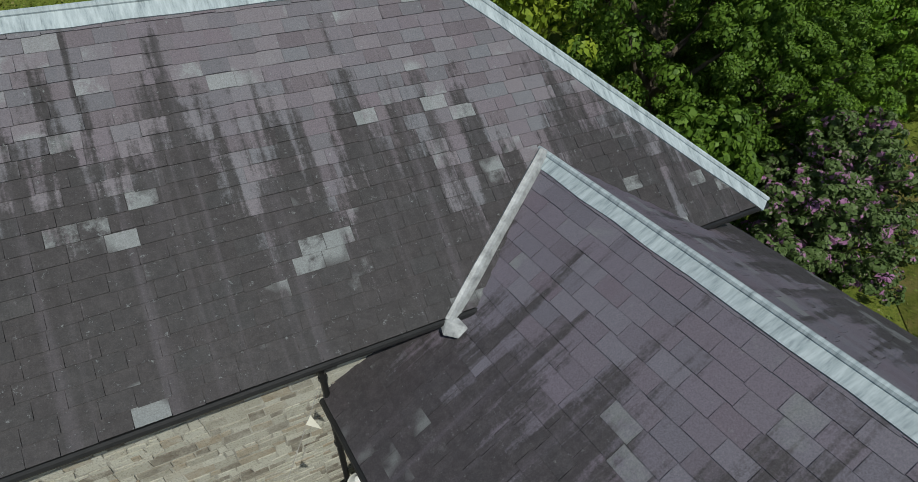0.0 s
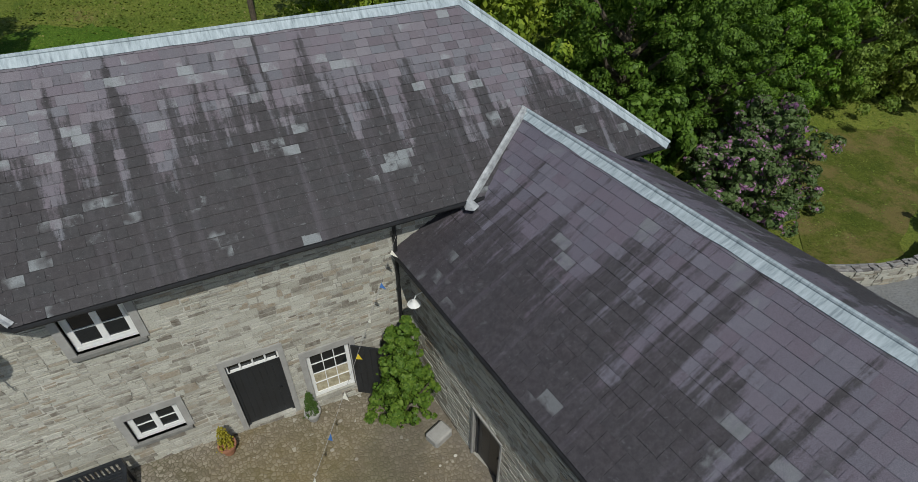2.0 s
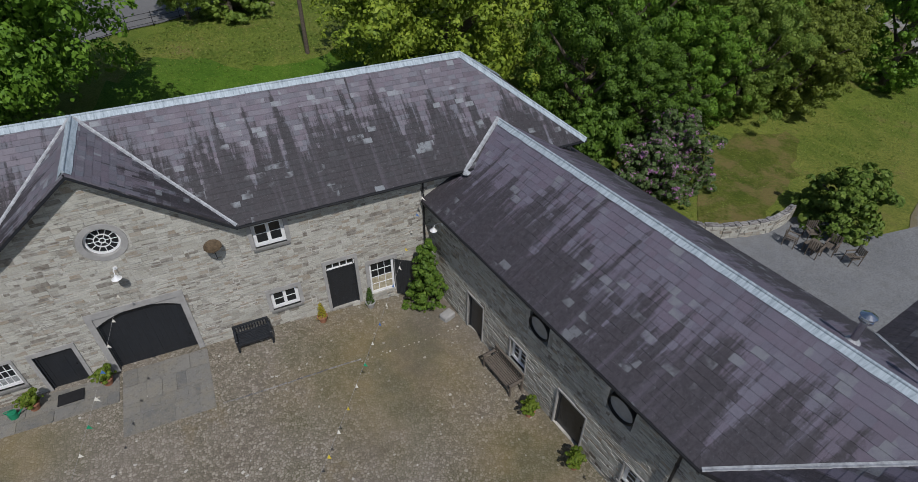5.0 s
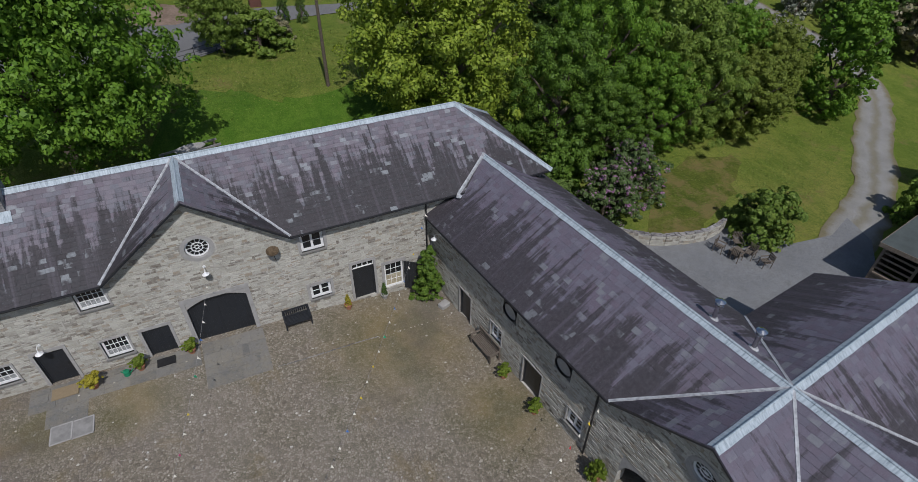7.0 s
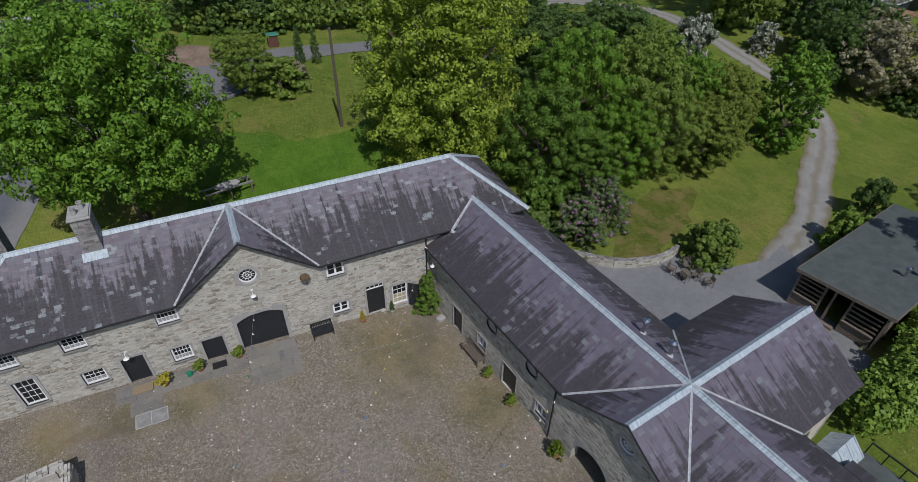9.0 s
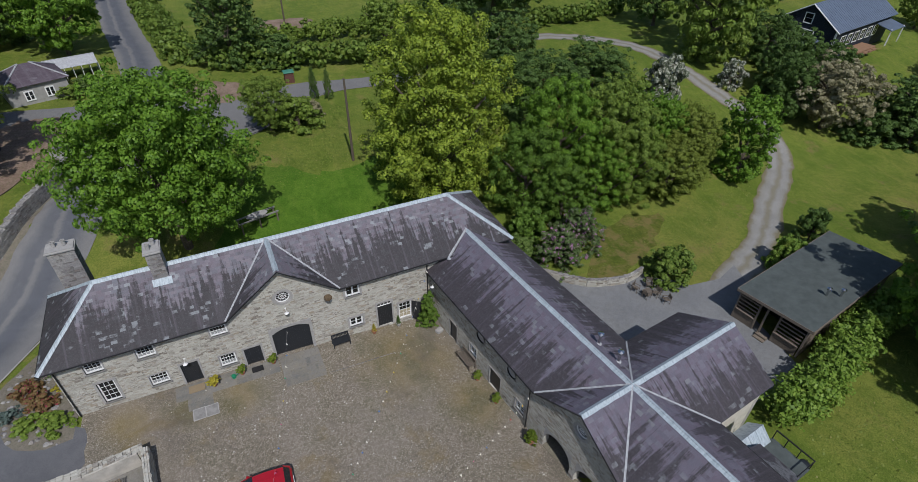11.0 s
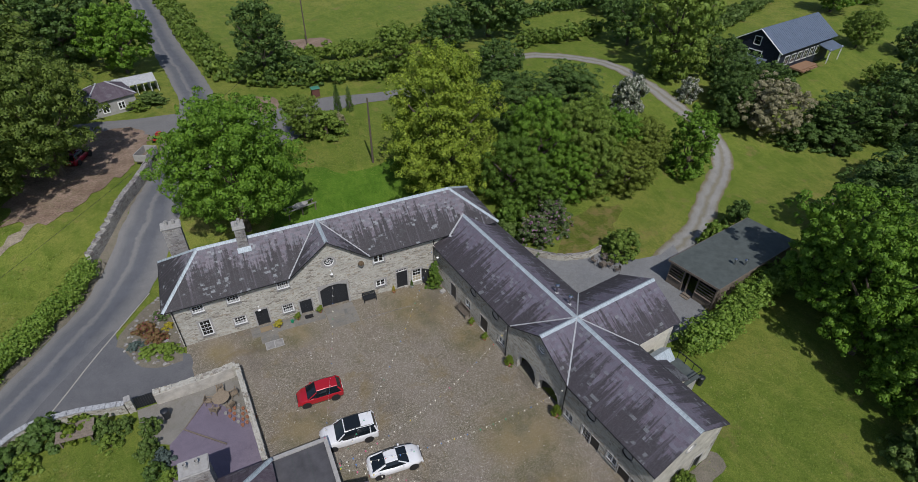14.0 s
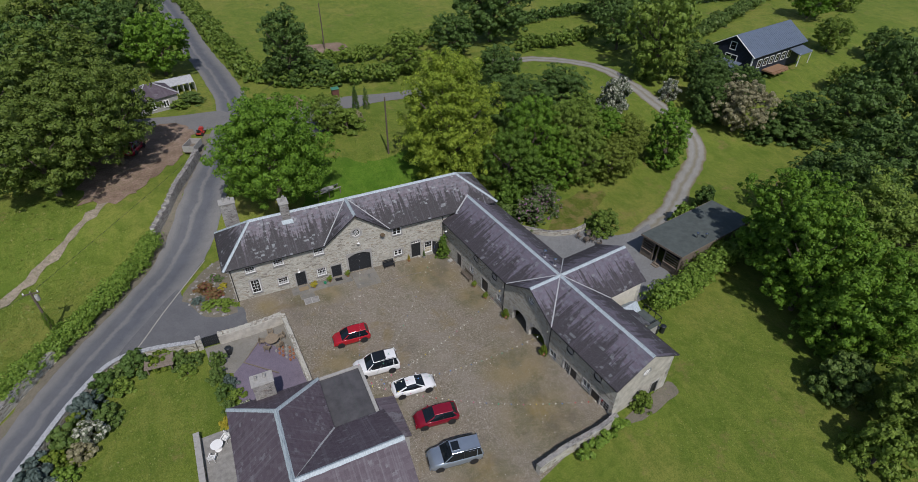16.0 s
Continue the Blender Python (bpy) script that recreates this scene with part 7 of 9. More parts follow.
for fr, poly in (((V((0, HYN - 0.35, 0)), V((-1, 0, 0)), V((0, 0, 1)), V((0, 1, 0))), [(-HX1 + 0.35, -0.5), (-HX0 - 0.35, -0.5), (-HX0 - 0.35, 3.95), (-HX1 + 0.35, 3.95)]),
                 ((V((HX0 + 0.35, 0, 0)), V((0, -1, 0)), V((0, 0, 1)), V((-1, 0, 0))), [(-HYN + 0.35, -0.5), (44.0, -0.5), (44.0, 3.95), (-HYN + 0.35, 3.95)]),
                 ((V((HX1 - 0.35, 0, 0)), V((0, 1, 0)), V((0, 0, 1)), V((1, 0, 0))), [(-44.0, -0.5), (HYN - 0.35, -0.5), (HYN - 0.35, 3.95), (-44.0, 3.95)]),
                 ((V((EX - 0.25, 0, 0)), V((0, 1, 0)), V((0, 0, 1)), V((1, 0, 0))), [(EY - EH + 0.3, -0.5), (EY + EH - 0.3, -0.5), (EY + EH - 0.3, HE_Z - 0.1), (EY, HZ - 0.25), (EY - EH + 0.3, HE_Z - 0.1)]),
                 ((V((0, EY + EH - 0.3, 0)), V((-1, 0, 0)), V((0, 0, 1)), V((0, 1, 0))), [(-EX + 0.25, -0.5), (-HX1 + 0.35, -0.5), (-HX1 + 0.35, 3.95), (-EX + 0.25, 3.95)])):
    stone_wall(house, "wall", fr, poly, [], 86, (M_STONE, M_STONES), label="rubble stone wall")
# flat-roofed room with a stone parapet
FX0, FX1, FY0, FY1 = -20.4, -16.1, -22.6, -16.5
part("flat_roof", box(bmesh.new(), FX0 + 0.05, FX1 - 0.3, FY0, FY1 - 0.3, 3.1, 3.3), plain("stained lead roof", (0.085, 0.083, 0.088), 0.6, var=0.35, scale=0.9), house, "dark flat roof with pale stains")
for q in ((FX0, FX1, FY1 - 0.3, FY1), (FX1 - 0.3, FX1, FY0, FY1 - 0.3)):
    part("parapet", box(bmesh.new(), *q, -0.5, 3.42, None, 0.02), M_CEMENT, house, "pale stone parapet")
for i in range(2):
    part("roof_seam", box(bmesh.new(), FX0 + 1.6 + 1.1 * i, FX0 + 1.63 + 1.1 * i, FY0, FY1 - 0.35, 3.3, 3.32), M_FELT, house)
lean = empty("porch", pose(-15.2, -22.8, land(-15.2, -22.8)), "low slate-roofed porch against the house", "porch")
box_m = Matrix.Rotation(radians(18), 4, "Y")
part("roof", box(bmesh.new(), -0.9, 0.9, -2.4, 2.0, -0.04, 0.06, Matrix.Translation((0, 0, 2.7)) @ box_m), M_HSLATES, lean, "purple slate roof")
part("wall", box(bmesh.new(), -0.8, 0.7, -2.2, 1.8, -0.3, 2.45), M_CEMENT, lean)
chimney(house, -25.4, -23.7, -17.6, -16.5, -0.3, 6.2, 87, [(-25.0, -17.0), (-24.3, -17.0)])

# ---- the timber shed ----
shed = empty("shed", pose(22.75, -10.8, -0.62, 0, 0, 9.0), "low timber shed with green felt roof and open front", "shed")
rf = Matrix.Translation((0, 0, 3.2)) @ Matrix.Rotation(radians(-2.5), 4, "X") @ Matrix.Rotation(radians(0.8), 4, "Y")
part("roof", box(bmesh.new(), -0.3, 14.2, -5.9, 0.2, 0.0, 0.1, rf, 0.0), M_FELT, shed, "dark green felted roof, flat and mossy")
for q in ((-0.34, -0.3, -5.9, 0.2), (-0.3, 14.2, 0.2, 0.24), (-0.3, 14.2, -5.94, -5.9)):
    part("fascia", box(bmesh.new(), *q, -0.14, 0.12, rf), M_OLDWOOD, shed)
for y in (0.0, -1.75, -2.35, -3.4, -5.5):
    boxed("post", 0.0, 0.14, y - 0.14, y, 0.0, 3.15, M_OLDWOOD, shed)
for y0, y1 in ((-1.75, -0.14), (-5.4, -3.4)):
    for i in range(5):
        boxed("board", 0.03, 0.07, y0, y1 - 0.0, 0.18 + 0.2 * i, 0.36 + 0.2 * i, M_OLDWOOD, shed)
    for i in range(4):
        boxed("slat", 0.03, 0.06, y0, y1, 1.5 + 0.36 * i, 1.62 + 0.36 * i, M_OLDWOOD, shed)
    boxed("sill_rail", -0.08, 0.16, y0, y1, 1.2, 1.28, M_OLDWOOD, shed, "pale timber rail")
for i in range(3):
    boxed("step", -1.0 + 0.3 * i, -0.7 + 0.3 * i, -3.3, -2.4, 0.0, 0.16 + 0.16 * i, M_OLDWOOD, shed, "wooden step")
boxed("wall", 0.2, 14.0, -0.12, 0.0, 0.0, 3.1, M_OLDWOOD, shed, "weathered board wall")
boxed("wall", 0.2, 14.0, -5.6, -5.48, 0.0, 2.8, M_OLDWOOD, shed)
boxed("wall", 13.9, 14.0, -5.5, -0.1, 0.0, 3.0, M_OLDWOOD, shed)
# near-black sheet added so that the shed's inside looks unlit
boxed("back_partition", 3.0, 3.1, -5.5, -0.1, 0.0, 3.0, M_UNLIT, shed)


def cowl(x, y, z, h, label, parent_m=None):
    """A steel flue with a capped terminal."""
    ob = empty("flue", pose(x, y, z) if parent_m is None else parent_m @ pose(x, y, z), label, "flue", "steel flues")
    part("pipe", tube(bmesh.new(), (0, 0, -0.3), (0, 0, h), 0.09, 0.09, 12), M_STEEL, ob)
    part("collar", lathe(bmesh.new(), [(0.2, 0.0), (0.18, 0.05), (0.1, 0.12)], 12), M_LEADPALE, ob)
    part("terminal", lathe(bmesh.new(), [(0.1, h), (0.17, h + 0.02), (0.17, h + 0.05), (0.13, h + 0.06), (0.13, h + 0.16), (0.2, h + 0.17), (0.2, h + 0.2), (0.06, h + 0.27)], 14), M_STEEL, ob, "capped steel terminal")
    return ob


WM = pose(0, 0, 0, 0, 0, TURN)
for uu in (13.6, 15.3):
    cowl(4.5, -uu, WE + (2 * WRX - WEX - 4.5) * math.tan(WB), 0.75, "stainless steel flue on the slate roof", WM)
SM = pose(22.75, -10.8, -0.62, 0, 0, 9.0)
cowl(4.6, -4.3, 3.2, 0.8, "stainless steel flue on the shed roof", SM)
cowl(5.4, -5.0, 3.2, 0.8, "stainless steel flue on the shed roof", SM)

# ---- low extension behind the wing ----
ext = empty("rear_extension", WM @ pose(7.2, -22.9, 0), "low rear extension with lead-roofed porch", "extension")
part("wall", box(bmesh.new(), 0.0, 1.9, -2.1, 0.0, -0.6, 3.3), M_RENDER, ext, "cream rendered wall")
part("wall", box(bmesh.new(), 0.0, 3.0, 0.05, 1.4, -0.6, 2.9), M_CEMENT, ext, "grey rendered wall")
part("wall", box(bmesh.new(), 1.9, 3.6, -2.2, 0.05, -0.6, 2.58), M_CEMENT, ext, "grey rendered wall")
part("roof", box(bmesh.new(), 0.0, 2.1, -2.4, 0.1, -0.05, 0.05, Matrix.Translation((0.25, 0, 4.36)) @ Matrix.Rotation(WB, 4, "Y")), M_WSLATES, ext, "dark slate lean-to roof")
part("balcony_floor", box(bmesh.new(), 1.85, 3.75, -2.35, 0.1, 2.58, 2.68), M_FELT, ext, "dark flat balcony floor")
bm = bmesh.new()
a = [bm.verts.new((x, y + 0.72, z)) for x in (0.2, 3.2) for y, z in ((-0.8, 2.9), (0.0, 3.65), (0.8, 2.9))]
for q in ((0, 1, 4, 3), (1, 2, 5, 4), (3, 4, 5), (2, 1, 0)):
    bm.faces.new([a[i] for i in q])
part("porch_roof", bm, M_LEAD, ext, "blue-grey lead gabled roof")
for i in range(5):
    part("lead_roll", tube(bmesh.new(), (0.3 + 0.7 * i, -0.08, 2.93), (0.3 + 0.7 * i, 0.72, 3.68), 0.03, 0.03, 6), M_LEAD, ext)
for y in (-2.3, -1.5, -0.7, 0.05):
    boxed("rail_post", 3.66, 3.71, y - 0.025, y + 0.025, 2.68, 3.5, M_IRON, ext)
boxed("rail", 3.65, 3.72, -2.33, 0.08, 3.46, 3.52, M_IRON, ext, "black iron rail")
boxed("rail", 1.9, 3.65, -2.33, -2.27, 3.46, 3.52, M_IRON, ext, "black iron rail")
for i, (x, y) in enumerate(((4.9, -1.4), (5.2, -0.7), (5.6, -1.7))):
    bn = empty("dustbin", WM @ pose(7.2 + x, -22.9 + y, land(13, -24)), "black plastic dustbin behind the wing", "dustbin", "dustbins")
    part("body", lathe(bmesh.new(), [(0.24, 0), (0.3, 0.85), (0.32, 0.9)], 14), M_BLACK, bn)
    part("lid", lathe(bmesh.new(), [(0.33, 0.9), (0.33, 0.95), (0.2, 1.02), (0.05, 1.04)], 14), M_BLACK, bn)

# ---- far timber house ----
M_BLUEBOARD = plain("dark blue boards", (0.022, 0.028, 0.045), 0.6, var=0.3, scale=3)
M_TIN = plain("blue-grey metal roof", (0.12, 0.15, 0.20), 0.4, var=0.15, scale=0.8)
M_DECK = plain("brown decking", (0.28, 0.17, 0.10), 0.8)
far = empty("timber_house", pose(75.4, 25.9, 3.6, 0, 0, 9.6), "dark blue timber house with blue-grey metal roof", "house")
FZ, FR, FD, FLN = 4.0, 7.0, 4.8, 18.8
fp = math.atan2(FR - FZ, FD)
F_S = (V((0, -FD, FZ)), V((1, 0, 0)), V((0, math.cos(fp), math.sin(fp))), V((0, -math.sin(fp), math.cos(fp))))
F_N = (V((0, FD, FZ)), V((-1, 0, 0)), V((0, -math.cos(fp), math.sin(fp))), V((0, math.sin(fp), math.cos(fp))))
fl = FD / math.cos(fp)
for fr, a0, a1 in ((F_S, -0.4, FLN + 0.4), (F_N, -FLN - 0.4, 0.4)):
    sl = part("roof_slope", fbox(bmesh.new(), fr, a0, a1, -0.35, fl, 0.0, 0.1), M_TIN, far, "blue-grey metal roof sheets")
    n = int((a1 - a0) / 0.6)
    for i in range(n):
        x = a0 + 0.6 * i + 0.3
        part("seam", fbox(bmesh.new(), fr, x - 0.02, x + 0.02, -0.35, fl, 0.1, 0.13), M_TIN, sl)
for sgn in (-1, 1):
    bm = bmesh.new()
    tube(bm, (-0.45, sgn * (FD + 0.3), FZ - 0.2), (-0.45, 0, FR + 0.02), 0.09, 0.09, 6)
    part("verge_board", bm, M_WHITE, far, "white verge board")
body = bmesh.new()
vs = [body.verts.new(p) for x in (0, FLN) for p in ((x, -FD + 0.35, -0.6), (x, FD - 0.35, -0.6), (x, FD - 0.35, FZ), (x, 0, FR - 0.1), (x, -FD + 0.35, FZ))]
for q in ((4, 3, 2, 1, 0), (5, 6, 7, 8, 9), (0, 1, 6, 5), (1, 2, 7, 6), (4, 0, 5, 9)):
    body.faces.new([vs[i] for i in q])
wl = part("wall", body, M_BLUEBOARD, far, "dark blue weatherboarded walls")
for i in range(24):
    z = 0.1 + 0.24 * i
    half = FD - 0.35 if z < FZ else max(0.2, (FD - 0.35) * (1 - (z - FZ) / (FR - FZ)))
    part("weatherboard", box(bmesh.new(), -0.03, 0.0, -half, half, z, z + 0.22), M_BLUEBOARD, wl)
    if z < FZ - 0.2:
        part("weatherboard", box(bmesh.new(), 0.0, FLN, -FD + 0.32, -FD + 0.35, z, z + 0.22), M_BLUEBOARD, wl)
W_END = (V((-0.04, 0, 0)), V((0, -1, 0)), V((0, 0, 1)), V((-1, 0, 0)))
S_SIDE = (V((0, -FD + 0.3, 0)), V((1, 0, 0)), V((0, 0, 1)), V((0, -1, 0)))
window(far, W_END, -1.4, 1.3, 1.7, 3.3, 2, 1, 1, "white wide window", False, -0.08)
window(far, W_END, -0.9, 0.5, 4.1, 5.7, 1, 1, 2, "white upper window", False, -0.08)
for i in range(6):
    window(far, S_SIDE, 2.2 + 2.2 * i, 3.7 + 2.2 * i, 1.2, 2.9, 1, 2, 2, "white window on the veranda side", False, -0.08)
boxed("corner_board", -0.1, 0.12, -FD + 0.2, -FD + 0.42, -0.5, FZ, M_WHITE, far, "pale corner board")
boxed("deck", 5.0, 11.0, -FD - 1.9, -FD + 0.3, 0.2, 0.5, M_DECK, far, "orange timber deck")
for i in range(4):
    boxed("deck_step", 5.4 + 1.4 * i, 6.5 + 1.4 * i, -FD - 2.3, -FD - 1.9, 0.0, 0.25, M_DECK, far)
part("porch_roof", box(bmesh.new(), 13.5, 18.5, -2.2, 0.4, -0.05, 0.06, Matrix.Translation((0, -FD - 0.2, 3.0)) @ Matrix.Rotation(radians(14), 4, "X")), M_TIN, far, "blue-grey porch roof")
for x in (13.8, 18.2):
    boxed("porch_post", x, x + 0.14, -FD - 2.2, -FD - 2.06, 0.0, 2.7, M_WHITE, far)
part("side_roof", box(bmesh.new(), -3.6, 0.2, -2.6, 3.4, -0.05, 0.08, Matrix.Translation((0, 0, 2.1)) @ Matrix.Rotation(radians(-14), 4, "Y")), M_TIN, far, "blue-grey lean-to roof")
boxed("side_wall", -3.2, 0.0, -2.3, 3.2, -0.8, 1.5, M_BLUEBOARD, far)

# ---- roadside cottage ----
cot = empty("cottage", pose(-31.3, 50.8, 4.2, 0, 0, 20.0), "small grey-walled cottage with grey slate hipped roof", "house")
for q in ((3.2, 2.6),):
    a, b = q
    boxed("wall", -a, a, -b, b, -0.4, 2.7, M_CEMENT, cot, "pale grey rendered walls")
    tp = math.atan2(1.7, b + 0.3)
    for i, (o, ex, ey, pol) in enumerate(((V((0, -b - 0.3, 2.65)), V((1, 0, 0)), V((0, math.cos(tp), math.sin(tp))), [(-a - 0.3, 0), (a + 0.3, 0), (0.6, (b + 0.3) / math.cos(tp)), (-0.6, (b + 0.3) / math.cos(tp))]),
                                        (V((0, b + 0.3, 2.65)), V((-1, 0, 0)), V((0, -math.cos(tp), math.sin(tp))), [(-a - 0.3, 0), (a + 0.3, 0), (0.6, (b + 0.3) / math.cos(tp)), (-0.6, (b + 0.3) / math.cos(tp))]),
                                        (V((a + 0.3, 0, 2.65)), V((0, 1, 0)), V((-math.cos(tp), 0, math.sin(tp))), [(-b - 0.3, 0), (b + 0.3, 0), (0, (b + 0.3) / math.cos(tp))]),
                                        (V((-a - 0.3, 0, 2.65)), V((0, -1, 0)), V((math.cos(tp), 0, math.sin(tp))), [(-b - 0.3, 0), (b + 0.3, 0), (0, (b + 0.3) / math.cos(tp))]))):
        slates(cot, (o, ex, ey, ex.cross(ey)), [pol], 0.5, 0.36, 90 + i)
    hip = [(V((sx * (a + 0.3), sy * (b + 0.3), 2.65)), V((sx * 0.6, 0, 4.35))) for sx in (-1, 1) for sy in (-1, 1)]
    for p0, p1 in hip:
        part("lead_hip", tube(bmesh.new(), p0 + V((0, 0, 0.05)), p1 + V((0, 0, 0.05)), 0.09, 0.09, 6), M_LEADPALE, cot)
CF = (V((0, -2.62, 0)), V((1, 0, 0)), V((0, 0, 1)), V((0, -1, 0)))
CEF = (V((3.22, 0, 0)), V((0, 1, 0)), V((0, 0, 1)), V((1, 0, 0)))
window(cot, CF, -1.6, -0.6, 0.8, 2.0, 2, 1, 2, "white cottage window", False, -0.06)
window(cot, CF, 0.6, 1.6, 0.8, 2.0, 2, 1, 2, "white cottage window", False, -0.06)
window(cot, CEF, -0.6, 0.6, 0.8, 2.0, 2, 1, 2, "white cottage window", False, -0.06)
glass = empty("greenhouse", pose(-27.6, 56.5, 4.3, 0, 0, 12.0), "white-framed greenhouse beside the cottage", "greenhouse")
for i in range(7):
    boxed("post", -3.0 + i, -2.95 + i, -1.5, 1.5, 0.0, 1.8, M_WHITE, glass)
for sgn in (-1, 1):
    part("glazing", box(bmesh.new(), -3.0, 3.0, -0.02, 1.8, 0, 0.02, Matrix.Translation((0, sgn * 1.5, 1.8)) @ Matrix.Rotation(radians(180 * (sgn > 0)), 4, "Z") @ Matrix.Rotation(radians(30), 4, "X")), M_LEADPALE, glass, "pale glass roof")
plant("shrub", -25.6, 50.6, 2.0, 2.6, "bush", F_HEDGE, "green hedge shrub by the cottage", "shrub", 20)
plant("shrub", -27.6, 49.0, 1.6, 1.8, "bush2", F_MID, "green hedge shrub by the cottage", "shrub", 120)


# ---- cars ----
def car_paint(name, col, metal=0.3):
    k = Nodes(name, 0.25, metal, 0.5)
    k.colour(k.mix(k.step(k.noise(3.0, 3), 0.3, 0.7), tuple(c * 0.92 for c in col), col))
    k.b.inputs["Coat Weight"].default_value = 0.6
    return k.m


P_RED, P_WINE = car_paint("red car paint", (0.42, 0.012, 0.022), 0.1), car_paint("dark red car paint", (0.25, 0.008, 0.025), 0.2)
P_WHITE, P_SILVER = car_paint("white car paint", (0.78, 0.78, 0.78), 0.0), car_paint("blue-silver car paint", (0.36, 0.42, 0.50), 0.6)
M_TYRE = plain("tyre rubber", (0.022, 0.022, 0.022), 0.8)
M_RIM = plain("alloy rim", (0.45, 0.45, 0.46), 0.35, 0.8)
M_LAMP = plain("headlamp glass", (0.65, 0.66, 0.68), 0.15)
M_TAIL = plain("tail lamp", (0.35, 0.01, 0.01), 0.2)
k = Nodes("tinted car glass", 0.05, spec=0.55)
k.colour((0.010, 0.014, 0.018))
M_CARGLASS = k.m
M_TRIM = plain("black car trim", (0.025, 0.025, 0.027), 0.5)


def loft(bm, rows, closed=True):
    """A skin over cross-sections with the same number of points."""
    rings = [[bm.verts.new(p) for p in row] for row in rows]
    for a, b in zip(rings, rings[1:]):
        n = len(a)
        for i in range(n):
            bm.faces.new((a[i], a[(i + 1) % n], b[(i + 1) % n], b[i]))
    bm.faces.new(rings[0][::-1])
    bm.faces.new(rings[-1])
    return bm


def car(name, x, y, turn, paint, L, W, deck, cabin, label, roof_mat=None, sunroof=None, rails=False, spare=False):
    """A car that faces its own +x. deck: rows of x, height of the bonnet or boot line, half width; cabin: rows of x, base height, roof height, half width at base and roof."""
    ob = empty(name, pose(x, y, land(x, y) + 0.05, 0, 0, turn), label, "car", "parked cars")
    bm = bmesh.new()
    rows = []
    for px, hz, w in deck:
        rows.append([(px, -w * 0.93, 0.22), (px, -w, 0.42), (px, -w, hz * 0.72), (px, -w * 0.96, hz - 0.06), (px, -w * 0.82, hz), (px, 0, hz + 0.025), (px, w * 0.82, hz), (px, w * 0.96, hz - 0.06), (px, w, hz * 0.72), (px, w, 0.42), (px, w * 0.93, 0.22)])
    part("body", loft(bm, rows), paint, ob, smooth=True)
    bm = bmesh.new()
    rows = []
    for px, z0, z1, w0, w1 in cabin:
        rows.append([(px, -w0, z0 - 0.05), (px, -(w0 * 0.55 + w1 * 0.45), z0 + (z1 - z0) * 0.5), (px, -w1, z1 - 0.05), (px, -w1 * 0.8, z1), (px, 0, z1 + 0.02), (px, w1 * 0.8, z1), (px, w1, z1 - 0.05), (px, (w0 * 0.55 + w1 * 0.45), z0 + (z1 - z0) * 0.5), (px, w0, z0 - 0.05)])
    part("cabin", loft(bm, rows), M_CARGLASS, ob, "dark tinted glass all round", smooth=False)
    c = cabin
    # roof panel over the glass
    top = []
    for px, z0, z1, w0, w1 in c[1:-1]:
        top.append([(px, -w1 - 0.012, z1 - 0.09), (px, -w1 * 0.82, z1 + 0.012), (px, 0, z1 + 0.034), (px, w1 * 0.82, z1 + 0.012), (px, w1 + 0.012, z1 - 0.09), (px, 0, z1 - 0.03)])
    part("roof", loft(bmesh.new(), top), roof_mat or paint, ob, smooth=False)
    for sgn in (-1, 1):
        def rail_pt(row, f):
            """A point of the cabin's side edge, from its base to its roof."""
            px, z0, z1, w0, w1 = row
            return V((px, sgn * (w0 + (w1 - w0) * f), z0 - 0.03 + (z1 - 0.06 - z0) * f))
        a0, a1 = rail_pt(c[-1], 0.0), rail_pt(c[-2], 1.0)
        part("front_pillar", tube(bmesh.new(), a0, a1, 0.05, 0.045, 6), paint, ob)
        a0, a1 = rail_pt(c[0], 0.0), rail_pt(c[1], 1.0)
        part("rear_pillar", tube(bmesh.new(), a0, a1, 0.085, 0.07, 6), paint, ob)
        midrow = c[2]
        part("door_pillar", tube(bmesh.new(), rail_pt(midrow, 0.0), rail_pt(midrow, 1.0), 0.035, 0.03, 6), M_TRIM, ob)
        if rails:
            part("rear_quarter_pillar", tube(bmesh.new(), rail_pt(c[1], 0.0) + V((0.35, 0, 0)), rail_pt(c[1], 1.0) + V((0.35, 0, 0)), 0.05, 0.045, 6), paint, ob)
        part("mirror", box(bmesh.new(), c[-2][0] + 0.25, c[-2][0] + 0.4, sgn * (W / 2 + 0.02) - 0.08, sgn * (W / 2 + 0.02) + 0.08, c[-1][1] + 0.02, c[-1][1] + 0.16, None, 0.03), paint, ob)
        fx, rx = deck[-1], deck[0]
        part("headlight", box(bmesh.new(), fx[0] - 0.28, fx[0] - 0.02, sgn * fx[2] * 0.72 - 0.16, sgn * fx[2] * 0.72 + 0.16, fx[1] - 0.16, fx[1] - 0.0, None, 0.03), M_LAMP, ob)
        part("tail_light", box(bmesh.new(), rx[0] - 0.02, rx[0] + 0.12, sgn * rx[2] * 0.85 - 0.1, sgn * rx[2] * 0.85 + 0.1, rx[1] - 0.28, rx[1] - 0.06, None, 0.02), M_TAIL, ob)
        if rails:
            part("roof_rail", tube(bmesh.new(), (c[1][0] + 0.1, sgn * c[1][4] * 0.86, c[1][2] + 0.06), (c[-2][0] - 0.1, sgn * c[1][4] * 0.86, c[-2][2] + 0.06), 0.025, 0.025, 6), M_TRIM, ob)
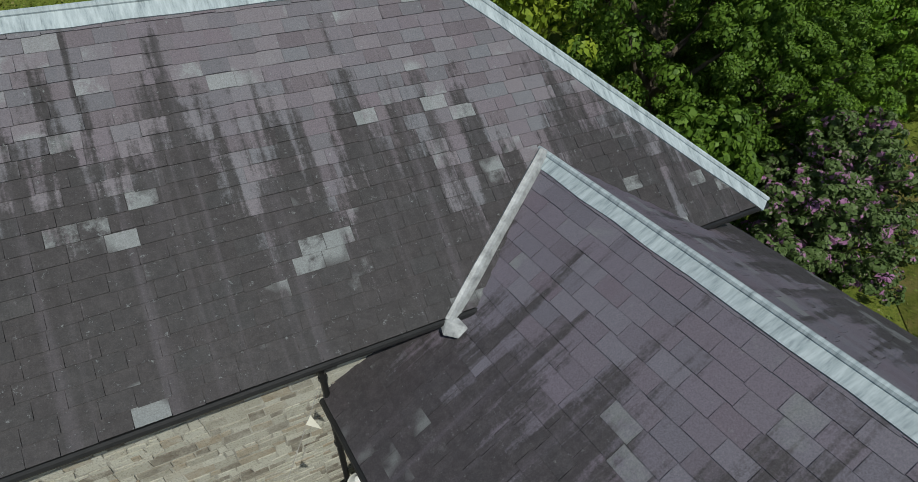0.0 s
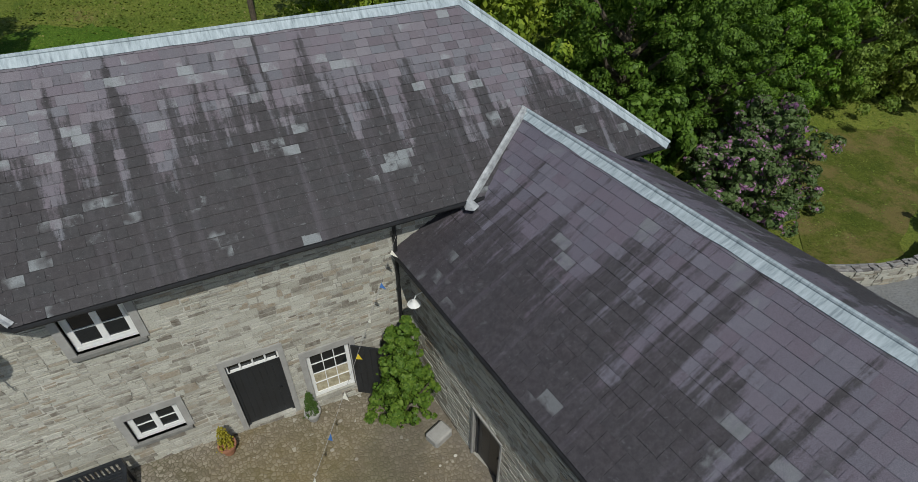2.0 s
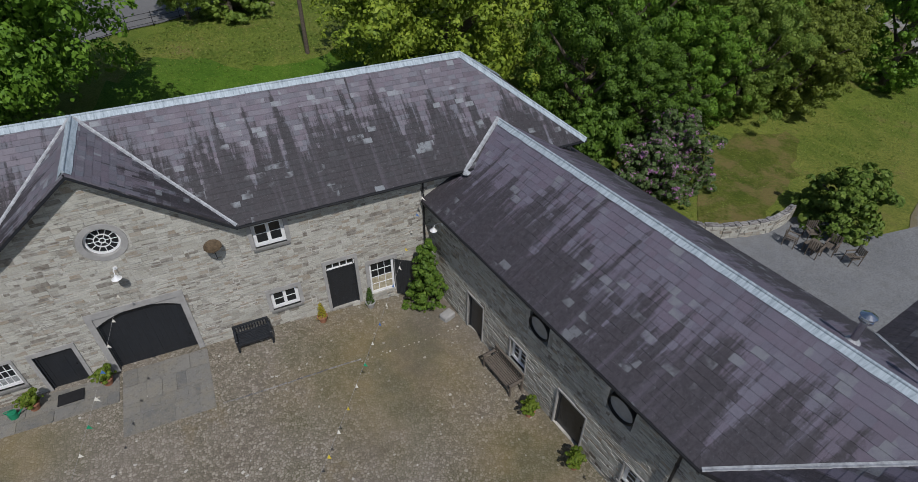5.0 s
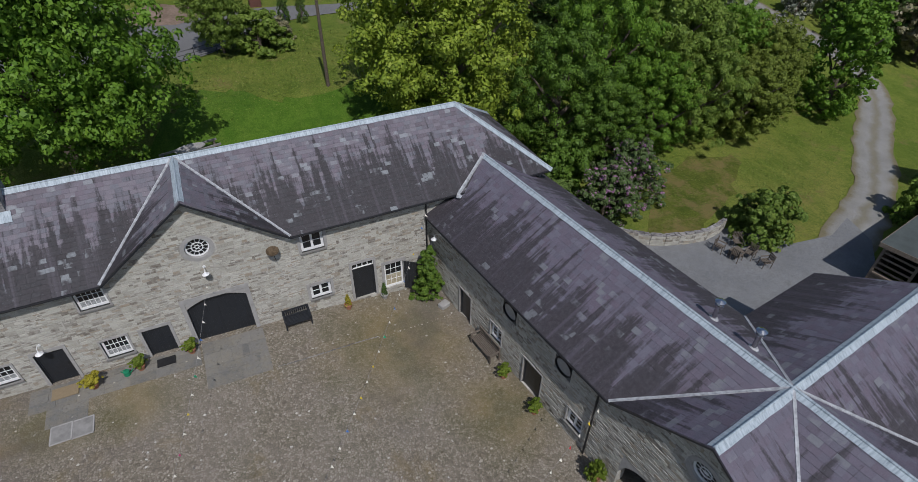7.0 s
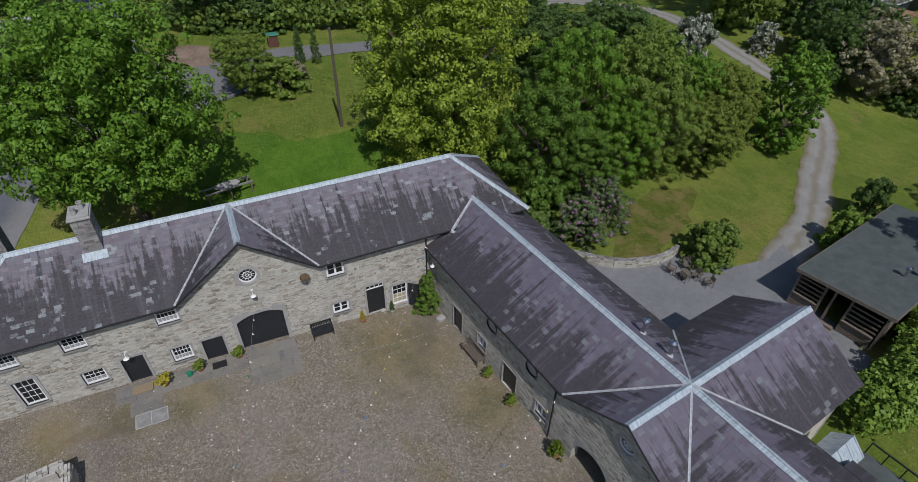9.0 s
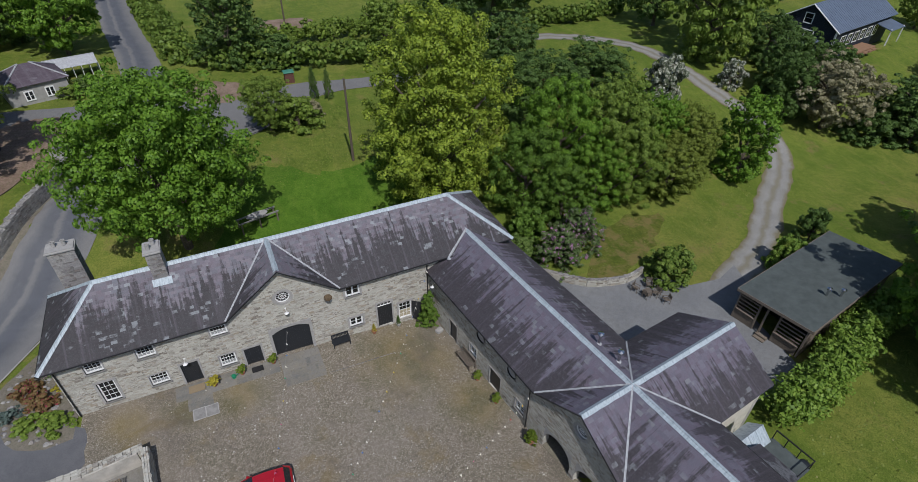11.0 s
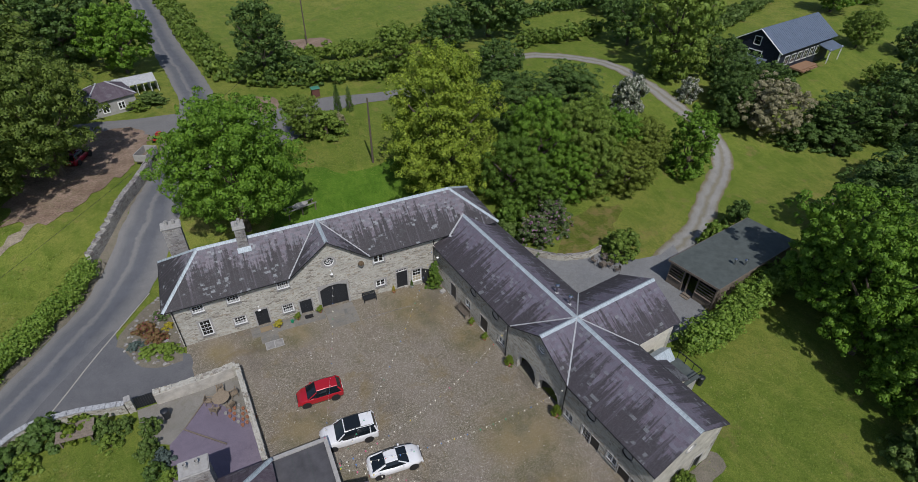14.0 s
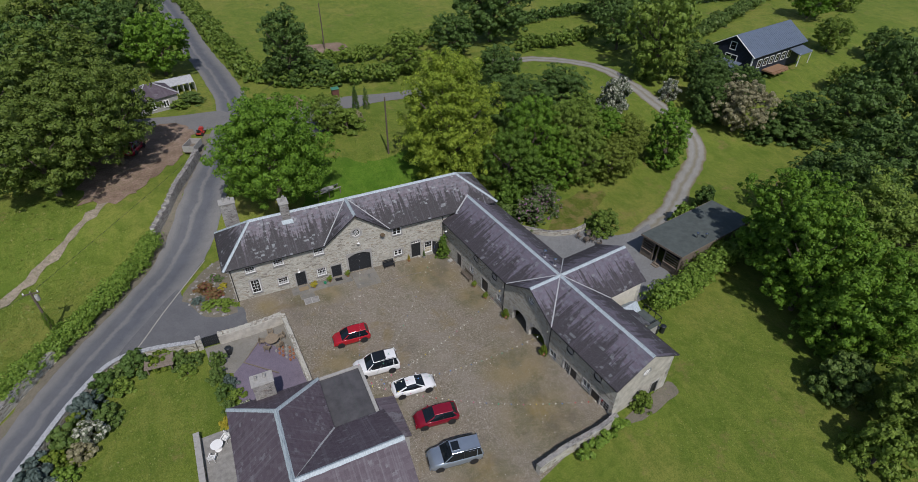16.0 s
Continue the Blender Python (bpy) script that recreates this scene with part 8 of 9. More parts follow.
        for wx in (-L * 0.31, L * 0.315):
            wh = part("wheel", lathe(bmesh.new(), [(0.2, -0.1), (0.3, -0.1), (0.325, -0.07), (0.325, 0.07), (0.3, 0.1), (0.2, 0.1)], 18, Matrix.Translation((wx, sgn * (W / 2 - 0.12), 0.325)) @ Matrix.Rotation(radians(90), 4, "X")), M_TYRE, ob, "black tyre")
            part("rim", lathe(bmesh.new(), [(0.05, 0.0), (0.2, 0.085), (0.215, 0.11), (0.2, 0.112), (0.06, 0.09)], 12, Matrix.Translation((wx, sgn * (W / 2 - 0.12), 0.325)) @ Matrix.Rotation(radians(-90 * sgn), 4, "X")), M_RIM, wh, "alloy rim")
            part("arch", lathe(bmesh.new(), [(0.34, -0.012), (0.385, -0.012), (0.385, 0.012), (0.34, 0.012)], 18, Matrix.Translation((wx, sgn * (W / 2 - 0.0), 0.34)) @ Matrix.Rotation(radians(90), 4, "X")), M_TRIM, ob)
    part("bumper", box(bmesh.new(), deck[-1][0] - 0.05, deck[-1][0] + 0.06, -W * 0.4, W * 0.4, 0.25, 0.5, None, 0.04), paint, ob)
    part("grille", box(bmesh.new(), deck[-1][0] + 0.0, deck[-1][0] + 0.07, -W * 0.22, W * 0.22, 0.5, 0.64, None, 0.02), M_TRIM, ob)
    part("number_plate", box(bmesh.new(), deck[0][0] - 0.05, deck[0][0] - 0.02, -0.26, 0.26, 0.55, 0.67), M_WHITE, ob, "plain plate")
    if sunroof:
        part("sunroof", box(bmesh.new(), sunroof[0], sunroof[1], -sunroof[2], sunroof[2], c[2][2] - 0.01, c[2][2] + 0.045, None, 0.01), M_GLASS, ob, "dark glass sunroof")
    return ob


car("hatchback", -15.45, -10.5, 176, P_RED, 3.85, 1.69, [(-1.9, 0.85, 0.74), (-1.75, 0.95, 0.82), (-0.6, 0.98, 0.845), (0.75, 0.96, 0.845), (1.5, 0.84, 0.80), (1.85, 0.66, 0.62)],
    [(-1.8, 0.93, 1.0, 0.74, 0.7), (-1.5, 0.95, 1.47, 0.78, 0.6), (-0.5, 0.97, 1.53, 0.8, 0.62), (0.25, 0.97, 1.48, 0.8, 0.6), (1.05, 0.92, 0.97, 0.76, 0.7)], "bright red hatchback parked on the cobbles")
car("hatchback", -34.4, 34.6, 65, P_WINE, 3.85, 1.69, [(-1.9, 0.85, 0.74), (-1.75, 0.95, 0.82), (-0.6, 0.98, 0.845), (0.75, 0.96, 0.845), (1.5, 0.84, 0.80), (1.85, 0.66, 0.62)],
    [(-1.8, 0.93, 1.0, 0.74, 0.7), (-1.5, 0.95, 1.47, 0.78, 0.6), (-0.5, 0.97, 1.53, 0.8, 0.62), (0.25, 0.97, 1.48, 0.8, 0.6), (1.05, 0.92, 0.97, 0.76, 0.7)], "dark red hatchback in the shade beneath the trees")
car("estate_car", -14.3, -15.3, 174, P_WHITE, 4.5, 1.9, [(-2.2, 0.98, 0.86), (-2.1, 1.1, 0.93), (-0.6, 1.13, 0.95), (0.9, 1.12, 0.95), (1.8, 1.05, 0.92), (2.2, 0.86, 0.78)],
    [(-2.15, 1.08, 1.2, 0.86, 0.84), (-1.95, 1.1, 1.75, 0.88, 0.72), (-0.6, 1.12, 1.82, 0.9, 0.74), (0.35, 1.12, 1.76, 0.9, 0.72), (1.05, 1.1, 1.16, 0.86, 0.8)], "white off-road car with a black glass roof", None, (-0.95, 0.28, 0.58), True)
car("coupe", -11.85, -18.95, -6, P_WHITE, 4.2, 1.84, [(-2.05, 0.7, 0.68), (-1.85, 0.86, 0.82), (-0.7, 0.92, 0.92), (0.8, 0.9, 0.92), (1.6, 0.78, 0.86), (2.05, 0.58, 0.62)],
    [(-1.75, 0.86, 0.92, 0.7, 0.62), (-0.75, 0.9, 1.3, 0.78, 0.56), (-0.2, 0.91, 1.36, 0.8, 0.58), (0.2, 0.91, 1.32, 0.8, 0.56), (1.0, 0.87, 0.92, 0.76, 0.7)], "white coupe with a sloping rear window")
car("hatchback", -11.2, -23.0, 172, P_WINE, 4.1, 1.76, [(-2.0, 0.82, 0.74), (-1.85, 0.95, 0.84), (-0.6, 0.98, 0.88), (0.8, 0.97, 0.88), (1.6, 0.86, 0.82), (2.0, 0.66, 0.62)],
    [(-1.85, 0.93, 1.0, 0.76, 0.7), (-1.45, 0.95, 1.4, 0.8, 0.6), (-0.5, 0.97, 1.46, 0.82, 0.62), (0.25, 0.97, 1.42, 0.82, 0.6), (1.15, 0.93, 0.98, 0.78, 0.7)], "dark red hatchback parked on the cobbles")
car("estate_car", -11.3, -27.2, 171, P_SILVER, 4.75, 1.9, [(-2.3, 1.0, 0.86), (-2.2, 1.12, 0.93), (-0.6, 1.14, 0.95), (0.95, 1.14, 0.95), (1.9, 1.06, 0.92), (2.3, 0.86, 0.78)],
    [(-2.25, 1.1, 1.25, 0.86, 0.84), (-2.1, 1.12, 1.78, 0.88, 0.74), (-0.6, 1.13, 1.86, 0.9, 0.76), (0.4, 1.13, 1.8, 0.9, 0.74), (1.15, 1.11, 1.17, 0.86, 0.8)], "blue-silver off-road car with roof rails", None, (-0.35, 0.3, 0.42), True)


# ---- courtyard things ----
def bench(x, y, turn, L, mat, label, dark=False):
    """A slatted garden bench."""
    ob = empty("garden_bench", pose(x, y, land(x, y) + 0.05, 0, 0, turn), label, "bench")
    for sx in (-L / 2 + 0.04, L / 2 - 0.04):
        for sy, h in ((-0.28, 0.62), (0.26, 0.92)):
            boxed("leg", sx - 0.035, sx + 0.035, sy - 0.035, sy + 0.035, 0, h, mat, ob)
        boxed("armrest", sx - 0.05, sx + 0.05, -0.34, 0.3, 0.62, 0.66, mat, ob, "", None, 0.01)
    for i in range(6):
        boxed("seat_slat", -L / 2 + 0.06, L / 2 - 0.06, -0.27 + 0.09 * i, -0.2 + 0.09 * i, 0.42, 0.45, mat, ob)
    n = int(L / 0.11)
    for i in range(n):
        px = -L / 2 + 0.1 + (L - 0.2) * i / (n - 1)
        boxed("back_slat", px - 0.022, px + 0.022, 0.24, 0.27, 0.5, 0.86, mat, ob)
    for z in (0.46, 0.86):
        boxed("back_rail", -L / 2 + 0.05, L / 2 - 0.05, 0.22, 0.29, z, z + 0.07, mat, ob)
    boxed("apron", -L / 2 + 0.06, L / 2 - 0.06, -0.3, -0.27, 0.34, 0.42, mat, ob)
    return ob


bench(-7.85, -0.62, 0, 1.35, M_BLACK, "black slatted bench against the stone wall")
bench(0.30, -5.9, -83.2, 1.75, M_WOOD, "weathered teak bench beside the stable wall")


def potted(x, y, kind, label, r=0.3, h=0.6, mat=None, pot=None):
    ob = empty("potted_plant", pose(x, y, land(x, y) + 0.05), label, "potted plant", "potted plants")
    pot = pot or M_TERRA
    part("pot", lathe(bmesh.new(), [(0.13, 0), (0.19, 0.26), (0.22, 0.27), (0.22, 0.33), (0.18, 0.33), (0.17, 0.25)], 14), pot, ob, "clay pot")
    o = obj("foliage", FORMS[kind][0], ob, Matrix.Translation((0, 0, 0.24)) @ Matrix.Diagonal((r, r, h, 1)))
    o.material_slots[0].link = "OBJECT"
    o.material_slots[0].material = mat or F_BRIGHT
    return ob


potted(-12.94, -0.5, "ball", "clipped box ball in a terracotta pot", 0.36, 0.62)
potted(-15.15, -0.65, "ball", "clipped box ball in a terracotta pot", 0.36, 0.62)
potted(-17.05, -0.95, "ball", "golden shrub in a terracotta pot", 0.44, 0.6, F_GOLD)
potted(-5.15, -0.45, "cone", "golden clipped cone in a pot", 0.26, 0.85, F_GOLD)
potted(-3.05, -0.3, "cone", "dark clipped cone in a pot", 0.25, 0.95, F_DARK, M_CEMENT)
potted(0.35, -7.75, "ball", "clipped box ball in a pot", 0.36, 0.62)
potted(0.62, -10.1, "ball", "clipped box ball in a pot", 0.36, 0.62)
potted(1.1, -13.95, "bush", "leafy bush in a pot by the downpipe", 0.5, 1.2, F_BRIGHT)
potted(1.85, -20.5, "bush", "leafy bush in a pot beside the arch", 0.5, 1.3, F_BRIGHT)
can = empty("watering_can", pose(-15.75, -0.75, land(-15.7, -0.7) + 0.05), "green watering can on the paving", "watering can")
M_GREENP = plain("green plastic", (0.02, 0.22, 0.11), 0.4)
part("body", lathe(bmesh.new(), [(0.14, 0), (0.15, 0.02), (0.14, 0.26), (0.08, 0.28)], 12), M_GREENP, can)
part("spout", tube(bmesh.new(), (0.12, 0, 0.08), (0.38, 0.05, 0.32), 0.03, 0.018, 8), M_GREENP, can)
part("handle", tube(tube(bmesh.new(), (-0.14, 0, 0.2), (-0.2, 0, 0.34), 0.015, 0.015, 6), (-0.2, 0, 0.34), (0.05, 0, 0.38), 0.015, 0.015, 6), M_GREENP, can)


def flags(name, x0, x1, y0, y1, sx, sy, seed, label, tone=M_FLAG, joint=None):
    """An area of large paving flags, each a piece of its own; some are cracked in two, and the corners are worn."""
    rnd = random.Random(seed)
    ob = tagged(obj(name, mesh_of(name, [(x, y, land(x, y) + 0.052) for x, y in ((x0, y0), (x1, y0), (x1, y1), (x0, y1))], [(0, 1, 2, 3)], joint or tone)), label, "paving", kind="structure")
    lie = (Vector(), V((1, 0, -0.035)), V((0, 1, 0)), V((0, 0, 1)))

    def flag(cx, cy, corners):
        vs, fs = [], []
        tilt, rise, dip = rnd.uniform(-0.006, 0.006), rnd.uniform(0.016, 0.030), rnd.uniform(-0.006, 0.006)
        slab(vs, fs, corners, -0.02, lambda a, b: rise + tilt * a + dip * b, lie)
        obj("flagstone", mesh_of("flagstone", vs, fs, tone), ob, Matrix.Translation((cx, cy, land(cx, cy) + 0.045)))
    y = y0
    while y < y1 - 0.1:
        d = min(rnd.uniform(0.7, 1.3) * sy, y1 - y)
        d = d if y1 - y - d > 0.25 else y1 - y
        x = x0
        while x < x1 - 0.1:
            w = min(rnd.uniform(0.55, 1.5) * sx, x1 - x)
            w = w if x1 - x - w > 0.25 else x1 - x
            u, v, j = w / 2, d / 2, lambda: rnd.uniform(0.003, 0.016)
            ring = [(-u + j(), -v + 0.07), (-u + 0.08, -v + j()), (u - 0.05, -v + j()), (u - j(), -v + 0.05), (u - j(), v - 0.06), (u - 0.07, v - j()), (-u + 0.05, v - j()), (-u + j(), v - 0.05)]
            if rnd.random() < 0.3 and w > 0.5:
                a, b = rnd.uniform(-0.3, 0.3) * w, rnd.uniform(-0.3, 0.3) * w
                flag(x + u, y + v, [ring[0], ring[1], (a - 0.005, -v + 0.01), (b - 0.005, v - 0.01), ring[6], ring[7]])
                flag(x + u, y + v, [(a + 0.005, -v + 0.01), ring[2], ring[3], ring[4], ring[5], (b + 0.005, v - 0.01)])
            else:
                flag(x + u, y + v, ring)
            x += w
        y += d
    return ob


flags("coach_paving", -12.5, -9.6, -3.1, -0.15, 0.85, 0.75, 101, "large worn stone flags before the coach doors", M_FLAGDARK)
flags("door_paving", -19.6, -12.6, -1.5, -0.15, 0.9, 0.65, 102, "stone flags along the foot of the stables", M_FLAGDARK)
flags("door_paving", -18.9, -17.3, -2.55, -1.5, 0.8, 0.55, 103, "stone flags leading from the front door", M_FLAGDARK)
dm = boxed("doormat", -18.75, -17.7, -1.05, -0.4, 0, 0.03, plain("coir mat", (0.27, 0.21, 0.13), 0.95, scale=30), None, m=Matrix.Translation((0, 0, land(-18.2, -0.7) + 0.085)))
tagged(dm, "brown coir doormat before the front door", "doormat")
for x, y in ((-18.25, -3.0), (-17.45, -3.0)):
    slabm = boxed("drain_cover", x - 0.36, x + 0.36, y - 0.42, y + 0.42, 0, 0.02, M_FLAG, None, m=Matrix.Translation((0, 0, land(x, y) + 0.065)))
    for q in ((-0.4, 0.4, 0.42, 0.48), (-0.4, 0.4, -0.48, -0.42), (-0.42, -0.36, -0.42, 0.42), (0.36, 0.42, -0.42, 0.42)):
        boxed("rim", x + q[0], x + q[1], y + q[2], y + q[3], 0, 0.025, M_CEMENT, slabm, "pale concrete rim")
    tagged(slabm, "pale concrete drain cover in the cobbles", "drain cover", "drain covers")
g2 = boxed("grating", -14.5, -13.7, -0.9, -0.4, 0, 0.03, M_IRON, None, m=Matrix.Translation((0, 0, land(-14.1, -0.6) + 0.09)))
tagged(g2, "dark iron grating before the stable door", "grating")
# open shutter beside the glazed door
sh_ = empty("shutter_door", pose(-1.74, -0.02, land(-1.7, 0) + 0.25, 0, 0, -35.0), "black boarded door leaf standing open", "door")
for i in range(6):
    boxed("board", 0.02 + 0.17 * i, 0.185 + 0.17 * i, -0.05, -0.01, 0.0, 1.95, M_BLACK, sh_)
for z in (0.25, 0.95, 1.6):
    boxed("ledge", 0.04, 1.02, -0.01, 0.02, z, z + 0.12, M_BLACK, sh_)


def wall_lamp(m, label):
    """A white enamel lamp on a swan-neck bracket; it points along its own -y."""
    ob = empty("wall_lamp", m, label, "lamp", "wall lamps")
    bm = bmesh.new()
    pts = [V((0, 0, 0)), V((0, -0.18, 0.12)), V((0, -0.34, 0.1)), V((0, -0.4, -0.02))]
    for a, b in zip(pts, pts[1:]):
        tube(bm, a, b, 0.014, 0.014, 6)
    part("bracket", bm, M_WHITE, ob)
    part("back_plate", tube(bmesh.new(), (0, 0.0, 0), (0, -0.02, 0), 0.07, 0.07, 12), M_WHITE, ob)
    part("shade", lathe(bmesh.new(), [(0.04, 0.0), (0.06, -0.04), (0.13, -0.11), (0.16, -0.125), (0.15, -0.13), (0.05, -0.06)], 16, Matrix.Translation((0, -0.4, -0.02))), M_WHITE, ob, "white enamel shade")
    return ob


wall_lamp(pose(-11.2, 0.0, 4.85), "white enamel lamp on the gable")
wall_lamp(pose(-18.35, 0.0, 3.0), "white enamel lamp over the front door")
wall_lamp(WM @ pose(0.0, -0.9, 3.6, 0, 0, -90), "white enamel lamp under the wing's eaves")
dish = empty("satellite_dish", pose(-8.2, -0.02, 4.85), "rust-brown satellite dish on the stone wall", "satellite dish")
M_RUST = plain("rusty brown", (0.12, 0.085, 0.05), 0.8, var=0.6, scale=8)
part("reflector", lathe(bmesh.new(), [(0.02, 0.03), (0.17, 0.05), (0.29, 0.11), (0.3, 0.11), (0.17, 0.03), (0.02, 0.0)], 18, Matrix.Translation((0, -0.28, 0.0)) @ Matrix.Rotation(radians(14), 4, "X")), M_RUST, dish)
part("arm", tube(tube(bmesh.new(), (0, 0, -0.1), (0, -0.28, 0.0), 0.02, 0.02, 6), (0, -0.3, -0.1), (0.05, -0.62, -0.25), 0.015, 0.015, 6), M_IRON, dish)


def bunting(a, b, sag, n, seed, label):
    """A sagging string with small triangular flags."""
    rnd = random.Random(seed)
    ob = empty("bunting", pose(0, 0, 0), label, "bunting", "strings of bunting")
    a, b = V(a), V(b)
    pt = lambda f: a.lerp(b, f) - V((0, 0, 4 * sag * f * (1 - f)))
    bm = bmesh.new()
    for i in range(40):
        tube(bm, pt(i / 40), pt((i + 1) / 40), 0.004, 0.004, 4, False)
    part("string", bm, M_STRING, ob)
    t = (b - a).normalized()
    for i in range(n):
        p = pt((i + 0.5) / n)
        sw = V((-t.y, t.x, 0)).normalized() * rnd.uniform(0.05, 0.12) + V((rnd.uniform(-0.03, 0.03), rnd.uniform(-0.03, 0.03), rnd.uniform(-0.13, -0.07)))
        me = mesh_of("flag", [p - t * 0.06, p + t * 0.06, p + sw, p - t * 0.06 + V((0.004, 0.004, 0)), p + t * 0.06 + V((0.004, 0.004, 0))], [(0, 1, 2), (4, 3, 2), (0, 3, 4, 1)], FLAGS[rnd.randrange(len(FLAGS)) if i % 2 else 0])
        obj("flag", me, ob)
    return ob


M_STRING = plain("pale cord", (0.35, 0.34, 0.32), 0.8)
FLAGS = [plain("pennant " + n, c, 0.7, var=0.1) for n, c in (("cream", (0.72, 0.69, 0.58)), ("red", (0.5, 0.03, 0.04)), ("yellow", (0.6, 0.45, 0.03)), ("green", (0.02, 0.3, 0.14)), ("blue", (0.06, 0.16, 0.4)), ("pink", (0.55, 0.09, 0.2)))]
HUB = (-16.1, -19.4, 3.7)
bunting((-11.2, -0.45, 4.5), (-16.4, -17.0, 3.6), 1.6, 22, 1, "string of coloured bunting from the gable lamp")
bunting((-0.45, -0.5, 5.2), HUB, 2.2, 34, 2, "string of coloured bunting across the courtyard")
bunting((1.05, -13.3, 4.2), HUB, 1.6, 34, 3, "string of coloured bunting across the courtyard")
bunting((1.9, -20.9, 4.2), HUB, 1.5, 34, 4, "string of coloured bunting across the courtyard")
bunting((2.9, -29.6, 3.4), HUB, 1.6, 38, 5, "string of coloured bunting across the courtyard")


def garden_chair(x, y, turn, label, mat=None):
    mat = mat or M_WOOD
    ob = empty("garden_chair", pose(x, y, land(x, y) + 0.05, 0, 0, turn), label, "chair", "chairs by the yard wall")
    for sx in (-0.25, 0.25):
        for sy, h in ((-0.24, 0.6), (0.24, 0.95)):
            part("leg", tube(bmesh.new(), (sx, sy * 1.1, 0), (sx, sy + (0.08 if h > 0.7 else 0), h), 0.025, 0.022, 6), mat, ob)
        boxed("armrest", sx - 0.04, sx + 0.04, -0.28, 0.28, 0.6, 0.63, mat, ob)
    for i in range(5):
        boxed("seat_slat", -0.25, 0.25, -0.24 + 0.1 * i, -0.16 + 0.1 * i, 0.4, 0.425, mat, ob)
        boxed("back_slat", -0.22 + 0.1 * i, -0.16 + 0.1 * i, 0.26, 0.285, 0.48, 0.95, mat, ob)
    return ob


for i, (x, y, t) in enumerate(((17.5, -4.9, 20), (18.9, -5.0, -30), (18.7, -6.2, -75), (18.9, -7.2, -110), (17.8, -6.0, 100))):
    garden_chair(x, y, t, "weathered wooden garden chair on the gravel")
tb = empty("garden_table", pose(18.1, -5.7, land(18.1, -5.7) + 0.05), "low weathered wooden table on the gravel", "table")
part("tabletop", box(bmesh.new(), -0.4, 0.4, -0.3, 0.3, 0.42, 0.46, None, 0.01), M_WOOD, tb)
for sx in (-0.33, 0.33):
    for sy in (-0.24, 0.24):
        boxed("leg", sx - 0.03, sx + 0.03, sy - 0.03, sy + 0.03, 0, 0.42, M_WOOD, tb)

# patio furniture and pots
M_BLEACHED = plain("sun-bleached wood", (0.27, 0.215, 0.15), 0.8, var=0.35, scale=12)
pt_ = empty("patio_table", pose(-23.0, -7.9, land(-23.0, -7.9) + 0.06), "round brown wooden patio table", "table")
part("tabletop", lathe(bmesh.new(), [(0.0, 0.72), (0.68, 0.72), (0.7, 0.74), (0.68, 0.76), (0.0, 0.76)], 24), M_BLEACHED, pt_)
for i in range(4):
    g = math.pi / 4 + i * math.pi / 2
    part("leg", tube(bmesh.new(), (0.5 * math.cos(g), 0.5 * math.sin(g), 0), (0.35 * math.cos(g), 0.35 * math.sin(g), 0.72), 0.03, 0.03, 6), M_BLEACHED, pt_)
for i in range(5):
    g = i * 1.256 + 0.3
    garden_chair(-23.0 + 1.0 * math.cos(g), -7.9 + 1.0 * math.sin(g), math.degrees(g) - 90, "brown wooden chair at the patio table", M_BLEACHED)
for i in range(20):
    x, y = -22.9 + 0.36 * (i % 4) + 0.27 * (i // 4), -9.2 + 0.12 * (i % 4) - 0.42 * (i // 4)
    fp_ = empty("flower_pot", pose(x, y, land(x, y) + 0.06), "empty terracotta flower pot on the patio", "flower pot", "flower pots")
    part("pot", lathe(bmesh.new(), [(0.08, 0), (0.12, 0.2), (0.135, 0.21), (0.135, 0.25), (0.11, 0.25), (0.1, 0.06)], 12), M_TERRA if i % 3 else M_CEMENT, fp_)
bin_ = empty("dustbin", pose(-27.2, -7.6, land(-27.2, -7.6) + 0.05), "black dustbin by the garden wall", "dustbin")
part("body", lathe(bmesh.new(), [(0.24, 0), (0.3, 0.8), (0.32, 0.85)], 14), M_BLACK, bin_)
part("lid", lathe(bmesh.new(), [(0.33, 0.85), (0.33, 0.9), (0.2, 0.97), (0.05, 1.0)], 14), M_BLACK, bin_)
wt = empty("terrace_table", pose(-29.4, -18.3, land(-29.4, -18.3) + 0.05), "round white table on the terrace", "table")
part("tabletop", lathe(bmesh.new(), [(0.0, 0.7), (0.5, 0.7), (0.52, 0.73), (0.0, 0.74)], 20), M_WHITE, wt)
part("pedestal", lathe(bmesh.new(), [(0.3, 0), (0.28, 0.04), (0.05, 0.1), (0.05, 0.7)], 12), M_WHITE, wt)
for x, y, t in ((-29.9, -19.2, 160), (-28.7, -17.7, -40)):
    garden_chair(x, y, t, "white garden chair on the terrace", M_WHITE)
free_wall("terrace_wall", [(-30.9, -16.4), (-30.8, -20.0), (-30.7, -25.0)], 0.7, 0.4, "low stone wall of the terrace", 78, M_CEMENT)


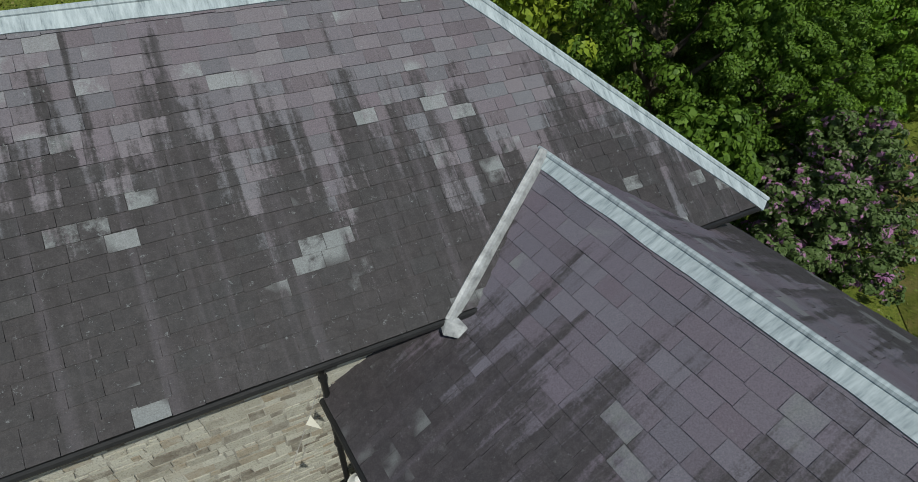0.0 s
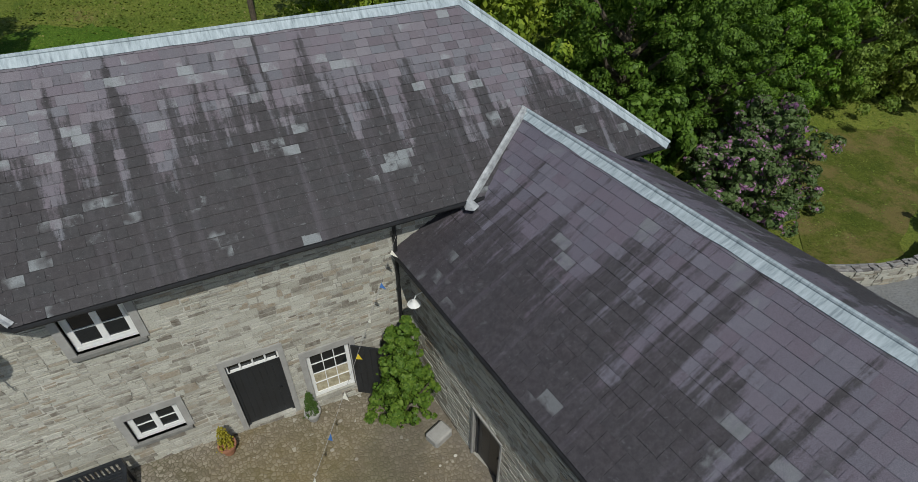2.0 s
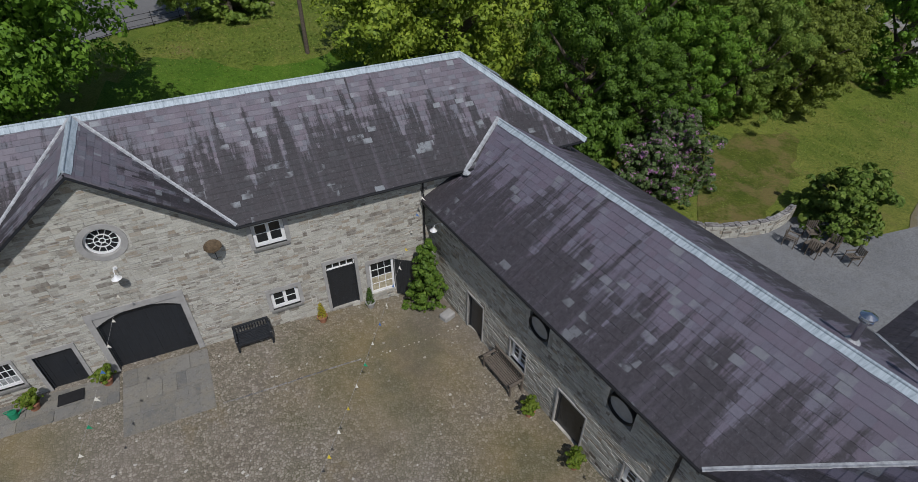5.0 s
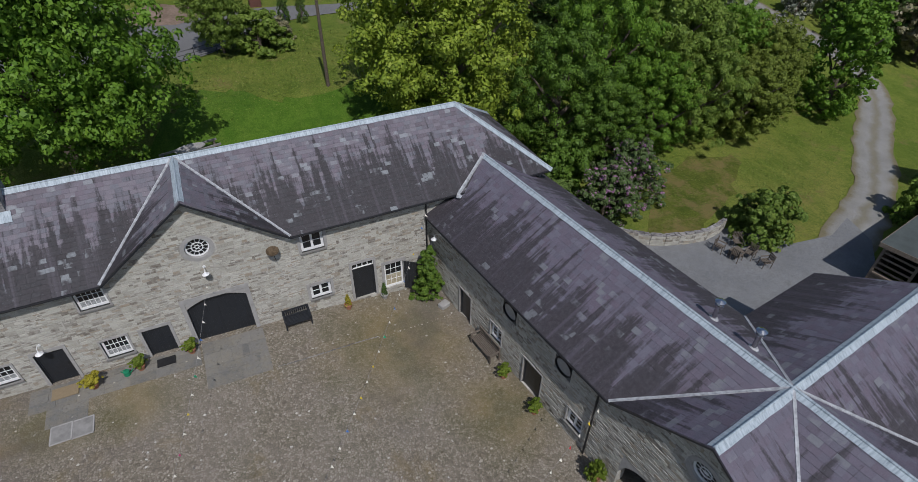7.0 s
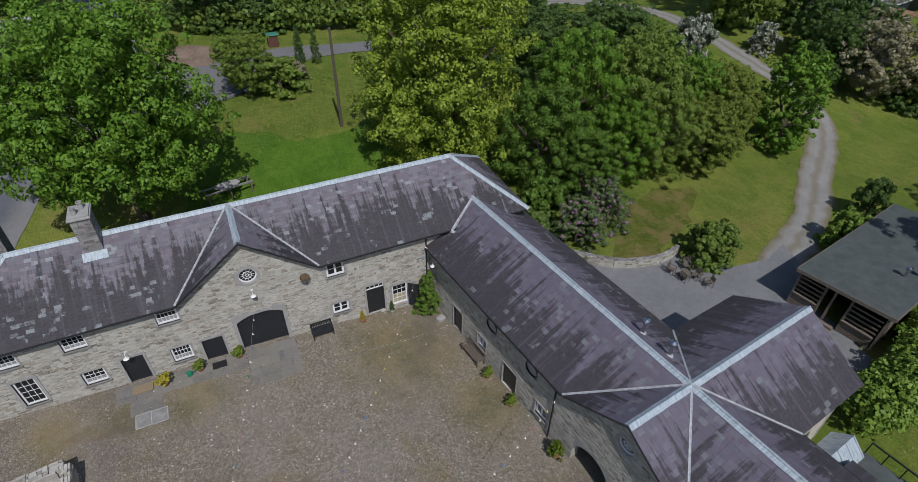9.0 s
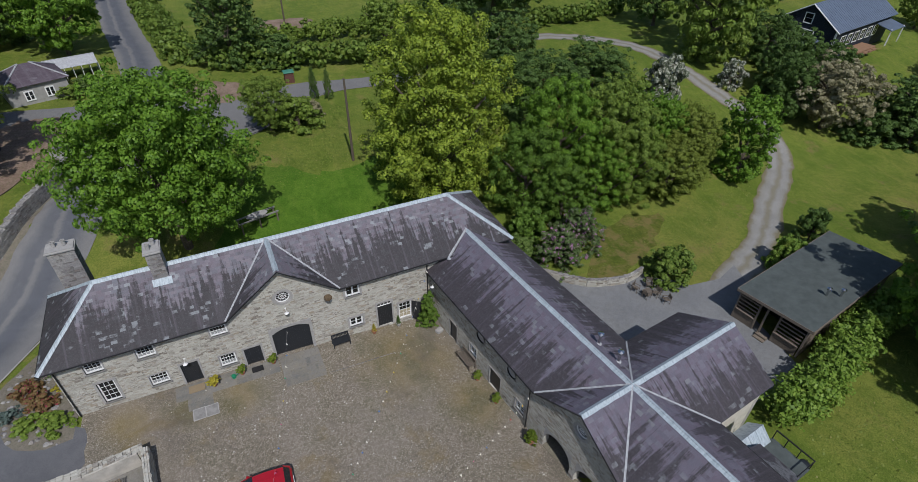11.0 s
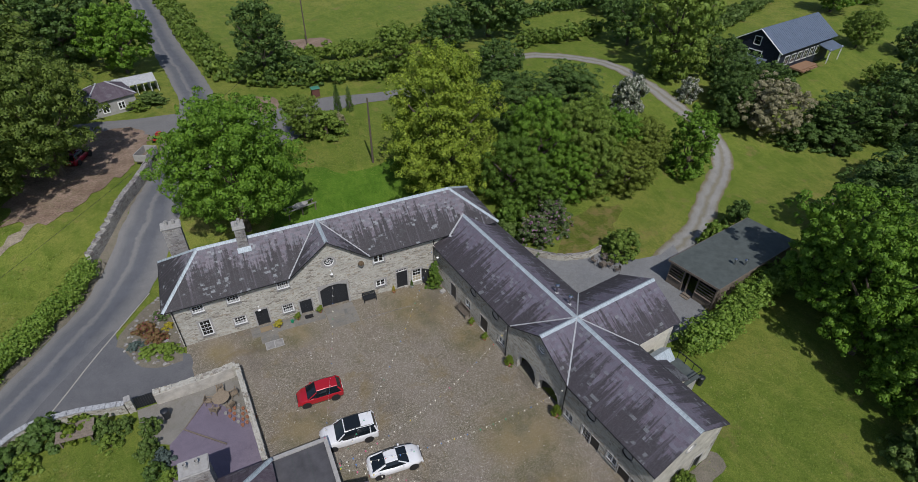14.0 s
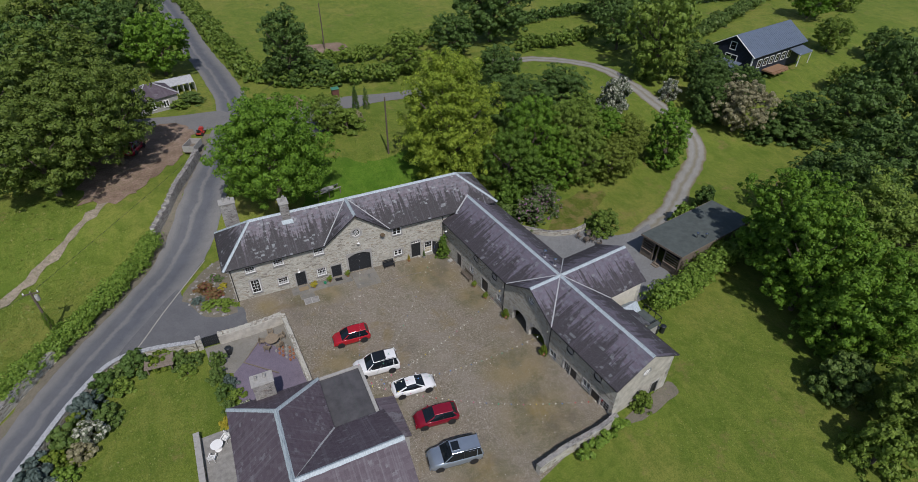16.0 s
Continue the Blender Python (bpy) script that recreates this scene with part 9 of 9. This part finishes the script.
# ---- poles and wires ----
def pole(x, y, h, label, lean=0.0, gear=False):
    ob = empty("utility_pole", pose(x, y, land(x, y) - 0.2, 0, lean, 0), label, "utility pole", "utility poles")
    part("shaft", tube(bmesh.new(), (0, 0, 0), (0, 0, h + 0.2), 0.15, 0.10, 10), M_BARK, ob)
    if gear:
        part("transformer", lathe(bmesh.new(), [(0.16, h - 1.0), (0.2, h - 0.9), (0.2, h - 0.4), (0.14, h - 0.3)], 12, Matrix.Translation((0.3, 0, 0))), M_CEMENT, ob, "grey transformer can")
        boxed("crossarm", -0.7, 0.7, -0.05, 0.05, h - 0.1, h + 0.02, M_BARK, ob)
        for sx in (-0.6, 0, 0.6):
            part("insulator", lathe(bmesh.new(), [(0.03, h), (0.07, h + 0.05), (0.04, h + 0.12), (0.06, h + 0.16), (0.02, h + 0.22)], 8, Matrix.Translation((sx, 0, 0.02))), M_WHITE, ob)
    return ob


pole(0.0, 21.0, 9.0, "tall weathered wooden pole on the lawn")
pole(-43.0, 2.2, 5.8, "wooden pole with transformer and ivy", gear=True)
pole(3.2, 72.3, 9.6, "wooden pole standing in a bare patch")
plant("ivy", -43.0, 2.2, 3.4, 0.4, "full", F_IVY, "ivy climbing the wooden pole", "climber")
wire = empty("wire", pose(0, 0, 0), "thin black overhead wire across the field", "wire")
bm = bmesh.new()
for a, b in (((-43.0, 2.2, 7.0), (-62.0, -8.0, 7.6)), ((-43.0, 2.2, 7.0), (-7.0, 44.0, 12.0))):
    for i in range(16):
        f0, f1 = i / 16, (i + 1) / 16
        p = [V(a).lerp(V(b), f) - V((0, 0, 2.4 * f * (1 - f))) for f in (f0, f1)]
        tube(bm, p[0], p[1], 0.02, 0.02, 4, False)
part("cable", bm, M_IRON, wire)

# railings along the lane, behind the stables
rail = empty("railings", pose(0, 0, 0), "black iron railings along the lane", "railings")
line = smooth_line([(-16.0, 24.4), (-13.2, 26.8), (-10.8, 29.2), (-7.2, 31.2), (-3.4, 34.6)], 1.6)
for (x0, y0), (x1, y1) in zip(line, line[1:]):
    for z in (0.3, 0.65, 1.0):
        part("bar", tube(bmesh.new(), (x0, y0, land(x0, y0) + z), (x1, y1, land(x1, y1) + z), 0.018, 0.018, 5), M_IRON, rail)
    part("upright", tube(bmesh.new(), (x0, y0, land(x0, y0) - 0.1), (x0, y0, land(x0, y0) + 1.1), 0.025, 0.025, 6), M_IRON, rail)
patch("lane", [(-24.5, 24.0), (-20.0, 22.4), (-15.6, 25.4), (-11.4, 29.2), (-7.6, 31.4), (-3.0, 36.6), (3.0, 39.8), (9.0, 39.6), (15.0, 39.4), (15.0, 42.6), (8.0, 43.2), (0.0, 44.4), (-9.0, 43.0), (-14.0, 47.0), (-18.0, 46.0), (-20.0, 38.0)], M_WORN, 0.06, "grey worn tarmac lane beyond the lawn", "road")

# timber stack and slab under the sycamore
st = empty("timber_rack", pose(-11.0, 15.4, land(-11.0, 15.4), 0, 0, 14), "weathered timber rack with a grey slab", "rack")
for x in (-1.7, 0.0, 1.7):
    boxed("post", x - 0.06, x + 0.06, -0.5, -0.38, -0.2, 0.9, M_OLDWOOD, st)
    boxed("post", x - 0.06, x + 0.06, 0.38, 0.5, -0.2, 0.9, M_OLDWOOD, st)
for y in (-0.44, 0.44):
    boxed("beam", -1.9, 1.9, y - 0.06, y + 0.06, 0.9, 1.02, M_FLAG, st)
part("slab", lathe(bmesh.new(), [(0.0, 1.02), (0.8, 1.02), (0.85, 1.08), (0.8, 1.14), (0.0, 1.14)], 20, Matrix.Diagonal((1.2, 0.6, 1, 1))), M_CEMENT, st, "grey oval slab")
box_ = empty("postbox_shelter", pose(-1.6, 45.4, land(-1.6, 45.4)), "small red-brown shelter with green roof", "shelter")
boxed("wall", -0.6, 0.6, -0.5, 0.5, -0.1, 1.35, plain("red-brown boards", (0.13, 0.06, 0.045), 0.8), box_)
part("roof", box(bmesh.new(), -0.72, 0.72, -0.62, 0.62, 1.35, 1.52, None, 0.06), plain("green tin", (0.06, 0.22, 0.15), 0.5), box_, "green roof")
P_FARMRED = plain("faded red paint", (0.42, 0.045, 0.035), 0.5, var=0.3, scale=5)
tr = empty("farm_trailer", pose(-26.6, 31.6, land(-26.6, 31.6), 0, 0, 62), "grey box trailer with red machinery, on bare earth", "trailer")
boxed("bed", -1.35, 1.35, -0.85, 0.85, 0.5, 0.62, M_OLDWOOD, tr)
for q in ((-1.35, -1.27, -0.85, 0.85), (1.27, 1.35, -0.85, 0.85), (-1.27, 1.27, -0.85, -0.78), (-1.27, 1.27, 0.78, 0.85)):
    boxed("side_board", *q, 0.62, 1.5, M_CEMENT, tr)
for sy in (-0.95, 0.95):
    part("wheel", lathe(bmesh.new(), [(0.1, -0.08), (0.33, -0.08), (0.33, 0.08), (0.1, 0.08)], 14, Matrix.Translation((0, sy, 0.33)) @ Matrix.Rotation(radians(90), 4, "X")), M_IRON, tr)
part("drawbar", tube(bmesh.new(), (1.3, 0, 0.55), (2.4, 0, 0.45), 0.05, 0.05, 6), M_IRON, tr)
mower = empty("mower", pose(-25.2, 37.2, land(-25.2, 37.2), 0, 0, 70), "red ride-on mower beside the trailer", "mower")
bm = bmesh.new()
box(bm, 0.1, 0.95, -0.32, 0.32, 0.45, 0.95)
bmesh.ops.bevel(bm, geom=bm.edges[:], offset=0.08, segments=2, affect="EDGES")
part("bonnet", bm, P_FARMRED, mower)
boxed("mower_deck", -0.5, 0.5, -0.5, 0.5, 0.16, 0.36, P_FARMRED, mower)
boxed("rear_body", -0.85, 0.1, -0.36, 0.36, 0.36, 0.6, P_FARMRED, mower)
boxed("seat", -0.75, -0.25, -0.24, 0.24, 0.6, 0.72, M_IRON, mower)
boxed("backrest", -0.85, -0.72, -0.24, 0.24, 0.66, 1.1, M_IRON, mower)
part("steering_column", tube(bmesh.new(), (0.15, 0, 0.9), (-0.1, 0, 1.15), 0.03, 0.03, 6), M_IRON, mower)
for wx, wr in ((0.7, 0.2), (-0.6, 0.28)):
    for sy in (-0.42, 0.42):
        part("wheel", lathe(bmesh.new(), [(0.05, -0.09), (wr, -0.09), (wr, 0.09), (0.05, 0.09)], 14, Matrix.Translation((wx, sy, wr)) @ Matrix.Rotation(radians(90), 4, "X")), M_IRON, mower)

# climber and stone by the end of the wing
plant("climber", 6.7, -29.9, 2.5, 1.15, "bush", F_MID, "green climber on the gable end", "climber", 20)
patch("worn_path", [(4.2, -30.4), (5.4, -31.0), (8.6, -30.6), (11.6, -29.8), (11.8, -28.6), (10.8, -28.5), (8.0, -29.2)], M_VERGE, 0.04, "worn stony path along the gable end", "path", ragged=0.12)
blk = boxed("mounting_block", -0.3, 0.3, -0.22, 0.22, 0, 0.3, M_CEMENT, None, m=pose(-0.25, -2.1, land(-0.25, -2.1), 0, 0, 20), bevel=0.05)
tagged(blk, "pale stone mounting block by the laurel", "stone block")
store = empty("log_store", pose(-33.4, -6.9, land(-33.4, -6.9), 0, 0, -6.0), "low log store with a sloping board roof by the garden wall", "log store")
for x in (-1.1, 1.0):
    for y, h in ((-0.55, 0.8), (0.55, 1.1)):
        boxed("post", x, x + 0.1, y - 0.05, y + 0.05, -0.1, h, M_OLDWOOD, store)
for i in range(6):
    part("roof_board", box(bmesh.new(), -1.3, 1.3, -0.72 + 0.245 * i, -0.49 + 0.245 * i, 0.0, 0.03, Matrix.Translation((0, 0, 1.0)) @ Matrix.Rotation(radians(14), 4, "X")), M_OLDWOOD, store)
boxed("back_board", -1.1, 1.1, 0.5, 0.54, 0.0, 1.05, M_OLDWOOD, store)


# ---- pale quartz stones set among the cobbles ----
def quartz_stones():
    r = random.Random(77)
    court = [(-24.6, -0.6), (0.2, -0.4), (1.4, -12.0), (3.4, -29.4), (-8.0, -32.0), (-15.4, -33.0), (-15.6, -21.0), (-20.2, -17.0), (-20.8, -6.0)]
    spots = [(r.uniform(-24.6, 3.4), r.uniform(-33, -0.4), r.uniform(0.025, 0.06)) for _ in range(420)]
    spots += [(-4.3 + 4.1 * i / 21 + r.uniform(-0.06, 0.06), -3.06 + 0.2 * i / 21 + r.uniform(-0.03, 0.03), r.uniform(0.02, 0.042)) for i in range(22) if i % 5 != 3]
    verts, faces = [], []
    for x, y, s in spots:
        if not inside(x, y, court):
            continue
        i, g, z = len(verts), r.uniform(0, 3.1), land(x, y) + 0.045
        for q, h in ((1.0, 0.0), (0.72, 0.028)):
            for j in range(6):
                a = j * math.pi / 3 + g
                verts.append((x + s * q * math.cos(a) * 1.25, y + s * q * math.sin(a), z + h))
        faces += [(i + j, i + (j + 1) % 6, i + 6 + (j + 1) % 6, i + 6 + j) for j in range(6)] + [tuple(range(i + 6, i + 12))]
    k = Nodes("quartz", 0.7, spec=0.3)
    k.colour(k.ramp(k.n("NewGeometry").outputs["Random Per Island"], (0.0, (0.30, 0.27, 0.22)), (0.7, (0.40, 0.365, 0.30)), (1.0, (0.58, 0.55, 0.49))))
    tagged(obj("quartz_stones", mesh_of("quartz_stones", verts, faces, k.m)), "pale quartz stones set among the cobbles", "stones", kind="stuff")


quartz_stones()


def cobble_edging():
    """A row of long narrow stones that parts the strip of larger cobbles by the wall from the rest of the court."""
    r = random.Random(83)
    ob = tagged(new("cobble_edging"), "row of narrow edging stones let into the cobbles", "edging", kind="structure")
    x = -9.4
    while x < -4.4:
        ln = r.uniform(0.16, 0.34)
        y = -3.02 + 0.04 * math.sin(x) + r.uniform(-0.012, 0.012)
        boxed("edging_stone", -ln / 2 + 0.01, ln / 2 - 0.01, -0.028, 0.028, -0.04, r.uniform(0.018, 0.034), M_DSTONE, ob, m=pose(x + ln / 2, y, land(x, y) + 0.03, 0, 0, r.uniform(-4, 4)))
        x += ln


cobble_edging()


def bed_stones():
    """Rough stones lying among the plants of the roadside bed and along its edge."""
    r = random.Random(19)
    bed = [(-30.5, 1.7), (-30.9, 3.6), (-27.4, 8.0), (-25.6, 7.6), (-25.5, -0.4), (-26.4, -1.9), (-28.9, -1.3)]
    verts, faces = [], []
    n = 0
    while n < 120:
        x, y, s = r.uniform(-31, -25.4), r.uniform(-2, 8), r.uniform(0.07, 0.21)
        if not inside(x, y, bed):
            continue
        n += 1
        i, z, g = len(verts), land(x, y) + 0.04, r.uniform(0, 6)
        for q, h in ((1.0, 0.0), (0.95, s * 0.4), (0.55, s * 0.75)):
            verts += [(x + s * q * r.uniform(0.8, 1.2) * math.cos(g + j * 1.0472), y + s * q * r.uniform(0.7, 1.0) * math.sin(g + j * 1.0472), z + h * r.uniform(0.85, 1.15)) for j in range(6)]
        faces += [(i + 6 * k + j, i + 6 * k + (j + 1) % 6, i + 6 * k + 6 + (j + 1) % 6, i + 6 * k + 6 + j) for k in (0, 1) for j in range(6)] + [tuple(range(i + 12, i + 18))]
    tagged(obj("bed_stones", mesh_of("bed_stones", verts, faces, M_DSTONES)), "rough grey stones among the plants of the bed", "stones", kind="stuff")


bed_stones()
